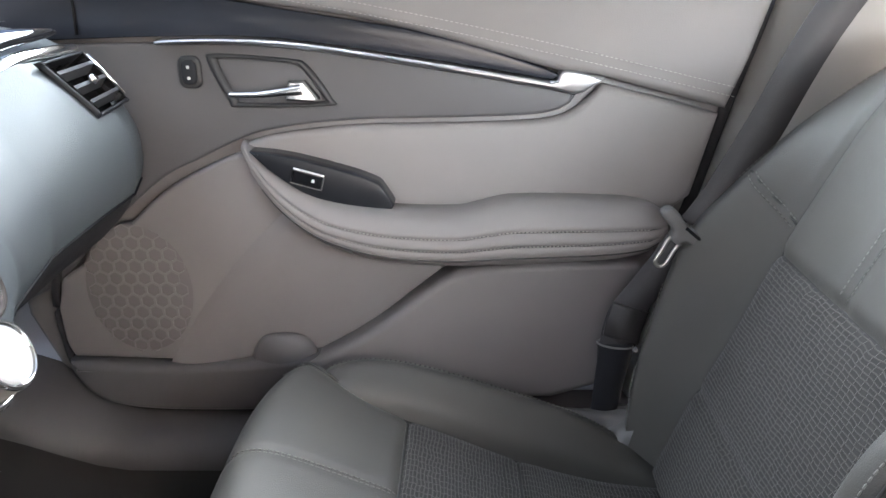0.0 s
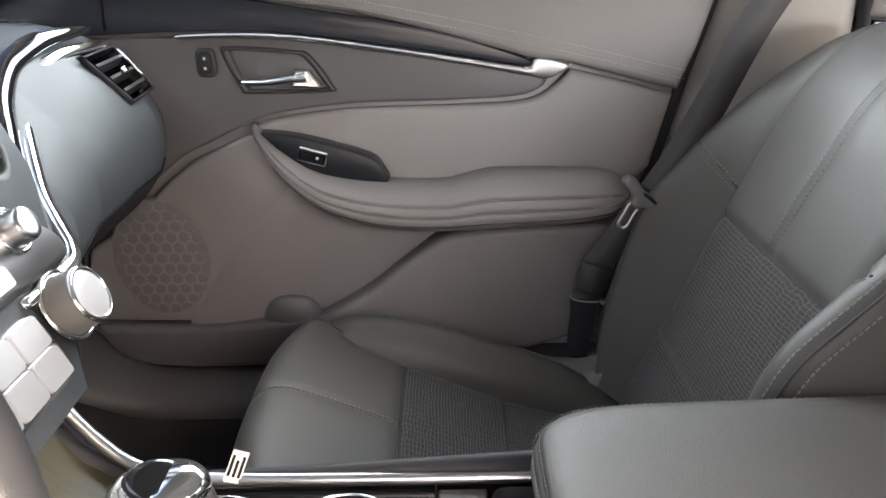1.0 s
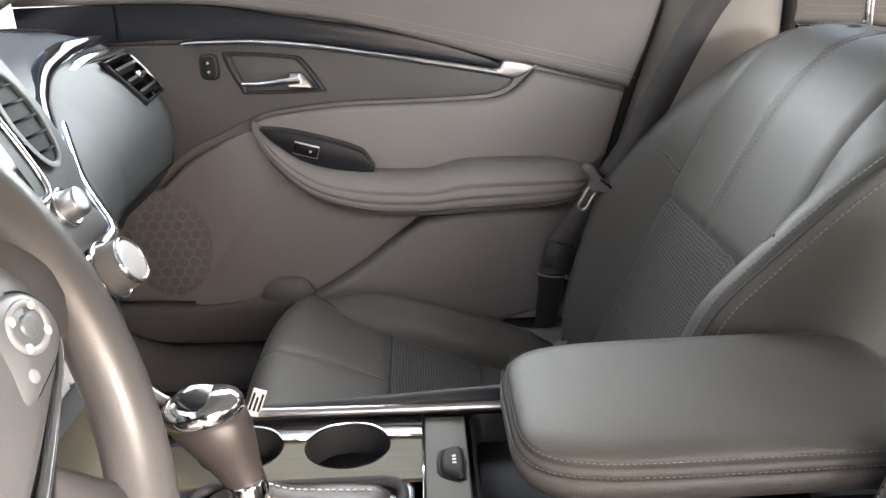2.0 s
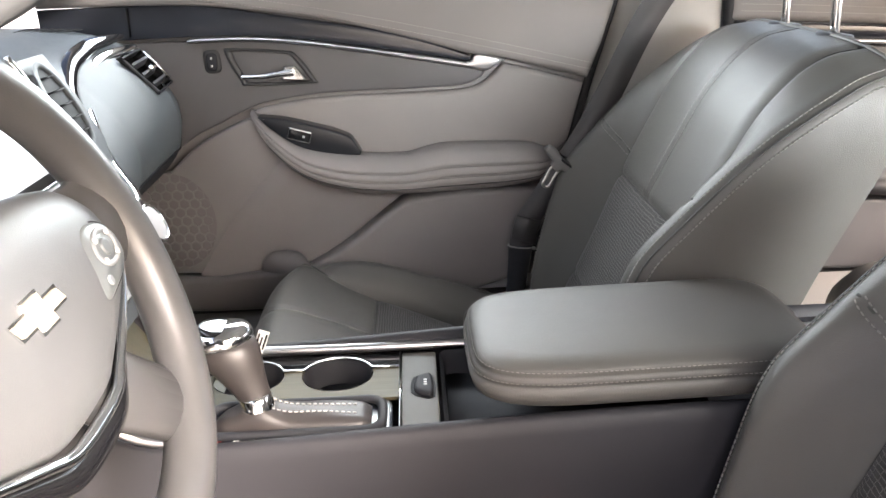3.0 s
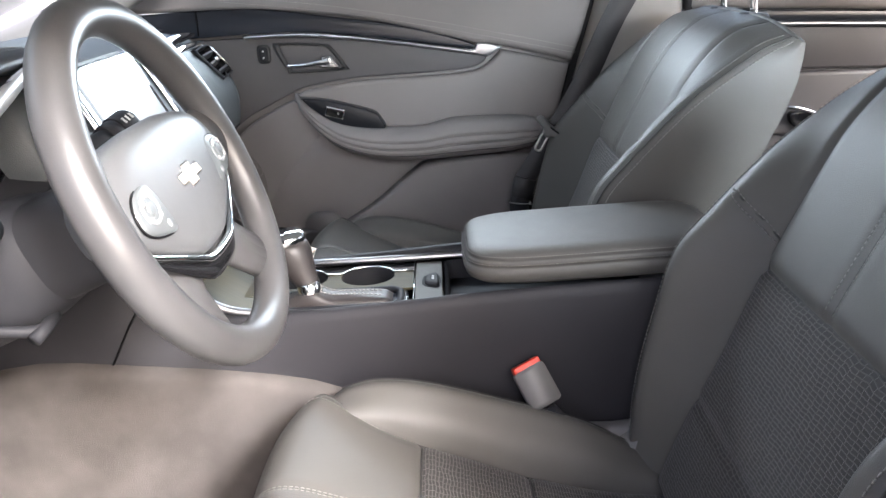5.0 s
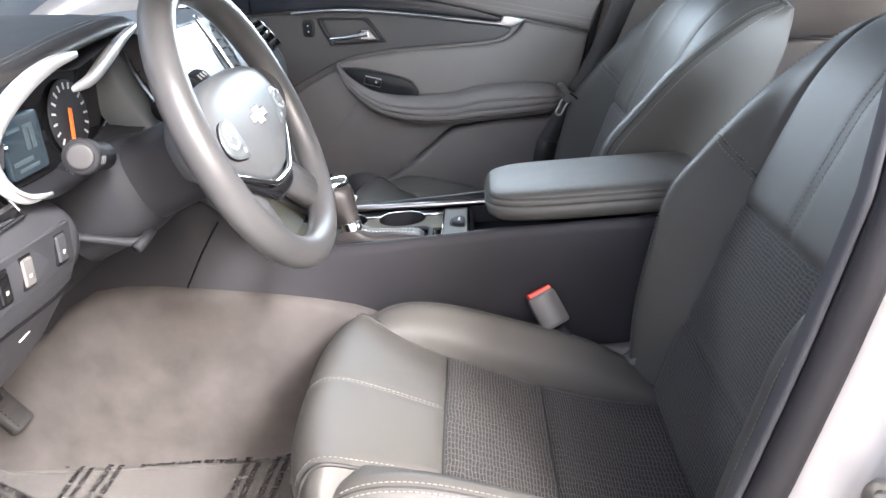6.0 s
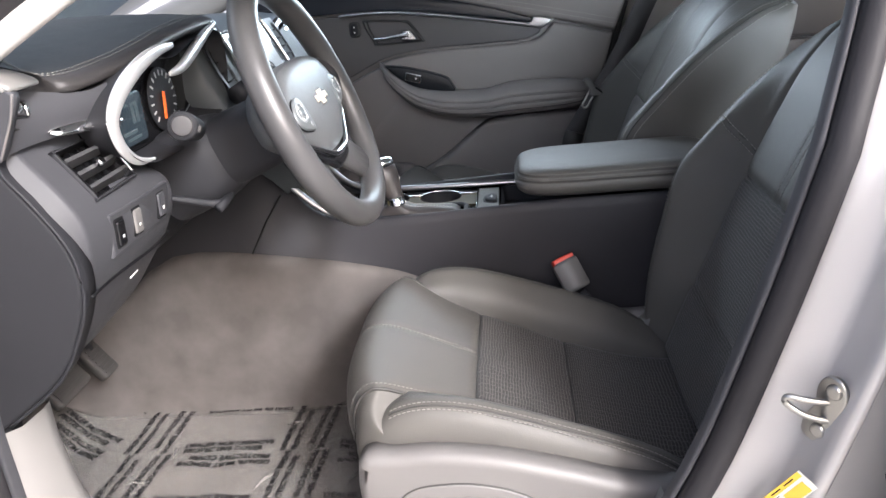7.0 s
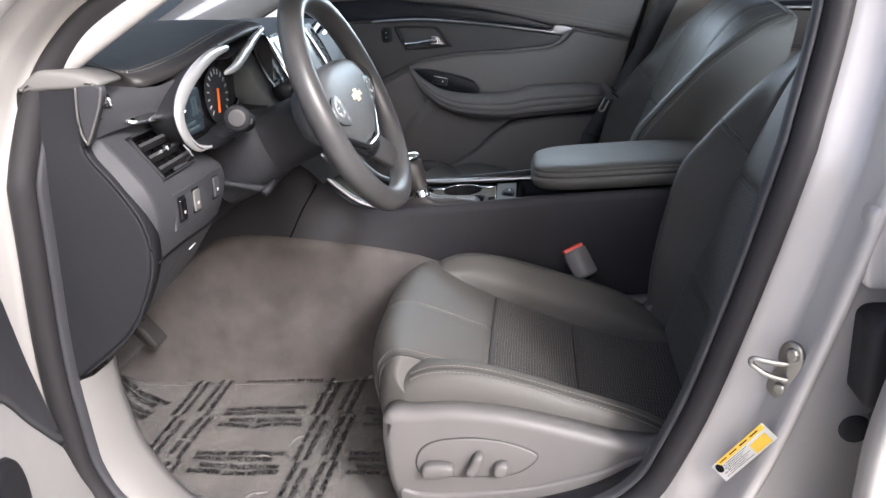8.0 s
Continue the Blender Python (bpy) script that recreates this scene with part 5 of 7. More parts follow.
def build_dash():
    root = thing("dashboard", "dark grey moulded dashboard with chrome sweep trim", "dashboard", at=(-0.6, 0, 0.9))
    # passenger half: profile stations across the car
    st = [
        (0.14, [(-1.12, 1.05), (-0.85, 1.12), (-0.62, 1.125), (-0.48, 1.11), (-0.395, 1.05), (-0.345, 0.98), (-0.318, 0.93), (-0.305, 0.895), (-0.31, 0.865), (-0.34, 0.845), (-0.42, 0.82), (-0.6, 0.80)]),
        (0.23, [(-1.12, 1.05), (-0.85, 1.12), (-0.62, 1.125), (-0.50, 1.105), (-0.43, 1.045), (-0.37, 0.985), (-0.342, 0.945), (-0.335, 0.91), (-0.355, 0.88), (-0.385, 0.85), (-0.44, 0.82), (-0.6, 0.80)]),
        (0.31, [(-1.12, 1.05), (-0.85, 1.12), (-0.62, 1.125), (-0.51, 1.108), (-0.455, 1.07), (-0.415, 1.02), (-0.385, 0.975), (-0.372, 0.935), (-0.38, 0.895), (-0.41, 0.86), (-0.46, 0.825), (-0.6, 0.80)]),
        (0.40, [(-1.12, 1.05), (-0.85, 1.12), (-0.62, 1.126), (-0.52, 1.113), (-0.47, 1.09), (-0.443, 1.055), (-0.408, 1.015), (-0.385, 0.965), (-0.39, 0.91), (-0.42, 0.865), (-0.47, 0.83), (-0.6, 0.80)]),
        (0.50, [(-1.12, 1.05), (-0.85, 1.12), (-0.62, 1.127), (-0.525, 1.118), (-0.475, 1.104), (-0.440, 1.082), (-0.405, 1.043), (-0.378, 0.985), (-0.382, 0.92), (-0.42, 0.87), (-0.47, 0.835), (-0.6, 0.80)]),
        (0.58, [(-1.12, 1.05), (-0.85, 1.12), (-0.62, 1.127), (-0.525, 1.119), (-0.475, 1.107), (-0.438, 1.085), (-0.402, 1.045), (-0.372, 0.99), (-0.375, 0.925), (-0.415, 0.873), (-0.47, 0.838), (-0.6, 0.80)]),
        (0.635, [(-1.12, 1.05), (-0.85, 1.12), (-0.62, 1.125), (-0.53, 1.114), (-0.48, 1.10), (-0.445, 1.078), (-0.412, 1.04), (-0.385, 0.99), (-0.388, 0.93), (-0.425, 0.88), (-0.48, 0.845), (-0.6, 0.81)]),
        (0.672, [(-1.12, 1.05), (-0.85, 1.11), (-0.62, 1.11), (-0.55, 1.10), (-0.52, 1.085), (-0.49, 1.06), (-0.46, 1.025), (-0.44, 0.98), (-0.445, 0.935), (-0.47, 0.895), (-0.51, 0.86), (-0.6, 0.83)]),
    ]
    rings = []
    for a, b in zip(st, st[1:]):
        for k in range(14):
            f = k / 14
            rings.append([Vector((p[0] + (q[0] - p[0]) * f, a[0] + (b[0] - a[0]) * f, p[1] + (q[1] - p[1]) * f)) for p, q in zip(a[1], b[1])])
    rings.append([Vector((p[0], st[-1][0], p[1])) for p in st[-1][1]])
    rings = [curve_pts(r, 10) for r in rings]
    part("passenger_dash", open_for(loft([r[:82] for r in rings], closed=False, caps=False), PASSENGER_VENT), DASH, root)
    # faces that turn under get black, their shade put into the colour
    part("dash_underside", loft([r[81:] for r in rings], closed=False, caps=False), PLASTIC, root, "lower dash, darkened for the shade under its crease")
    part("glove_box_joint", tube([r[81] + Vector((0.001, 0, 0)) for r in rings[14:-14]], 0.0018, 6), INK, root)
    part("end_cap", loft([[Vector((x, 0.671, z)) for x, z in [(p[0], p[1]) for p in st[-1][1]]], [Vector((-0.8, 0.69, 0.95)) for _ in st[-1][1]]], closed=True, caps=False), DASH, root)
    # sweep trim: gloss band with a chrome lip, from the outer vent across and down beside the stack
    sweep = [(-0.447, 0.612, 1.095), (-0.452, 0.56, 1.095), (-0.462, 0.50, 1.092), (-0.468, 0.44, 1.075), (-0.457, 0.39, 1.05), (-0.430, 0.335, 1.022), (-0.398, 0.280, 0.990), (-0.366, 0.238, 0.968), (-0.342, 0.208, 0.952), (-0.335, 0.178, 0.946), (-0.335, 0.10, 0.946)]
    sw = curve_pts(sweep, 8)
    part("sweep_trim", tube([p + Vector((0.0, -0.012, 0.016)) for p in sw[:-16]], lambda f: 0.002 + 0.013 * math.sin(math.pi * f) ** 0.7, 12, flat=0.6, up=(0.8, 0, 0.6)), GLOSS, root, "gloss black sweep trim")
    part("chrome_lip", tube([p + Vector((0.012, 0.004, -0.004)) for p in sw], lambda f: 0.004 + 0.006 * math.sin(math.pi * f) ** 0.5, 14, flat=0.6, up=(0.8, 0, 0.6)), CHROME, root, "satin chrome lip")
    return root


def open_for(bm, corners):
    """Cuts the way into a vent out of a skin: corners top-left, top-right, bottom-right, bottom-left."""
    a, b, c, d = (Vector(p) for p in corners)
    mid = (a + b + c + d) / 4
    a, b, c, d = (mid + (p - mid) * 1.05 for p in (a, b, c, d))
    gone = []
    for f in bm.faces:
        m = f.calc_center_median()
        if (m - (a + b + c + d) / 4).length > 0.08:
            continue
        s = [(q.y - p.y) * (m.z - p.z) - (q.z - p.z) * (m.y - p.y) for p, q in ((a, b), (b, c), (c, d), (d, a))]
        if all(v < 0 for v in s) or all(v > 0 for v in s):
            gone.append(f)
    bmesh.ops.delete(bm, geom=gone, context="FACES")
    return bm


def vent(name, corners, root_label, slats=3):
    """An air vent: corners top-left, top-right, bottom-right, bottom-left; slats across it and a thumb tab."""
    a, b, c, d = (Vector(p) for p in corners)
    root = thing(name, root_label, "air vent", "dash air vents", at=(a + b + c + d) / 4)
    n = (b - a).cross(d - a).normalized()
    if n.x < 0:
        n = -n
    cen = (a + b + c + d) / 4
    fr = bmesh.new()
    rings = []
    for grow, h in ((1.11, -0.004), (1.10, 0.000), (1.05, 0.0015), (1.0, 0.0005), (0.98, -0.012)):
        rings.append([cen + (p - cen) * grow + n * h for p in curve_pts([a.lerp(b, 0.05), b.lerp(a, 0.05), b.lerp(c, 0.08), c.lerp(b, 0.08), c.lerp(d, 0.05), d.lerp(c, 0.05), d.lerp(a, 0.08), a.lerp(d, 0.08)], 3, True)])
    loft(rings, caps=False, bm=fr)
    part("frame", fr, PLASTIC, root)
    bk = bmesh.new()
    vs = [bk.verts.new(p - n * 0.022) for p in (a, b, c, d)] + [bk.verts.new(p + n * 0.002) for p in (a, b, c, d)]
    bk.faces.new(vs[:4])
    for i in range(4):
        bk.faces.new((vs[i], vs[(i + 1) % 4], vs[4 + (i + 1) % 4], vs[4 + i]))
    part("backing", bk, INK, root, smooth=False)
    for i in range(slats):
        f = (i + 0.7) / (slats + 0.4)
        p, q = a.lerp(d, f), b.lerp(c, f)
        up = (a - d).normalized()
        s = bmesh.new()
        vs = [s.verts.new(x + n * h + up * g) for h, g in ((0.003, 0.0022), (0.003, -0.0022), (-0.012, -0.007), (-0.012, -0.003)) for x in (p, q)]
        for k in range(4):
            j = (k + 1) % 4
            s.faces.new((vs[2 * k], vs[2 * k + 1], vs[2 * j + 1], vs[2 * j]))
        s.faces.new(vs[0::2]); s.faces.new(vs[1::2])
        part("slat", s, SLAT, root, smooth=False)
    for i in range(4):
        f = (i + 1) / 5
        s = bmesh.new()
        vs = [s.verts.new(x + n * h) for h in (-0.013, -0.021) for x in (a.lerp(b, f), d.lerp(c, f))]
        s.faces.new((vs[0], vs[1], vs[3], vs[2]))
        part("inner_blade", bmesh.ops.solidify(s, geom=s.faces[:], thickness=0.0015) and s, PLASTIC, root, smooth=False)
    part("thumb_tab", disc(cen + n * 0.005, n, 0.006, 0.005, 0.006, 12), CHROME, root)
    tp = bmesh.new()
    tube([b.lerp(c, 0.06) + n * 0.004, b.lerp(c, 0.94) + n * 0.004], 0.0028, 8, bm=tp)
    part("chrome_edge", tp, CHROME, root)
    return root


dash = build_dash()
grille = thing("dash_speaker_grille", "small black slotted speaker grille on the dash top", "speaker grille", at=(-0.57, 0.60, 1.13))
for k in range(7):
    x = -0.60 + 0.012 * k
    part("slot", tube([(x, 0.545 + 0.004 * k, 1.1265 - 0.0005 * k), (x + 0.004, 0.585, 1.127 - 0.0006 * k), (x + 0.002, 0.635, 1.125 - 0.0008 * k)], lambda f: 0.001 + 0.0025 * math.sin(math.pi * f), 6, flat=0.5), INK, grille)
vent("dash_vent", PASSENGER_VENT, "black slatted air vent with chrome edge")


def build_driver_dash():
    root = thing("driver_dash", "dark grey driver side dash with knee panel", "dashboard", at=(-0.5, -0.5, 0.9))
    # lower face around vent and switches
    st = [
        (-0.686, [(-0.60, 1.12), (-0.49, 1.115), (-0.485, 1.085), (-0.468, 1.05), (-0.43, 0.99), (-0.42, 0.93), (-0.45, 0.86), (-0.51, 0.77), (-0.60, 0.72)]),
        (-0.66, [(-0.60, 1.125), (-0.478, 1.120), (-0.468, 1.09), (-0.451, 1.062), (-0.403, 0.99), (-0.402, 0.93), (-0.435, 0.86), (-0.50, 0.77), (-0.60, 0.72)]),
        (-0.58, [(-0.60, 1.125), (-0.472, 1.118), (-0.455, 1.086), (-0.435, 1.06), (-0.393, 0.99), (-0.391, 0.932), (-0.425, 0.865), (-0.50, 0.78), (-0.62, 0.73)]),
        (-0.552, [(-0.60, 1.125), (-0.468, 1.118), (-0.451, 1.086), (-0.432, 1.06), (-0.390, 0.99), (-0.389, 0.932), (-0.425, 0.865), (-0.50, 0.78), (-0.62, 0.73)]),
        (-0.468, [(-0.60, 1.06), (-0.50, 1.045), (-0.45, 1.02), (-0.415, 1.0), (-0.383, 0.975), (-0.388, 0.93), (-0.425, 0.87), (-0.50, 0.79), (-0.64, 0.74)]),
        (-0.430, [(-0.60, 1.05), (-0.50, 1.02), (-0.45, 1.0), (-0.42, 0.98), (-0.40, 0.95), (-0.41, 0.91), (-0.45, 0.87), (-0.52, 0.80), (-0.64, 0.76)]),
        (-0.415, [(-0.62, 1.02), (-0.54, 1.0), (-0.50, 0.98), (-0.48, 0.96), (-0.47, 0.94), (-0.48, 0.91), (-0.51, 0.88), (-0.56, 0.82), (-0.66, 0.78)]),
    ]
    rings = []
    for a, b in zip(st, st[1:]):
        for k in range(12):
            f = k / 12
            rings.append([Vector((p[0] + (q[0] - p[0]) * f, a[0] + (b[0] - a[0]) * f, p[1] + (q[1] - p[1]) * f)) for p, q in zip(a[1], b[1])])
    rings.append([Vector((p[0], st[-1][0], p[1])) for p in st[-1][1]])
    rings = [curve_pts(r, 10) for r in rings]
    part("lower_face", open_for(loft(rings, closed=False, caps=False), DRIVER_VENT), PLASTIC_GREY, root)
    # under-column panel
    part("column_panel", loft([[Vector((x, y, z)) for x, z in ((-0.70, 0.74), (-0.50, 0.82), (-0.44, 0.90), (-0.46, 0.98), (-0.52, 1.05))] for y in (-0.47, -0.40, -0.30, -0.20, -0.14)], closed=False, caps=False), PLASTIC, root)
    # end panel against the door
    end = flat([(-0.52, 1.136), (-0.440, 1.136), (-0.450, 1.09), (-0.458, 1.055), (-0.43, 1.01), (-0.405, 0.96), (-0.402, 0.91), (-0.42, 0.86), (-0.46, 0.80), (-0.54, 0.74)], 5) + [(-0.62, 0.70), (-0.62, 1.12)]
    part("end_panel", plate(end, "y", -0.66, -0.690, edge=0.006, steps=3), PLASTIC, root, "smooth dark end panel")
    part("end_bead", tube([Vector((x + 0.002, -0.690, z)) for x, z in end[8:46]], 0.0022, 8), PLASTIC, root)
    part("pillar_flap", plate(flat([(-0.446, 1.134), (-0.414, 1.132), (-0.424, 1.105), (-0.447, 1.064), (-0.452, 1.078)], 3, True), "y", -0.684, -0.694, edge=0.003, steps=3), PLASTIC_GREY, root, "grey folded pillar foot")
    for e in ([(-0.446, 1.134), (-0.452, 1.10), (-0.452, 1.078), (-0.447, 1.064)], [(-0.414, 1.132), (-0.424, 1.105), (-0.447, 1.064)]):
        part("flap_edge", tube([Vector((x, -0.695, z)) for x, z in flat(e, 5)], 0.0014, 8), SEAT_PLASTIC, root)
    part("end_cap_top", plate(flat([(-0.524, 1.131), (-0.48, 1.1315), (-0.436, 1.131), (-0.419, 1.133), (-0.418, 1.138), (-0.428, 1.144), (-0.446, 1.150), (-0.47, 1.154), (-0.494, 1.155), (-0.514, 1.142)], 3, True), "y", -0.64, -0.695, edge=0.007, steps=4), LIGHT_TRIM, root, "light grey pillar foot")
    part("ledge_chrome", tube(curve_pts([(-0.430, -0.628, 1.078), (-0.413, -0.575, 1.078), (-0.397, -0.520, 1.070)], 6), lambda f: 0.002 + 0.012 * math.sin(math.pi * f) ** 0.6, 12, flat=0.5, up=(0.6, 0, 0.8)), CHROME, root, "short chrome ledge strip")
    part("knee_joint", tube(curve_pts([(-0.392, -0.69, 0.905), (-0.398, -0.62, 0.902), (-0.392, -0.53, 0.902), (-0.40, -0.465, 0.90)], 6), 0.0018, 6), INK, root)
    part("knee_mark", tube([(-0.398, -0.592, 0.886), (-0.396, -0.575, 0.889)], 0.0010, 6), WHITE_MARK, root)
    # smooth panel between the hood and the vent ledge
    a = curve_pts([(-0.462, -0.676, 1.132), (-0.440, -0.640, 1.127), (-0.420, -0.604, 1.118), (-0.404, -0.575, 1.114), (-0.394, -0.545, 1.118)], 6)
    b = curve_pts([(-0.452, -0.678, 1.066), (-0.439, -0.642, 1.070), (-0.424, -0.600, 1.070), (-0.411, -0.558, 1.066), (-0.398, -0.535, 1.050)], 6)
    part("upper_panel", loft([[p.lerp(q, k / 8) + Vector((0.007 * math.sin(math.pi * k / 8), 0, 0)) for k in range(9)] for p, q in zip(a, b)], closed=False, caps=False), PLASTIC_GREY, root)
    # top skin behind the hood
    part("dash_top", loft([[Vector((x, y, z)) for x, z in ((-1.12, 1.05), (-0.85, 1.115), (-0.62, 1.12), (-0.48, 1.115), (-0.44, 1.09))] for y in (-0.69, -0.5, -0.2, 0.0, 0.17)], closed=False, caps=False), DASH_PAD, root)
    return root


build_driver_dash()


def build_hood():
    root = thing("instrument_hood", "black leather instrument hood with pale stitching", "instrument hood", at=(-0.5, -0.4, 1.1))
    lip = curve_pts([(-0.60, -0.455, 1.160), (-0.52, -0.53, 1.150), (-0.445, -0.598, 1.136), (-0.408, -0.592, 1.130), (-0.395, -0.48, 1.138), (-0.39, -0.36, 1.153), (-0.385, -0.25, 1.162), (-0.39, -0.17, 1.158), (-0.44, -0.12, 1.14)], 6)
    back = curve_pts([(-0.70, -0.42, 1.165), (-0.75, -0.45, 1.163), (-0.80, -0.48, 1.160), (-0.84, -0.5, 1.157), (-0.86, -0.42, 1.16), (-0.86, -0.33, 1.165), (-0.86, -0.25, 1.165), (-0.86, -0.17, 1.16), (-0.86, -0.12, 1.14)], 6)
    rings = []
    for p, q in zip(lip, back):
        d = (q - p)
        u = d.normalized()
        row = [p + u * 0.06 + Vector((0, 0, -0.020)), p + u * 0.008 + Vector((0, 0, -0.016)), p - u * 0.002 + Vector((0, 0, -0.011)), p - u * 0.001 + Vector((0, 0, -0.003)), p + u * 0.007 + Vector((0, 0, 0.002)), p + u * 0.014 + Vector((0, 0, 0.0045)), p + u * 0.022 + Vector((0, 0, 0.006))]
        row += [p.lerp(q, f) + Vector((0, 0, 0.006 + 0.012 * math.sin(math.pi * f))) for f in (0.15, 0.25, 0.4, 0.6, 0.8, 1.0)]
        rings.append(row)
    part("pad", loft(rings, closed=False, caps=False), DASH_PAD, root)
    st = bmesh.new()
    for k in (5, 6):
        stitches([r[k] + Vector((0, 0, 0.001)) for r in rings[1:-6]], bm=st)
    tagged(part("stitching", st, THREAD, root, "pale grey contrast thread"), kind="stuff")
    return root


build_hood()


def build_cluster():
    root = thing("instrument_cluster", "gauge cluster with satin silver bezels and orange needle", "instrument cluster", at=(-0.42, -0.42, 1.08))
    # cowl behind the bezels
    rings = []
    for x, k in ((-0.375, 1.0), (-0.40, 0.97), (-0.428, 0.92)):
        o = flat([(-0.588, 1.08), (-0.57, 1.04), (-0.52, 1.012), (-0.44, 1.005), (-0.34, 1.01), (-0.23, 1.03), (-0.19, 1.08), (-0.20, 1.14), (-0.30, 1.14), (-0.39, 1.125), (-0.46, 1.135), (-0.55, 1.115)], 5, True)
        rings.append([Vector((x, -0.40 + (y + 0.40) * k, 1.075 + (z - 1.075) * k)) for y, z in o])
    part("cowl", loft(rings, caps=False), PLASTIC, root)
    bk = bmesh.new()
    bk.faces.new([bk.verts.new(p + Vector((-0.002, 0, 0))) for p in rings[-1]])
    part("face", bk, GLOSS, root, "dark gauge face", smooth=False)
    left = curve_pts([(-0.378, -0.375, 1.140), (-0.378, -0.43, 1.138), (-0.378, -0.49, 1.127), (-0.378, -0.55, 1.105), (-0.378, -0.582, 1.078), (-0.378, -0.575, 1.045), (-0.380, -0.54, 1.020), (-0.382, -0.49, 1.010)], 8)
    part("left_bezel", tube(left, lambda f: 0.002 + 0.0105 * math.sin(math.pi * min(1, 0.04 + f)) ** 0.9, 14, flat=0.4, up=(1, 0, 0)), SILVER, root, "satin silver bezel")
    right = curve_pts([(-0.378, -0.20, 1.153), (-0.378, -0.25, 1.142), (-0.378, -0.31, 1.123), (-0.378, -0.36, 1.108), (-0.380, -0.40, 1.104)], 8)
    part("right_bezel", tube(right, lambda f: 0.003 + 0.007 * math.sin(math.pi * f), 12, flat=0.55, up=(1, 0, 0)), SILVER, root, "satin silver bezel")
    # screen and dial
    part("info_screen", plate(rounded(-0.485, -0.410, 1.022, 1.088, 0.006), "x", -0.429, -0.423, edge=0.001), SCREEN_DIM, root, "dim blue information screen")
    for k, (y0, y1, z0, z1) in enumerate(((-0.478, -0.452, 1.072, 1.076), (-0.478, -0.440, 1.036, 1.041), (-0.470, -0.430, 1.028, 1.032), (-0.446, -0.438, 1.048, 1.072), (-0.434, -0.426, 1.048, 1.072), (-0.446, -0.426, 1.072, 1.076))):
        part("screen_bar", plate(rounded(y0, y1, z0, z1, 0.001), "x", -0.4232, -0.4224, edge=0.0002), SCREEN_BAR, root)
    for y in (-0.338,):
        part("dial", disc((-0.4265, y, 1.062), (1, 0, 0), 0.046, 0.045, 0.002, 36), PLASTIC, root)
        for i in range(15):
            a = radians(-130 + 260 * i / 14)
            c = Vector((-0.4238, y - 0.038 * math.sin(a), 1.062 + 0.038 * math.cos(a)))
            t = block(-0.0005, 0.0005, -0.0012, 0.0012, -0.004, 0.004)
            bmesh.ops.transform(t, matrix=Matrix.Translation(c) @ Matrix.Rotation(a, 4, "X"), verts=t.verts)
            part("dial_tick", t, WHITE_MARK, root, smooth=False)
        nd = block(-0.001, 0.001, -0.0028, 0.0028, -0.003, 0.036)
        bmesh.ops.transform(nd, matrix=Matrix.Translation((-0.421, y - 0.010, 1.038)) @ Matrix.Rotation(radians(-12), 4, "X"), verts=nd.verts)
        part("needle", nd, ORANGE, root, "glowing orange needle", smooth=False)
    return root


SCREEN_BAR = glow("cluster_print", (0.25, 0.36, 0.38), 0.10)
SCREEN_DIM = glow("cluster_screen", (0.07, 0.13, 0.17), 0.10)
SCREEN = glow("centre_screen", (0.55, 0.6, 0.62), 0.25)
build_cluster()

vent("dash_vent", DRIVER_VENT, "black slatted air vent with chrome edge")
vent("defrost_vent", [(-0.449, -0.668, 1.121), (-0.438, -0.648, 1.118), (-0.435, -0.649, 1.101), (-0.446, -0.669, 1.103)], "small black defrost vent", 2)


def build_switches():
    root = thing("switch_panel", "black light switch panel with three controls", "switch panel", at=(-0.38, -0.57, 0.955))
    pn = bmesh.new()
    a, b, c, d = Vector((-0.391, -0.618, 0.975)), Vector((-0.377, -0.482, 0.977)), Vector((-0.384, -0.476, 0.930)), Vector((-0.395, -0.622, 0.922))
    n = (b - a).cross(d - a).normalized()
    n = n if n.x > 0 else -n
    rings = [[p + n * h for p in curve_pts([a.lerp(c, k), b.lerp(d, k), c.lerp(a, k), d.lerp(b, k)], 1, True)] for h, k in ((-0.01, 0.0), (-0.002, 0.0), (0.0, 0.02))]
    part("panel", loft(rings), PLASTIC_GREY, root, bevel=0.003)
    for f, mat in ((0.13, GLOSS), (0.40, SEAT_PLASTIC), (0.82, PLASTIC_GREY)):
        p = a.lerp(b, f).lerp(d.lerp(c, f), 0.5) + n * 0.0005
        t = block(-0.003, 0.0014, -0.0105, 0.0105, -0.0185, 0.0185)
        bmesh.ops.transform(t, matrix=Matrix.Translation(p) @ n.to_track_quat("X", "Z").to_matrix().to_4x4(), verts=t.verts)
        part("switch_frame", t, INK, root, bevel=0.003)
        t = block(-0.003, 0.004, -0.0085, 0.0085, -0.0155, 0.0155)
        bmesh.ops.transform(t, matrix=Matrix.Translation(p) @ n.to_track_quat("X", "Z").to_matrix().to_4x4(), verts=t.verts)
        k = part("switch", t, mat, root, bevel=0.003)
        t = block(0.004, 0.0046, -0.002, 0.002, -0.006, -0.002)
        bmesh.ops.transform(t, matrix=Matrix.Translation(p) @ n.to_track_quat("X", "Z").to_matrix().to_4x4(), verts=t.verts)
        part("switch_mark", t, WHITE_MARK, k)
    return root


build_switches()

lever = thing("release_lever", "dark plastic column release lever", "lever", at=(-0.35, -0.42, 0.925))
part("arm", tube(curve_pts([(-0.41, -0.445, 0.945), (-0.375, -0.425, 0.930), (-0.352, -0.410, 0.920), (-0.340, -0.402, 0.918)], 5), lambda f: 0.0045 + 0.0025 * f, 10), PLASTIC, lever)
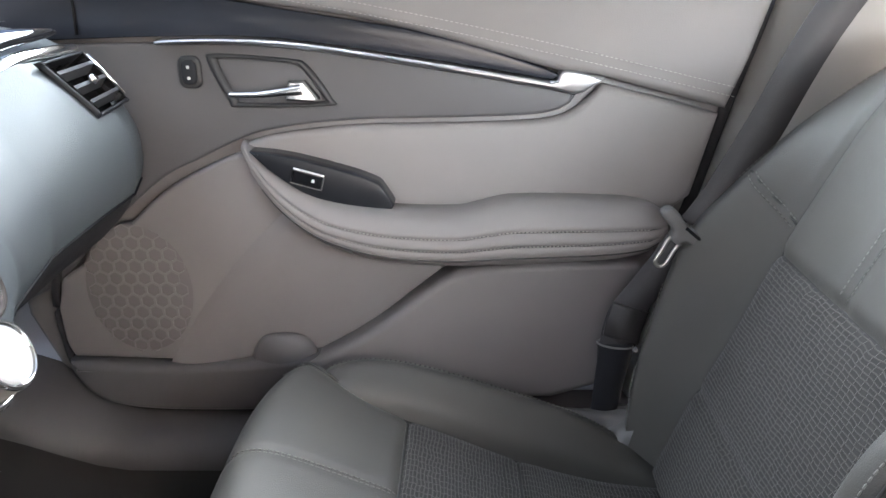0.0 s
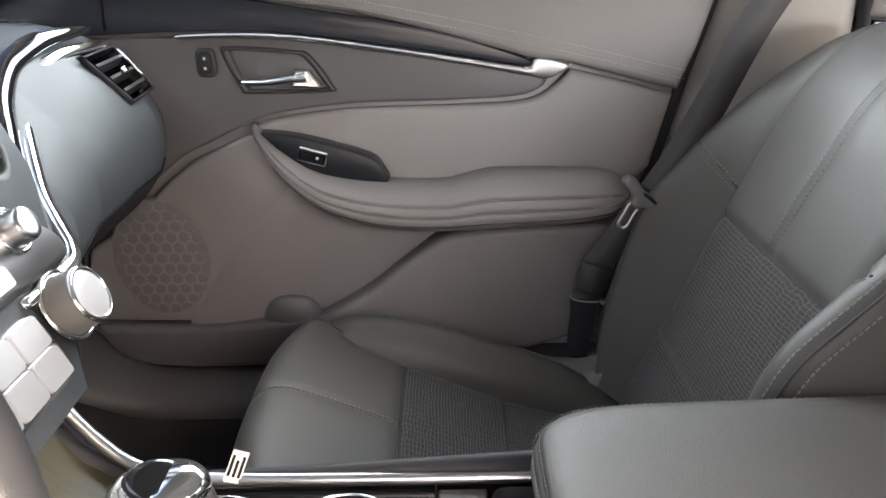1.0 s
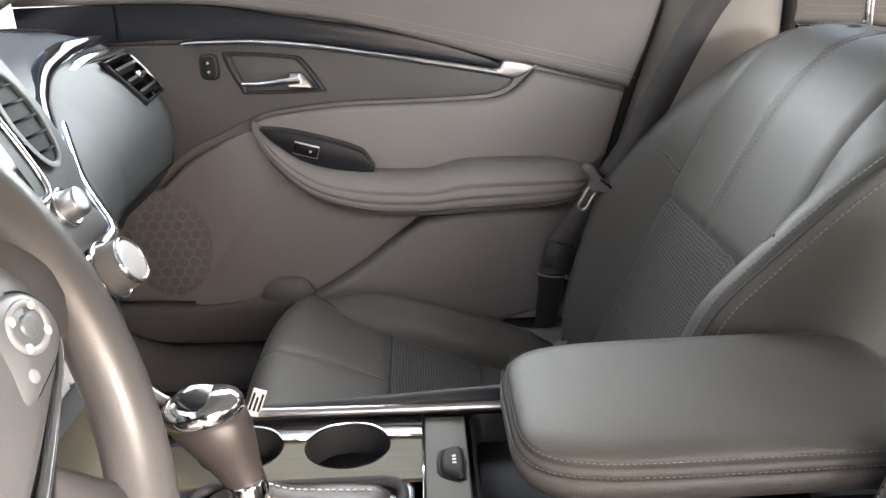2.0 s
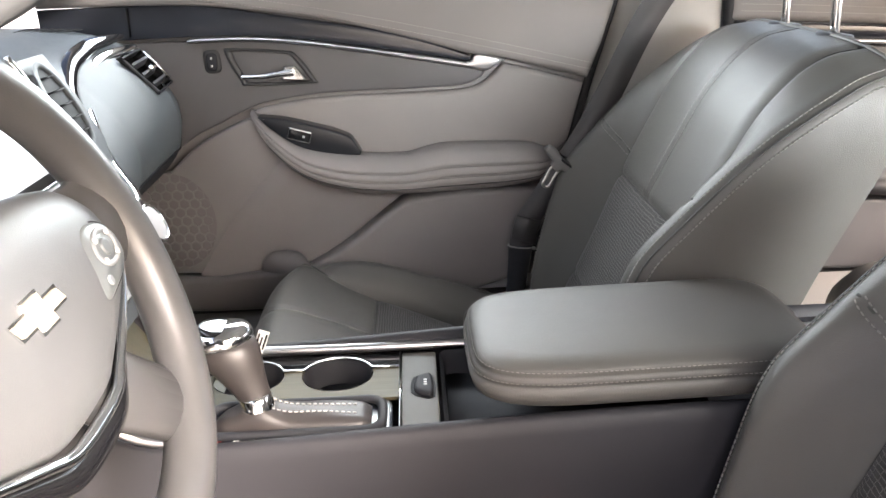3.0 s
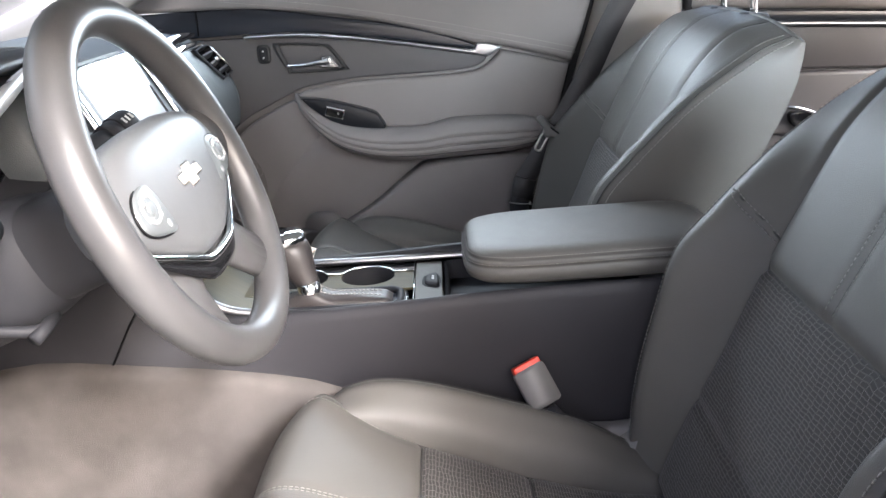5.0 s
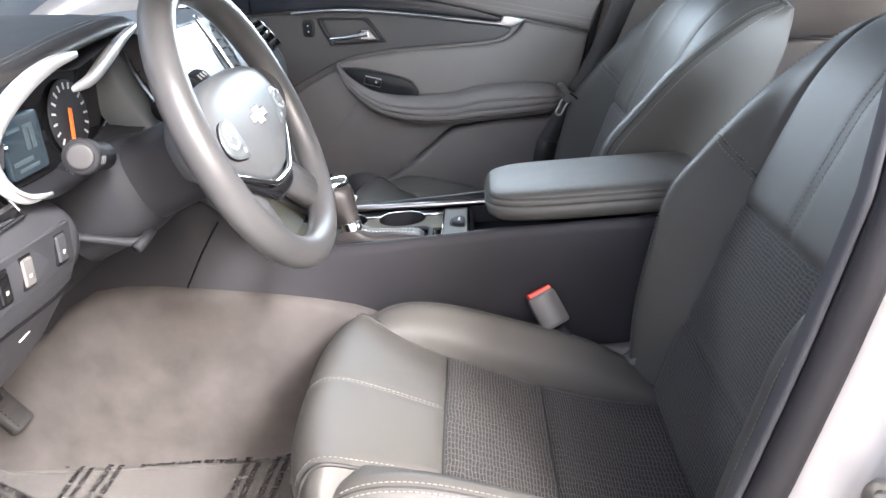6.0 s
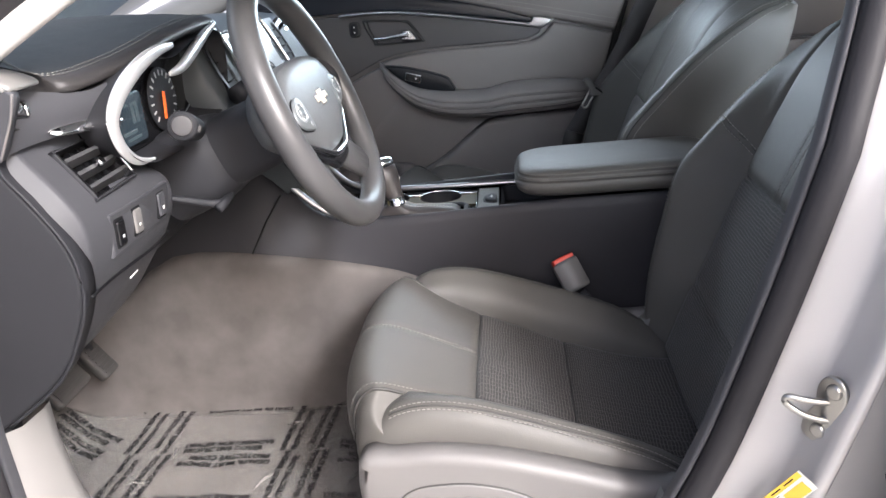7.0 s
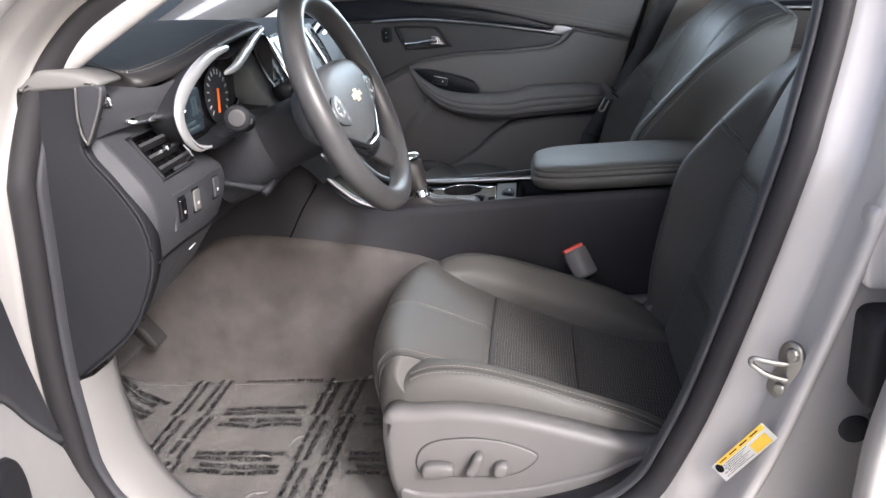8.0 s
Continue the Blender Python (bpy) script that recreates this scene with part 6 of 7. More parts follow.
part("handle", tube([(-0.343, -0.416, 0.913), (-0.338, -0.402, 0.918), (-0.334, -0.384, 0.925)], 0.007, 12), PLASTIC, lever)


# ---- centre stack ----
def build_stack():
    root = thing("centre_stack", "silver-edged centre stack with screen, knobs and buttons", "centre stack", at=(-0.36, 0, 1.0))
    top, foot = Vector((-0.415, 0, 1.130)), Vector((-0.288, 0, 0.862))
    d = (foot - top)
    n = Vector((-d.z, 0, d.x)).normalized()
    S = lambda f, y, h=0.0: top + d * f + Vector((0, y, 0)) + n * h
    rows = [(0.0, 0.235), (0.2, 0.248), (0.4, 0.245), (0.55, 0.215), (0.66, 0.196), (0.72, 0.178), (0.80, 0.165), (0.88, 0.14), (1.0, 0.115)]
    rings = []
    for f, w in rows:
        rings.append([S(f, -w, -0.05), S(f, -w, -0.01), S(f, -w * 0.97, -0.002), S(f, -w * 0.5, 0.002), S(f, 0, 0.003), S(f, w * 0.5, 0.002), S(f, w * 0.97, -0.002), S(f, w, -0.01), S(f, w, -0.05)])
    part("face", loft(rings, closed=False, caps=False), DASH, root)
    def pad(name, f0, f1, y0, y1, h, mat, label="", r=0.006, parent=None):
        o = rounded(y0, y1, f0 * d.length, f1 * d.length, r)
        rg = [[S(q / d.length, y, hh) for y, q in [((y0 + y1) / 2 + (yy - (y0 + y1) / 2) * k, (f0 + f1) / 2 * d.length + (qq - (f0 + f1) / 2 * d.length) * k) for yy, qq in o]] for hh, k in ((-0.004, 1), (h - 0.002, 1), (h, 0.97))]
        return part(name, loft(rg), mat, parent or root, label, smooth=False)
    sc = pad("screen_surround", 0.02, 0.44, -0.115, 0.115, 0.010, GLOSS, "piano black screen surround")
    pad("screen", 0.05, 0.40, -0.098, 0.098, 0.0125, SCREEN, "pale bright touch screen", parent=sc)
    for s in (-1, 1):
        part("side_chrome", tube(curve_pts([S(-0.02, s * 0.122, 0.01), S(0.25, s * 0.130, 0.012), S(0.44, s * 0.128, 0.012), S(0.47, s * 0.105, 0.012)], 6), 0.004, 10), CHROME, root, "bright chrome edge")
        # centre vents beside the screen: a deep oval with slats
        ov = [(0.215 + 0.19 * math.cos(q), s * (0.182 + 0.032 * math.sin(q))) for q in (2 * math.pi * i / 32 for i in range(32))]
        vt = part("stack_vent", loft([[S(f, y, 0.0065) for f, y in ov], [S(0.215 + (f - 0.215) * 0.9, s * 0.182 + (y - s * 0.182) * 0.8, 0.0075) for f, y in ov], [S(0.215 + (f - 0.215) * 0.86, s * 0.182 + (y - s * 0.182) * 0.72, 0.0035) for f, y in ov]], caps=False), DASH, root, "oval centre air vent")
        bk = bmesh.new()
        bk.faces.new([bk.verts.new(S(0.215 + (f - 0.215) * 0.87, s * 0.182 + (y - s * 0.182) * 0.74, 0.004)) for f, y in ov])
        part("vent_opening", bk, INK, vt, smooth=False)
        for k in range(5):
            w = 0.022 * math.sqrt(max(0.05, 1 - ((k - 2) / 2.7) ** 2))
            part("vent_slat", tube([S(0.095 + 0.06 * k, s * 0.182 - w, 0.006), S(0.095 + 0.06 * k, s * 0.182 + w, 0.006)], 0.0025, 8, flat=0.4), INK, vt)
    # silver plate under the screen, drawn out to the sweep trim on both sides
    o = flat([(0.452, -0.11), (0.448, 0.0), (0.452, 0.11), (0.475, 0.150), (0.54, 0.176), (0.60, 0.192), (0.655, 0.193), (0.672, 0.175), (0.675, 0.09), (0.676, 0.0), (0.675, -0.09), (0.672, -0.175), (0.655, -0.193), (0.60, -0.192), (0.54, -0.176), (0.475, -0.150)], 4, True)
    part("control_panel", loft([[S(0.57 + (f - 0.57) * k, y * k, h) for f, y in o] for h, k in ((-0.004, 1.0), (0.006, 1.0), (0.009, 0.985))]), SATIN, root, "satin silver control panel")
    for y in (-0.140, 0.140):
        tk = part("tuning_knob", disc(S(0.525, y, 0.008), n, 0.0165, 0.0145, 0.020, 32), SATIN, root, "small satin knob with chrome foot")
        part("knob_ring", tube([S(0.525, y, 0.010) + 0.019 * (math.cos(a) * Vector((0, 1, 0)) + math.sin(a) * d.normalized()) for a in (2 * math.pi * i / 32 for i in range(32))], 0.0025, 8, True), CHROME, tk)
    for k in range(6):
        for f0 in (0.50, 0.585):
            pad("radio_button", f0, f0 + 0.06, -0.105 + 0.0355 * k, -0.0735 + 0.0355 * k, 0.012, SILVER, "", 0.003)
    for y in (-0.148, 0.148):
        kb = part("temperature_knob", disc(S(0.785, y, 0.0), n, 0.0280, 0.0260, 0.029, 40), BUCKLE_GREY, root, "round climate knob with chrome rings")
        part("knob_ring", tube([S(0.785, y, 0.004) + 0.0310 * (math.cos(a) * Vector((0, 1, 0)) + math.sin(a) * d.normalized()) for a in (2 * math.pi * i / 40 for i in range(40))], 0.003, 8, True), CHROME, kb)
        part("knob_ring", tube([S(0.785, y, 0.029) + 0.0240 * (math.cos(a) * Vector((0, 1, 0)) + math.sin(a) * d.normalized()) for a in (2 * math.pi * i / 40 for i in range(40))], 0.0025, 8, True), CHROME, kb)
        part("knob_face", disc(S(0.785, y, 0.0285), n, 0.0220, 0.0210, 0.002, 32), SILVER, kb)
    cp = pad("climate_panel", 0.72, 0.94, -0.108, 0.108, 0.006, CHROME, "chrome framed climate panel", 0.02)
    for i in range(5):
        for j in range(2):
            pad("climate_button", 0.732 + 0.1 * j, 0.825 + 0.1 * j, -0.100 + 0.0405 * i, -0.0625 + 0.0405 * i, 0.009, SILVER, "", 0.004, cp)
    # lower return under the stack
    part("stack_return", loft([[S(1.0, y, -0.002) for y in (-0.115, 0, 0.115)], [S(1.0, y, -0.002) + Vector((-0.03, 0, -0.015)) for y in (-0.115, 0, 0.115)], [S(1.0, y, 0) + Vector((-0.12, 0, -0.02)) for y in (-0.13, 0, 0.13)]], closed=False, caps=False), DASH, root)
    return root


build_stack()


# ---- belts ----
def strap(pts, width, axis, thick=0.0014, bm=None):
    rings = []
    for p in pts:
        p = Vector(p)
        a = Vector(axis).normalized() * width / 2
        n = Vector((0, thick, 0))
        rings.append([p - a, p + a, p + a + n, p - a + n])
    return loft(rings, bm=bm)


def build_belts():
    root = thing("seat_belt", "dark grey passenger seat belt with metal tongue", "seat belt", "front seat belts", at=(0.3, 0.62, 0.8))
    run = curve_pts([(0.62, 0.665, 1.32), (0.47, 0.640, 1.13), (0.39, 0.622, 0.98), (0.345, 0.612, 0.90), (0.318, 0.606, 0.862)], 6)
    part("shoulder_webbing", strap(run, 0.050, (0.85, 0.05, -0.53)), WEBBING, root)
    low = curve_pts([(0.302, 0.603, 0.846), (0.284, 0.606, 0.813), (0.262, 0.613, 0.775), (0.241, 0.620, 0.738), (0.233, 0.624, 0.705), (0.231, 0.626, 0.68)], 6)
    part("lap_webbing", strap(low, 0.046, (0.9, 0.05, -0.42)), WEBBING, root)
    part("webbing_fold", strap(curve_pts([(0.246, 0.612, 0.748), (0.238, 0.610, 0.722), (0.236, 0.614, 0.70)], 5), 0.050, (0.93, 0.05, -0.3), 0.006), DASH_PAD, root)
    grip = flat([(0.270, 0.884), (0.279, 0.893), (0.291, 0.886), (0.301, 0.872), (0.314, 0.862), (0.330, 0.860), (0.341, 0.868), (0.348, 0.862), (0.345, 0.848), (0.333, 0.838), (0.316, 0.838), (0.302, 0.846), (0.296, 0.842), (0.283, 0.852), (0.285, 0.864)], 3, True)
    part("tongue_grip", plate(grip, "y", 0.606, 0.588, edge=0.006, steps=4), BUCKLE_GREY, root, "moulded grey tongue grip")
    part("grip_slot", tube([(0.300, 0.5875, 0.868), (0.318, 0.5875, 0.853), (0.334, 0.5875, 0.850)], 0.0022, 6), INK, root)
    part("tongue_plate", tube(curve_pts([(0.283, 0.594, 0.853), (0.274, 0.592, 0.838), (0.266, 0.590, 0.824), (0.271, 0.590, 0.817), (0.279, 0.590, 0.820), (0.287, 0.592, 0.834), (0.295, 0.594, 0.848)], 4, True), 0.0028, 8, True, flat=0.6, up=(0, 1, 0)), STEEL, root, "bright steel tongue")
    part("anchor_boot", tube([(0.231, 0.626, 0.688), (0.231, 0.626, 0.684), (0.230, 0.627, 0.66), (0.226, 0.629, 0.62), (0.223, 0.631, 0.585), (0.222, 0.634, 0.55)], lambda f: 0.025 - 0.008 * f, 16, flat=0.5, up=(0, 1, 0)), PLASTIC, root, "dark plastic anchor sleeve")
    part("sleeve_rim", tube([(0.231 + 0.0245 * math.cos(a), 0.626 + 0.0125 * math.sin(a), 0.688 - 0.003 * math.cos(a)) for a in (2 * math.pi * i / 24 for i in range(24))], 0.0014, 6, True), LIGHT_TRIM, root, "thin pale rim ring")
    part("webbing_stop", disc((0.254, 0.606, 0.690), (0.2, -1, 0), 0.004, 0.003, 0.004, 12), BUCKLE_GREY, root)
    for cy, s, nm in ((-0.37, 1, "driver_buckle"), (0.37, -1, "passenger_buckle")):
        r2 = thing(nm, "grey belt buckle with red release button", "belt buckle", "belt buckles", at=(0.17, -s * 0.13, 0.66))
        up = Vector((-0.42, s * 0.42, 0.80)).normalized()
        ac = Vector((0.88, s * 0.30, 0.25))
        ac = (ac - up * ac.dot(up)).normalized()
        th = up.cross(ac)
        M = Matrix(((ac.x, th.x, up.x, 0.172), (ac.y, th.y, up.y, -s * 0.146), (ac.z, th.z, up.z, 0.664), (0, 0, 0, 1)))
        body = plate(rounded(-0.0225, 0.0225, -0.028, 0.030, 0.006), "y", -0.012, 0.012, edge=0.004)
        bmesh.ops.transform(body, matrix=M, verts=body.verts)
        part("housing", body, BUCKLE_GREY, r2)
        b = block(-0.0205, 0.0205, -0.0105, 0.0105, 0.026, 0.038)
        bmesh.ops.transform(b, matrix=M, verts=b.verts)
        part("release_button", b, RED, r2, "bright red release button", bevel=0.003)
        b = bmesh.new()
        tube([M @ Vector((0, 0, -0.034)), M @ Vector((0.003, 0, -0.048)), M @ Vector((0.006, 0, -0.066))], 0.012, 10, bm=b, flat=0.5, up=(0, 1, 0))
        part("stem", b, PLASTIC, r2)


build_belts()


# ---- body shell ----
def opening_y(z):
    return -0.712 + 0.30 * max(0.0, z - 1.02)


LOOP = [(-0.40, 1.229), (-0.2, 1.325), (0.02, 1.39), (0.25, 1.405), (0.40, 1.37), (0.45, 1.28), (0.438, 1.171), (0.398, 1.022), (0.350, 0.845), (0.288, 0.658), (0.223, 0.559), (0.10, 0.50), (-0.10, 0.475), (-0.38, 0.475),
        (-0.51, 0.50), (-0.562, 0.58), (-0.569, 0.685), (-0.565, 0.792), (-0.547, 0.941), (-0.537, 1.02), (-0.524, 1.077), (-0.505, 1.127), (-0.465, 1.182)]


def build_shell():
    root = car
    loop = [(p.x, p.y) for p in curve_pts([Vector((a, b, 0)) for a, b in LOOP], 6, True)]
    k = len(loop)
    cx, cz = -0.08, 0.93
    nrm = []
    for i in range(k):
        a, b = Vector((*loop[i - 1], 0)), Vector((*loop[(i + 1) % k], 0))
        t = (b - a).normalized()
        n = Vector((t.y, -t.x, 0))
        if n.dot(Vector((loop[i][0] - cx, loop[i][1] - cz, 0))) < 0:
            n = -n
        nrm.append(n)
    # how far a point of the loop lies along the centre pillar
    share = [ramp(0.13, 0.30, x) * ramp(0.50, 0.62, z) for x, z in loop]
    def band(name, offs, mat, label="", pillar=None):
        rows = []
        for (o, d), (po, pd) in zip(offs, pillar or [(o - 0.016, d) for o, d in offs]):
            rows.append([Vector((x + n.x * (o + (po - o) * b), opening_y(z) + d + (pd - d) * b, z + n.y * (o + (po - o) * b))) for (x, z), n, b in zip(loop, nrm, share)])
        bm = bmesh.new()
        R = [[bm.verts.new(p) for p in r] for r in rows]
        for a, b in zip(R, R[1:]):
            for j in range(k):
                bm.faces.new((a[j], a[(j + 1) % k], b[(j + 1) % k], b[j]))
        return part(name, bm, mat, root, label)
    # rubber seal, its inner lip, painted flange steps
    band("door_seal", [(-0.012, 0.012), (-0.014, 0.002), (-0.011, -0.007), (-0.004, -0.013), (0.005, -0.016), (0.012, -0.012), (0.015, -0.002), (0.013, 0.008)], RUBBER, "soft dark grey rubber door seal")
    band("seal_lip", [(-0.021, 0.022), (-0.020, 0.010), (-0.016, 0.005), (-0.012, 0.010)], PLASTIC_GREY)
    band("door_frame", [(0.006, 0.0), (0.016, -0.003), (0.0205, -0.008), (0.0225, -0.016), (0.0245, -0.050), (0.0262, -0.058), (0.036, -0.076), (0.0378, -0.084), (0.0365, -0.092), (0.031, -0.100), (0.0298, -0.106), (0.031, -0.114), (0.037, -0.127), (0.050, -0.136), (0.07, -0.138), (0.22, -0.135), (0.225, -0.12)], PAINT, "silver painted door frame",
         [(-0.010, 0.0), (-0.004, -0.006), (0.000, -0.011), (0.006, -0.015), (0.020, -0.021), (0.031, -0.026), (0.038, -0.031), (0.0395, -0.038), (0.0415, -0.074), (0.0425, -0.083), (0.046, -0.0885), (0.052, -0.089), (0.0565, -0.085), (0.060, -0.076), (0.067, -0.071), (0.22, -0.070), (0.225, -0.05)])
    band("inner_trim", [(-0.017, 0.014), (-0.014, 0.05), (-0.005, 0.075), (0.01, 0.09)], PLASTIC, "dark plastic frame trim", [(-0.033, 0.014), (-0.029, 0.022), (-0.018, 0.030), (-0.004, 0.036)])


build_shell()


def build_cabin():
    """Roof, pillars, rear bench and the far side, so that the light is that of a closed car."""
    rf = []
    for x, z, w in ((-0.38, 1.33, 0.55), (-0.2, 1.40, 0.565), (0.1, 1.45, 0.575), (0.5, 1.46, 0.57), (1.0, 1.44, 0.55), (1.45, 1.37, 0.52)):
        rf.append([Vector((x, w * math.sin(a), z - 0.10 * (1 - math.cos(a)) ** 1.0)) for a in (radians(-90 + 180 * i / 20) for i in range(21))])
    ob = part("roof", loft(rf, closed=False, caps=False), HEADLINER, car)
    md = ob.modifiers.new("thick", "SOLIDIFY")
    md.thickness, md.offset = 0.035, 1
    for s in (-1, 1):
        part("pillar_trim", tube(curve_pts([(-0.98, s * 0.66, 1.06), (-0.70, s * 0.645, 1.16), (-0.40, s * 0.60, 1.31), (-0.2, s * 0.575, 1.38)], 6), 0.045, 12, flat=0.55, up=(0, 1, 0)), LIGHT_TRIM, car, "light grey pillar trim")
        part("roof_rail", tube(curve_pts([(-0.3, s * 0.60, 1.345), (0.1, s * 0.61, 1.39), (0.5, s * 0.605, 1.40), (1.0, s * 0.59, 1.38), (1.4, s * 0.56, 1.32)], 5), 0.05, 12, flat=0.6, up=(0, 1, 0)), PAINT, car)
    # centre pillar on the far side, light trim above, belt height
    bp = []
    for z, x0, x1, y in ((0.45, 0.26, 0.60, 0.715), (0.7, 0.30, 0.62, 0.715), (0.9, 0.36, 0.61, 0.712), (1.05, 0.405, 0.615, 0.70), (1.2, 0.44, 0.60, 0.668), (1.40, 0.47, 0.58, 0.60)):
        bp.append([Vector((x0 - 0.01, y + 0.05, z)), Vector((x0, y + 0.006, z)), Vector((x0 + 0.03, y - 0.008, z)), Vector(((x0 + x1) / 2, y - 0.014, z)), Vector((x1 - 0.03, y - 0.008, z)), Vector((x1, y + 0.006, z)), Vector((x1 + 0.01, y + 0.05, z))])
    part("far_pillar_trim", loft(bp, closed=False, caps=False), PILLAR, car, "grey-brown plastic pillar trim")
    part("far_pillar_seal", tube(curve_pts([(0.42, 0.69, 1.22), (0.405, 0.705, 1.12), (0.372, 0.712, 1.0), (0.338, 0.714, 0.87), (0.295, 0.714, 0.73), (0.255, 0.70, 0.60)], 6), 0.010, 10), RUBBER, car, "black rubber pillar seal")
    part("far_pillar_seal", tube(curve_pts([(0.605, 0.67, 1.2), (0.628, 0.70, 1.05), (0.625, 0.712, 0.9), (0.63, 0.714, 0.7)], 6), 0.010, 10), RUBBER, car, "black rubber pillar seal")
    # far outer skin
    out = [(-1.1, 0.30), (2.0, 0.30), (2.0, 1.02), (1.4, 1.12), (-0.62, 1.11), (-1.2, 1.04)]
    part("far_body_side", plate(out, "y", 0.78, 0.88, edge=0.03, steps=3), PAINT, car)
    # windscreen, side glass
    for nm, pts in (("windscreen", [(-1.15, -0.66, 1.05), (-1.15, 0.66, 1.05), (-0.33, 0.55, 1.36), (-0.33, -0.55, 1.36)]),
                    ("window_glass", [(-0.62, 0.74, 1.12), (0.42, 0.74, 1.14), (0.42, 0.62, 1.39), (-0.25, 0.62, 1.36)]),
                    ("window_glass", [(0.62, 0.74, 1.12), (1.4, 0.74, 1.12), (1.3, 0.60, 1.36), (0.60, 0.62, 1.39)])):
        bm = bmesh.new()
        bm.faces.new([bm.verts.new(p) for p in pts])
        ob = part(nm, bm, GLASS, car, smooth=False)
        ob.visible_shadow = False
    # unseen near rear glass, added with a dark tint to dim the sun
    bm = bmesh.new()
    bm.faces.new([bm.verts.new(p) for p in ((0.56, -0.79, 1.10), (1.45, -0.79, 1.09), (1.32, -0.63, 1.36), (0.56, -0.655, 1.40))])
    part("rear_window_glass", bm, TINT, car, "unseen rear door glass, tinted to cut the sun", smooth=False)
    # firewall and cowl
    part("firewall", block(-1.25, -1.18, -0.8, 0.8, 0.3, 1.04), TRIM_DARK, car)
    part("cowl", block(-1.6, -1.16, -0.75, 0.75, 0.95, 1.045), PLASTIC, car, bevel=0.02)
    # near rear quarter
    part("near_rear_side", plate(flat([(0.44, 0.30), (0.41, 0.60), (0.410, 0.72), (0.418, 0.80), (0.45, 0.95), (0.49, 1.11)], 4) + [(1.4, 1.10), (2.0, 1.02), (2.0, 0.30)], "y", -0.875, -0.905, edge=0.008, steps=3), PAINT, car, "silver rear door skin")
    # unseen filler between skin and glass, added to keep sun off the rear cabin
    part("near_rear_sun_block", plate([(0.60, 0.30), (2.0, 0.30), (2.0, 1.02), (1.4, 1.098), (0.60, 1.104)], "y", -0.74, -0.873, edge=0.01, steps=2), TRIM_DARK, car, "unseen plate inside the rear door, added to block sun")
    part("sill_outer", plate([(-0.62, 0.28), (0.62, 0.28), (0.62, 0.44), (-0.62, 0.44)], "y", -0.62, -0.86, edge=0.03, steps=3), PAINT, car)
    part("front_wing", plate([(-1.9, 0.30), (-0.68, 0.30), (-0.70, 1.08), (-1.2, 1.03), (-1.9, 0.92)], "y", -0.72, -0.90, edge=0.03, steps=3), PAINT, car)


build_cabin()


def build_rear_seat():
    root = thing("rear_bench", "dark grey leather rear bench seat", "car seat", at=(1.2, 0, 0.5))
    def loft_x(sec, ys):
        return loft([[Vector((x, y, z - dz)) for x, z in sec] for y, dz in ys])
    cush = [(q.x, q.y) for q in curve_pts([Vector(p) for p in ((0.92, 0.45, 0), (0.88, 0.55, 0), (0.93, 0.62, 0), (1.1, 0.61, 0), (1.35, 0.57, 0), (1.35, 0.45, 0))], 4, True)]
    back = [(q.x, q.y) for q in curve_pts([Vector(p) for p in ((1.28, 0.55, 0), (1.34, 0.75, 0), (1.42, 1.0, 0), (1.50, 1.10, 0), (1.60, 1.08, 0), (1.55, 0.6, 0))], 4, True)]
    ys = [(-0.66, 0.04), (-0.62, 0.0), (-0.1, 0.0), (0.0, 0.01), (0.1, 0.0), (0.62, 0.0), (0.66, 0.04)]
    part("seat", loft_x(cush, ys), LEATHER, root)
    part("backrest", loft_x(back, ys), LEATHER, root)


build_rear_seat()


DARK_PILE = material("dark_pile", (0.036, 0.034, 0.034), 0.95, grain=1.0, scale=900, spec=0.1)


# ---- driver footwell ----
def build_pedals():
    br = thing("brake_pedal", "dark rubber brake pedal on its arm", "pedal", "pedals", at=(-0.70, -0.35, 0.50))
    def pad(root, c, w, h, tilt):
        b = plate(rounded(-w / 2, w / 2, -h / 2, h / 2, 0.008), "x", -0.008, 0.008, edge=0.004)
        M = pose(*c, 0, tilt, 0)
        bmesh.ops.transform(b, matrix=M, verts=b.verts)
        part("pad", b, PEDAL, root)
        for i in range(7):
            r = block(0.007, 0.0105, -w / 2 + 0.006, w / 2 - 0.006, -h / 2 + 0.008 + i * (h - 0.016) / 7, -h / 2 + 0.012 + i * (h - 0.016) / 7)
            bmesh.ops.transform(r, matrix=M, verts=r.verts)
            part("tread_rib", r, PEDAL, root, smooth=False)
        part("arm", tube([Vector(c) + Vector((-0.01, 0, 0.02)), Vector(c) + Vector((-0.04, 0, 0.14)), Vector(c) + Vector((-0.03, 0, 0.32))], 0.009, 10), PLASTIC, root)
    pad(br, (-0.70, -0.350, 0.600), 0.098, 0.055, -35)
    ac = thing("accelerator_pedal", "dark plastic accelerator pedal", "pedal", "pedals", at=(-0.70, -0.243, 0.50))
    pad(ac, (-0.70, -0.243, 0.585), 0.048, 0.075, -35)


build_pedals()


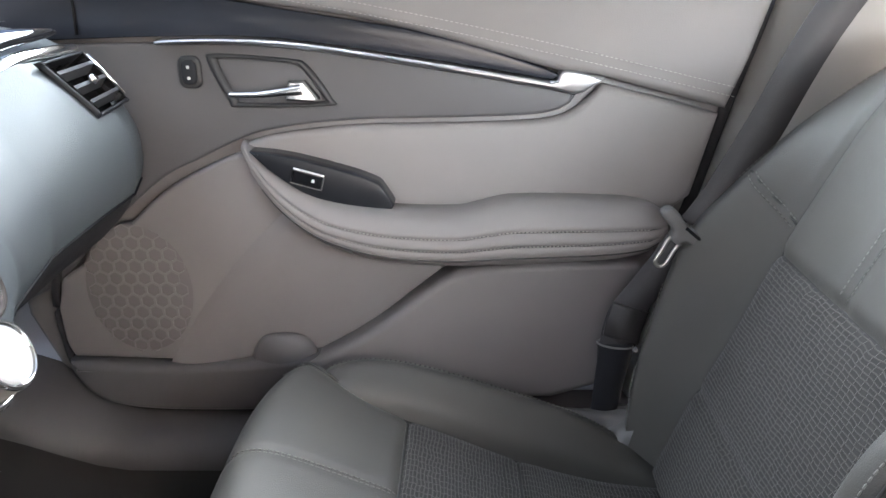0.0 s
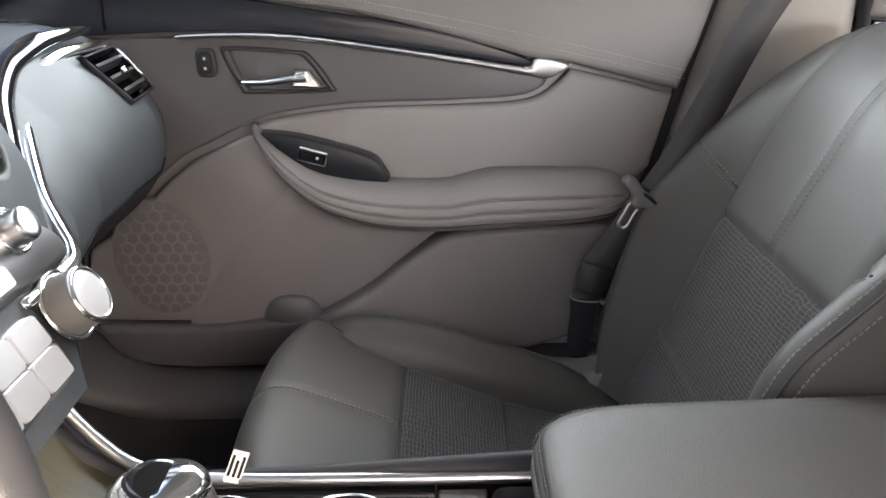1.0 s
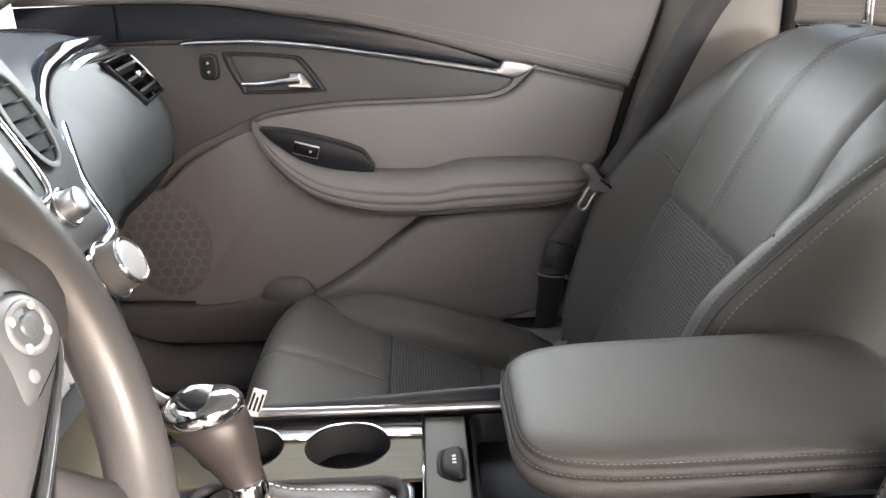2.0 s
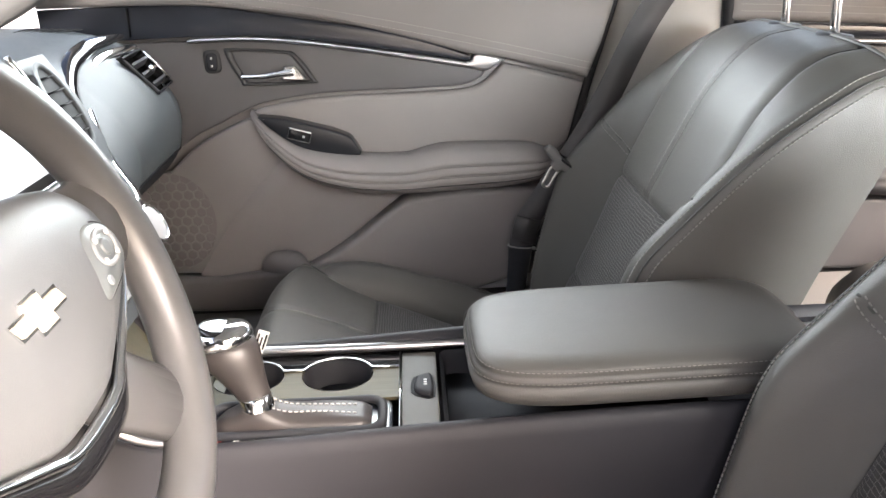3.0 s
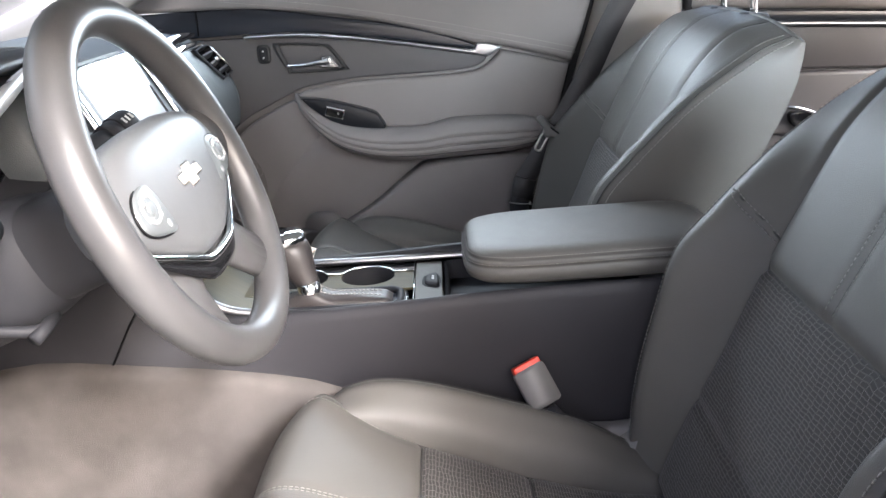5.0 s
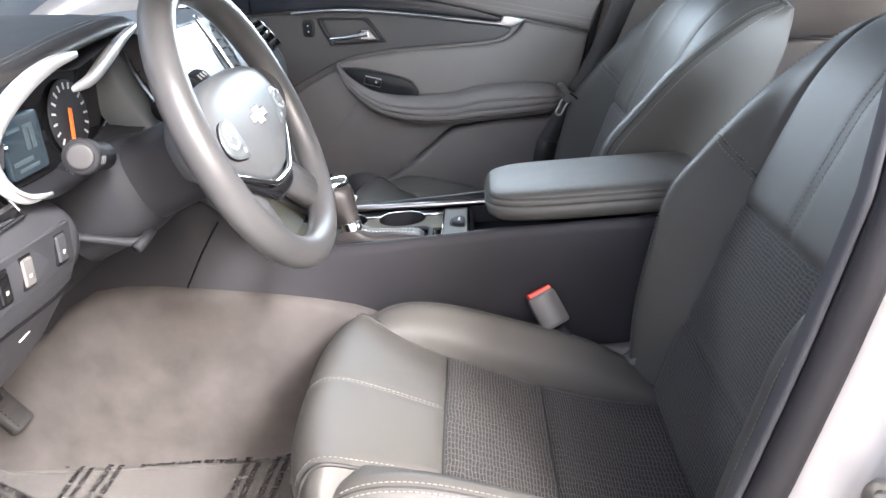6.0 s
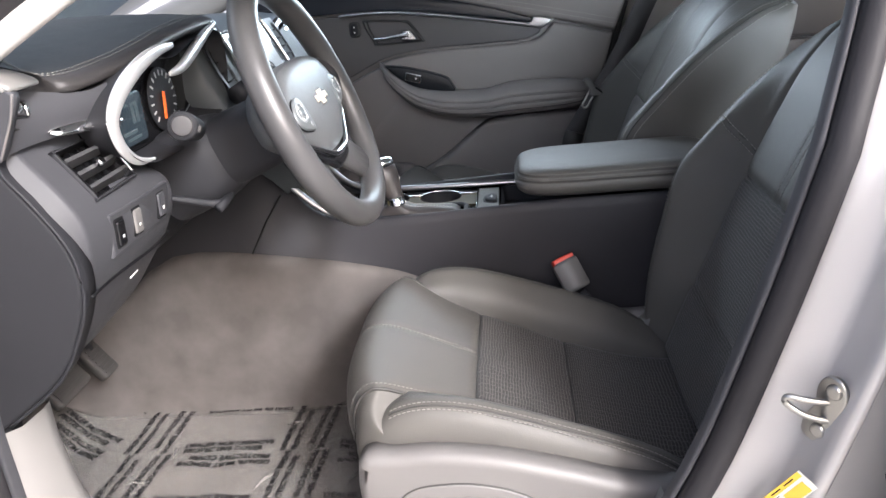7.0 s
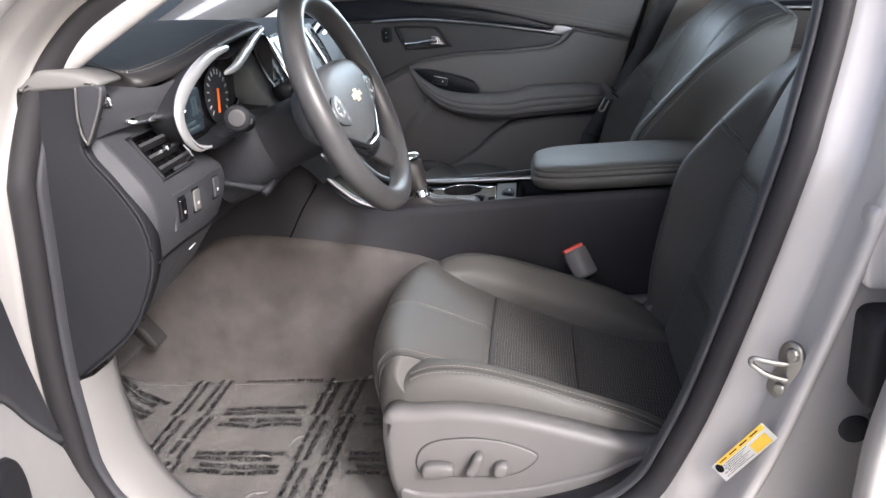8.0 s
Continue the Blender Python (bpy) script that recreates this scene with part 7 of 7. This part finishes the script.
def build_floor_film():
    root = thing("protective_film", "clear plastic floor cover printed with black warning text", "floor cover", at=(-0.45, -0.4, FLOOR_Z))
    def H(x, y):
        w = 0.0015 * math.sin(23 * x + 9 * y) + 0.004 * noise.noise((x * 16, y * 16, 0.3)) + 0.002 * (0.5 - abs(noise.noise((x * 22, y * 17, 2.3)))) + 0.0022 * (0.4 - abs(noise.noise((x * 62 + y * 20, y * 18 - x * 9, 5.1))))
        rise = 0.30 * max(0.0, -0.74 - x) + 0.9 * max(0.0, y + 0.20) ** 1.2 + 0.25 * max(0.0, -0.62 - y)
        return FLOOR_Z + 0.018 + max(-0.004, w) + rise
    P = lambda u, v: Vector((-0.84 + 0.70 * u, -0.665 + 0.485 * v, H(-0.84 + 0.70 * u, -0.665 + 0.485 * v)))
    part("sheet", grid(P, 150, 110), FILM, root, "clear crinkled plastic sheet")
    # loose folds that stand up from the sheet
    rnd = random.Random(11)
    for k in range(34):
        x, y, a = -0.76 + 0.56 * rnd.random(), -0.64 + 0.40 * rnd.random(), rnd.uniform(0, math.pi)
        if k < 12:
            x, y = -0.74 + 0.10 * rnd.random(), -0.60 + 0.16 * rnd.random()
        n, L = 7, 0.015 + 0.04 * rnd.random()
        pts = []
        for i in range(n):
            a += rnd.uniform(-0.5, 0.5)
            x, y = x + L / n * math.cos(a), y + L / n * math.sin(a)
            pts.append(Vector((x, y, H(x, y) + 0.0008)))
        part("fold", tube(pts, lambda f: 0.0004 + 0.0022 * math.sin(math.pi * f), 6), FILM, root)
    # printed warnings in rows that cross at right angles
    def print_line(text, size, x, y, ang):
        cu = bpy.data.curves.new("print", "FONT")
        cu.body, cu.size, cu.align_x, cu.align_y, cu.offset = text, size, "LEFT", "CENTER", 0.0004
        tmp = bpy.data.objects.new("tmp_text", cu)
        scene.collection.objects.link(tmp)
        me = bpy.data.meshes.new_from_object(tmp.evaluated_get(bpy.context.evaluated_depsgraph_get()))
        bpy.data.objects.remove(tmp)
        bm = bmesh.new()
        bm.from_mesh(me)
        bpy.data.meshes.remove(me)
        bmesh.ops.transform(bm, matrix=pose(x, y, 0, 0, 0, ang), verts=bm.verts)
        for v in bm.verts:
            v.co.z = H(v.co.x, v.co.y) + 0.0048
        bad = [v for v in bm.verts if not (-0.835 < v.co.x < -0.14 and -0.665 < v.co.y < -0.18)]
        bmesh.ops.delete(bm, geom=bad, context="VERTS")
        if len(bm.faces):
            part("print", bm, INK, root, smooth=False)
        else:
            bm.free()
    A, B2 = "DEALER MUST REMOVE", "PROTECTIVE COVER"
    def block_of(x, y, ang, size, gaps=(0.0, 0.0165, 0.037, 0.0535), run=0.170):
        """Two lines one way up and the same two the other way up."""
        c, d = Vector((math.cos(radians(ang)), math.sin(radians(ang)))), Vector((math.sin(radians(ang)), -math.cos(radians(ang))))
        for g, text, flip, lead in zip(gaps, (A, B2, B2, A), (0, 0, 1, 1), (0.0, 0.002, -0.004, 0.0)):
            p = Vector((x, y)) + c * (run + lead if flip else lead) + d * g
            print_line(text, size, p.x, p.y, ang + 180 * flip)
    for i in range(4):
        y = -0.172 - 0.143 * i
        slip = -0.045 if i == 3 else 0.0
        for j in range(3):
            if j == 0 and i < 2:
                continue
            if i == 0:
                print_line(A, 0.0158, -0.646 + 0.284 * j, -0.207, 180)
            else:
                block_of(-0.816 + 0.284 * j + slip * 0.6, y, 0, 0.0158)
        for j in range(2):
            block_of(-0.628 + 0.286 * j + slip - 0.006 * (i == 0), y - 0.165, 87, 0.0134, (0.0, 0.020, 0.048, 0.067), 0.145)
    # the corner by the pedals lies turned
    block_of(-0.805, -0.215, -30, 0.0158)
    print_line(A, 0.0158, -0.650, -0.205, 150)
    return root


build_floor_film()

# sill plate and kick trim, light grey
sp = thing("sill_trim", "light grey plastic sill and kick trim", "sill trim", at=(-0.2, -0.68, 0.48))
rings = []
for p in curve_pts([Vector(q) for q in ((0.24, 0.60, 0), (0.20, 0.55, 0), (0.08, 0.502, 0), (-0.10, 0.482, 0), (-0.36, 0.482, 0), (-0.48, 0.503, 0), (-0.535, 0.575, 0), (-0.55, 0.66, 0), (-0.552, 0.70, 0), (-0.551, 0.73, 0))], 6):
    k = ramp(0.40, 0.54, -p.x)
    rings.append([Vector((p.x - 0.03 * k, -0.702, p.y - 0.02 * (1 - k))), Vector((p.x - 0.004 * k, -0.694, p.y)), Vector((p.x + 0.012 * k, -0.670, p.y - 0.002)), Vector((p.x + 0.018 * k, -0.635, p.y - 0.012 * (1 - k))), Vector((p.x + 0.016 * k, -0.615, p.y - 0.04 * (1 - k))), Vector((p.x - 0.02 * k, -0.60, p.y - 0.08))])
part("sill_strip", loft(rings, closed=False, caps=False), LIGHT_TRIM, sp)
part("pillar_foot_trim", tube(curve_pts([(-0.535, -0.668, 1.122), (-0.47, -0.655, 1.168), (-0.38, -0.64, 1.222), (-0.22, -0.61, 1.31)], 6), 0.020, 12, flat=0.7, up=(0, 1, 0)), HEADLINER, sp, "light cream windscreen pillar trim")

# passenger sill step and dark floor sheet
ps = thing("passenger_sill_trim", "grey-brown plastic passenger sill step", "sill trim", at=(-0.2, 0.62, 0.5))
rings = []
for i in range(25):
    x = -0.66 + 0.98 * i / 24
    k = ramp(0.45, 0.66, -x)
    rings.append([Vector((x, y - 0.05 * k, z + 0.10 * k)) for y, z in ((0.74, 0.548), (0.68, 0.545), (0.635, 0.540), (0.608, 0.528), (0.600, 0.512), (0.598, 0.500))])
part("sill_strip", loft(rings, closed=False, caps=False), TRIM_DARK, ps)
part("carpet_side", loft([[r[-1] + Vector((0, 0.002, 0.003)), r[-1] + Vector((0, -0.008, -0.03)), Vector((r[-1].x, 0.56, 0.428)), Vector((r[-1].x, 0.30, 0.424))] for r in rings], closed=False, caps=False), DARK_PILE, ps, "dark pile beside the sill")
fm = thing("passenger_floor_sheet", "dark pile sheet over the passenger footwell floor", "floor mat", at=(-0.45, 0.37, 0.43))
part("mat", plate(rounded(-0.76, -0.16, 0.19, 0.565, 0.04), "z", 0.424, 0.436, edge=0.005), DARK_PILE, fm)


# ---- striker, label, hinge ----
def build_pillar_things():
    n = Vector((-0.80, -0.60, 0)).normalized()
    t = Vector((0.60, -0.80, 0)).normalized()
    st = thing("door_striker", "bright zinc door striker loop with two bolts", "door striker", at=(0.38, -0.78, 0.815))
    c = Vector((0.3690, -0.769, 0.783))
    M = Matrix.Translation(c) @ Matrix.Scale(0.95, 4) @ Matrix((( t.x, n.x, 0, 0), (t.y, n.y, 0, 0), (0, 0, 1, 0), (0, 0, 0, 1)))
    pl = plate(flat([(-0.014, -0.040), (-0.017, -0.02), (-0.012, 0.0), (-0.016, 0.022), (-0.010, 0.038), (0.006, 0.040), (0.016, 0.024), (0.014, 0.0), (0.012, -0.022), (0.004, -0.042)], 4, True), "y", -0.002, 0.004, edge=0.002)
    bmesh.ops.transform(pl, matrix=M @ pose(0, 0, 0, 0, 14, 0), verts=pl.verts)
    part("base_plate", pl, STEEL, st)
    for z in (-0.026, 0.026):
        part("bolt", disc(M @ Vector((0.002 + z * 0.25, 0.004, z)), n, 0.0082, 0.007, 0.004, 18), STEEL, st)
    lp = curve_pts([M @ Vector(p) for p in ((0.004, 0.0, 0.010), (-0.004, 0.010, 0.011), (-0.014, 0.020, 0.013), (-0.024, 0.028, 0.015), (-0.0275, 0.030, 0.012), (-0.026, 0.029, 0.006), (-0.015, 0.020, -0.004), (-0.004, 0.010, -0.009), (0.005, 0.0, -0.012))], 6)
    part("loop", tube(lp, 0.0033, 12), STEEL, st, "bright steel loop")
    # tyre label in the door frame
    lb = thing("pressure_label", "white and yellow printed label on the door frame", "label", at=(0.345, -0.765, 0.69))
    n, t = Vector((-0.58, -0.81, 0)).normalized(), Vector((0.81, -0.58, 0)).normalized()
    M = Matrix.Translation((0.3265, -0.777, 0.678)) @ Matrix(((t.x, n.x, 0, 0), (t.y, n.y, 0, 0), (0, 0, 1, 0), (0, 0, 0, 1))) @ pose(0, 0, 0, 0, 33, 0)
    def card(x0, x1, z0, z1, h, mat, name):
        b = block(x0, x1, 0, h, z0, z1)
        bmesh.ops.transform(b, matrix=M, verts=b.verts)
        part(name, b, mat, lb, smooth=False)
    card(-0.0115, 0.0115, -0.05, 0.05, 0.0008, PAPER, "card")
    card(-0.0115, -0.0055, -0.04, 0.048, 0.0012, YELLOW, "yellow_band")
    card(-0.002, 0.0100, 0.014, 0.043, 0.0012, YELLOW, "yellow_box")
    for i in range(7):
        card(-0.004 + 0.002 * i, -0.0035 + 0.002 * i, -0.042 + 0.008 * (i % 2), 0.010 - 0.006 * (i % 3), 0.0012, INK, "print_bar")
    logo = disc(M @ Vector((-0.004, 0.0008, -0.0425)), (M.to_3x3() @ Vector((0, 1, 0))), 0.0055, 0.0052, 0.0006, 20)
    part("round_mark", logo, INK, lb)
    for i in range(4):
        card(-0.0092, -0.0079, -0.036 + 0.02 * i, -0.022 + 0.02 * i, 0.0015, INK, "print_bar")
    hg = thing("rear_door_hinge", "silver painted door hinge with two bolts", "hinge", at=(0.44, -0.86, 0.95))
    hp = plate(rounded(0.425, 0.490, 0.893, 0.985, 0.014), "y", -0.775, -0.800, edge=0.006, steps=3)
    part("leaf", hp, PAINT, hg)
    for z in (0.925, 0.975):
        part("bolt", disc((0.460, -0.800, z), (0, -1, 0), 0.012, 0.010, 0.006, 18), STEEL, hg)
    wb = thing("wiring_boot", "black rubber wiring boot at the pillar", "boot", at=(0.44, -0.87, 0.83))
    part("housing", plate(rounded(0.428, 0.490, 0.765, 0.872, 0.014), "y", -0.775, -0.830, edge=0.010, steps=3), RUBBER, wb)
    rings = []
    for i in range(12):
        r = 0.015 if i % 2 else 0.012
        rings.append([Vector((0.462 + r * math.cos(a), -0.804 + r * math.sin(a), 0.768 - 0.005 * i)) for a in (2 * math.pi * j / 16 for j in range(16))])
    part("bellows", loft(rings), RUBBER, wb)
    part("grommet", disc((0.443, -0.776, 0.715), (0, -1, 0), 0.019, 0.017, 0.010, 24), RUBBER, wb)


build_pillar_things()

# ---- driver door, swung open ----
def build_driver_door():
    root = thing("driver_door", "open driver door with grey inner trim", "car door", at=(-0.45, -0.89, 0.5))
    d = Vector((0.42, -0.907, 0)).normalized()
    M = Matrix(((d.x, 0.907, 0, -0.455), (d.y, 0.42, 0, -0.89), (0, 0, 1, 0), (0, 0, 0, 1)))
    def leaf(name, outline, a, b, mat, label="", edge=0.006):
        bm = plate(outline, "y", a, b, edge=edge, steps=3)
        bmesh.ops.transform(bm, matrix=M, verts=bm.verts)
        return part(name, bm, mat, root, label)
    hinge = flat([(0.06, 1.10), (0.017, 0.961), (-0.008, 0.869), (-0.039, 0.787), (-0.065, 0.726)], 4)
    line = flat([(-0.065, 0.726), (0.035, 0.819), (0.114, 0.892), (0.25, 0.94), (0.90, 0.96)], 4)
    foot = flat([(-0.065, 0.726), (-0.105, 0.653), (-0.147, 0.587), (-0.16, 0.50), (-0.08, 0.44), (0.3, 0.42), (0.80, 0.46), (0.93, 0.70)], 4)
    leaf("upper_trim", hinge + line[1:] + [(0.92, 1.10)], -0.03, 0.0, PLASTIC_GREY)
    leaf("lower_trim", foot + list(reversed(line))[:-1], -0.03, -0.004, HEADLINER, "light grey lower trim")
    leaf("outer_skin", [(0.0, 1.10), (-0.10, 0.80), (-0.18, 0.50), (-0.08, 0.40), (0.82, 0.42), (0.96, 0.72), (0.96, 1.10)], -0.035, -0.13, PAINT, "silver painted outer skin", 0.02)
    ring = disc((0.17, -0.004, 0.795), (0, 1, 0), 0.058, 0.054, 0.006, 32)
    bmesh.ops.transform(ring, matrix=M, verts=ring.verts)
    part("speaker_grille", ring, PLASTIC, root)
    part("window_frame", tube([M @ Vector(p) for p in ((0.06, -0.05, 1.09), (0.38, -0.02, 1.36), (0.70, 0.0, 1.40), (0.93, -0.02, 1.34), (0.95, -0.05, 1.09))], 0.018, 10), PLASTIC, root)


build_driver_door()

# ---- outside ----
# ground colour is raised so that it reflects more light through the door
gb = bmesh.new()
bmesh.ops.create_grid(gb, x_segments=2, y_segments=2, size=400, matrix=Matrix.Translation((0, 0, 0.12)))
tagged(part("ground", gb, BOUNCE_GROUND, smooth=False), "ground outside, kept pale to bounce light into the car", "ground", kind="structure")
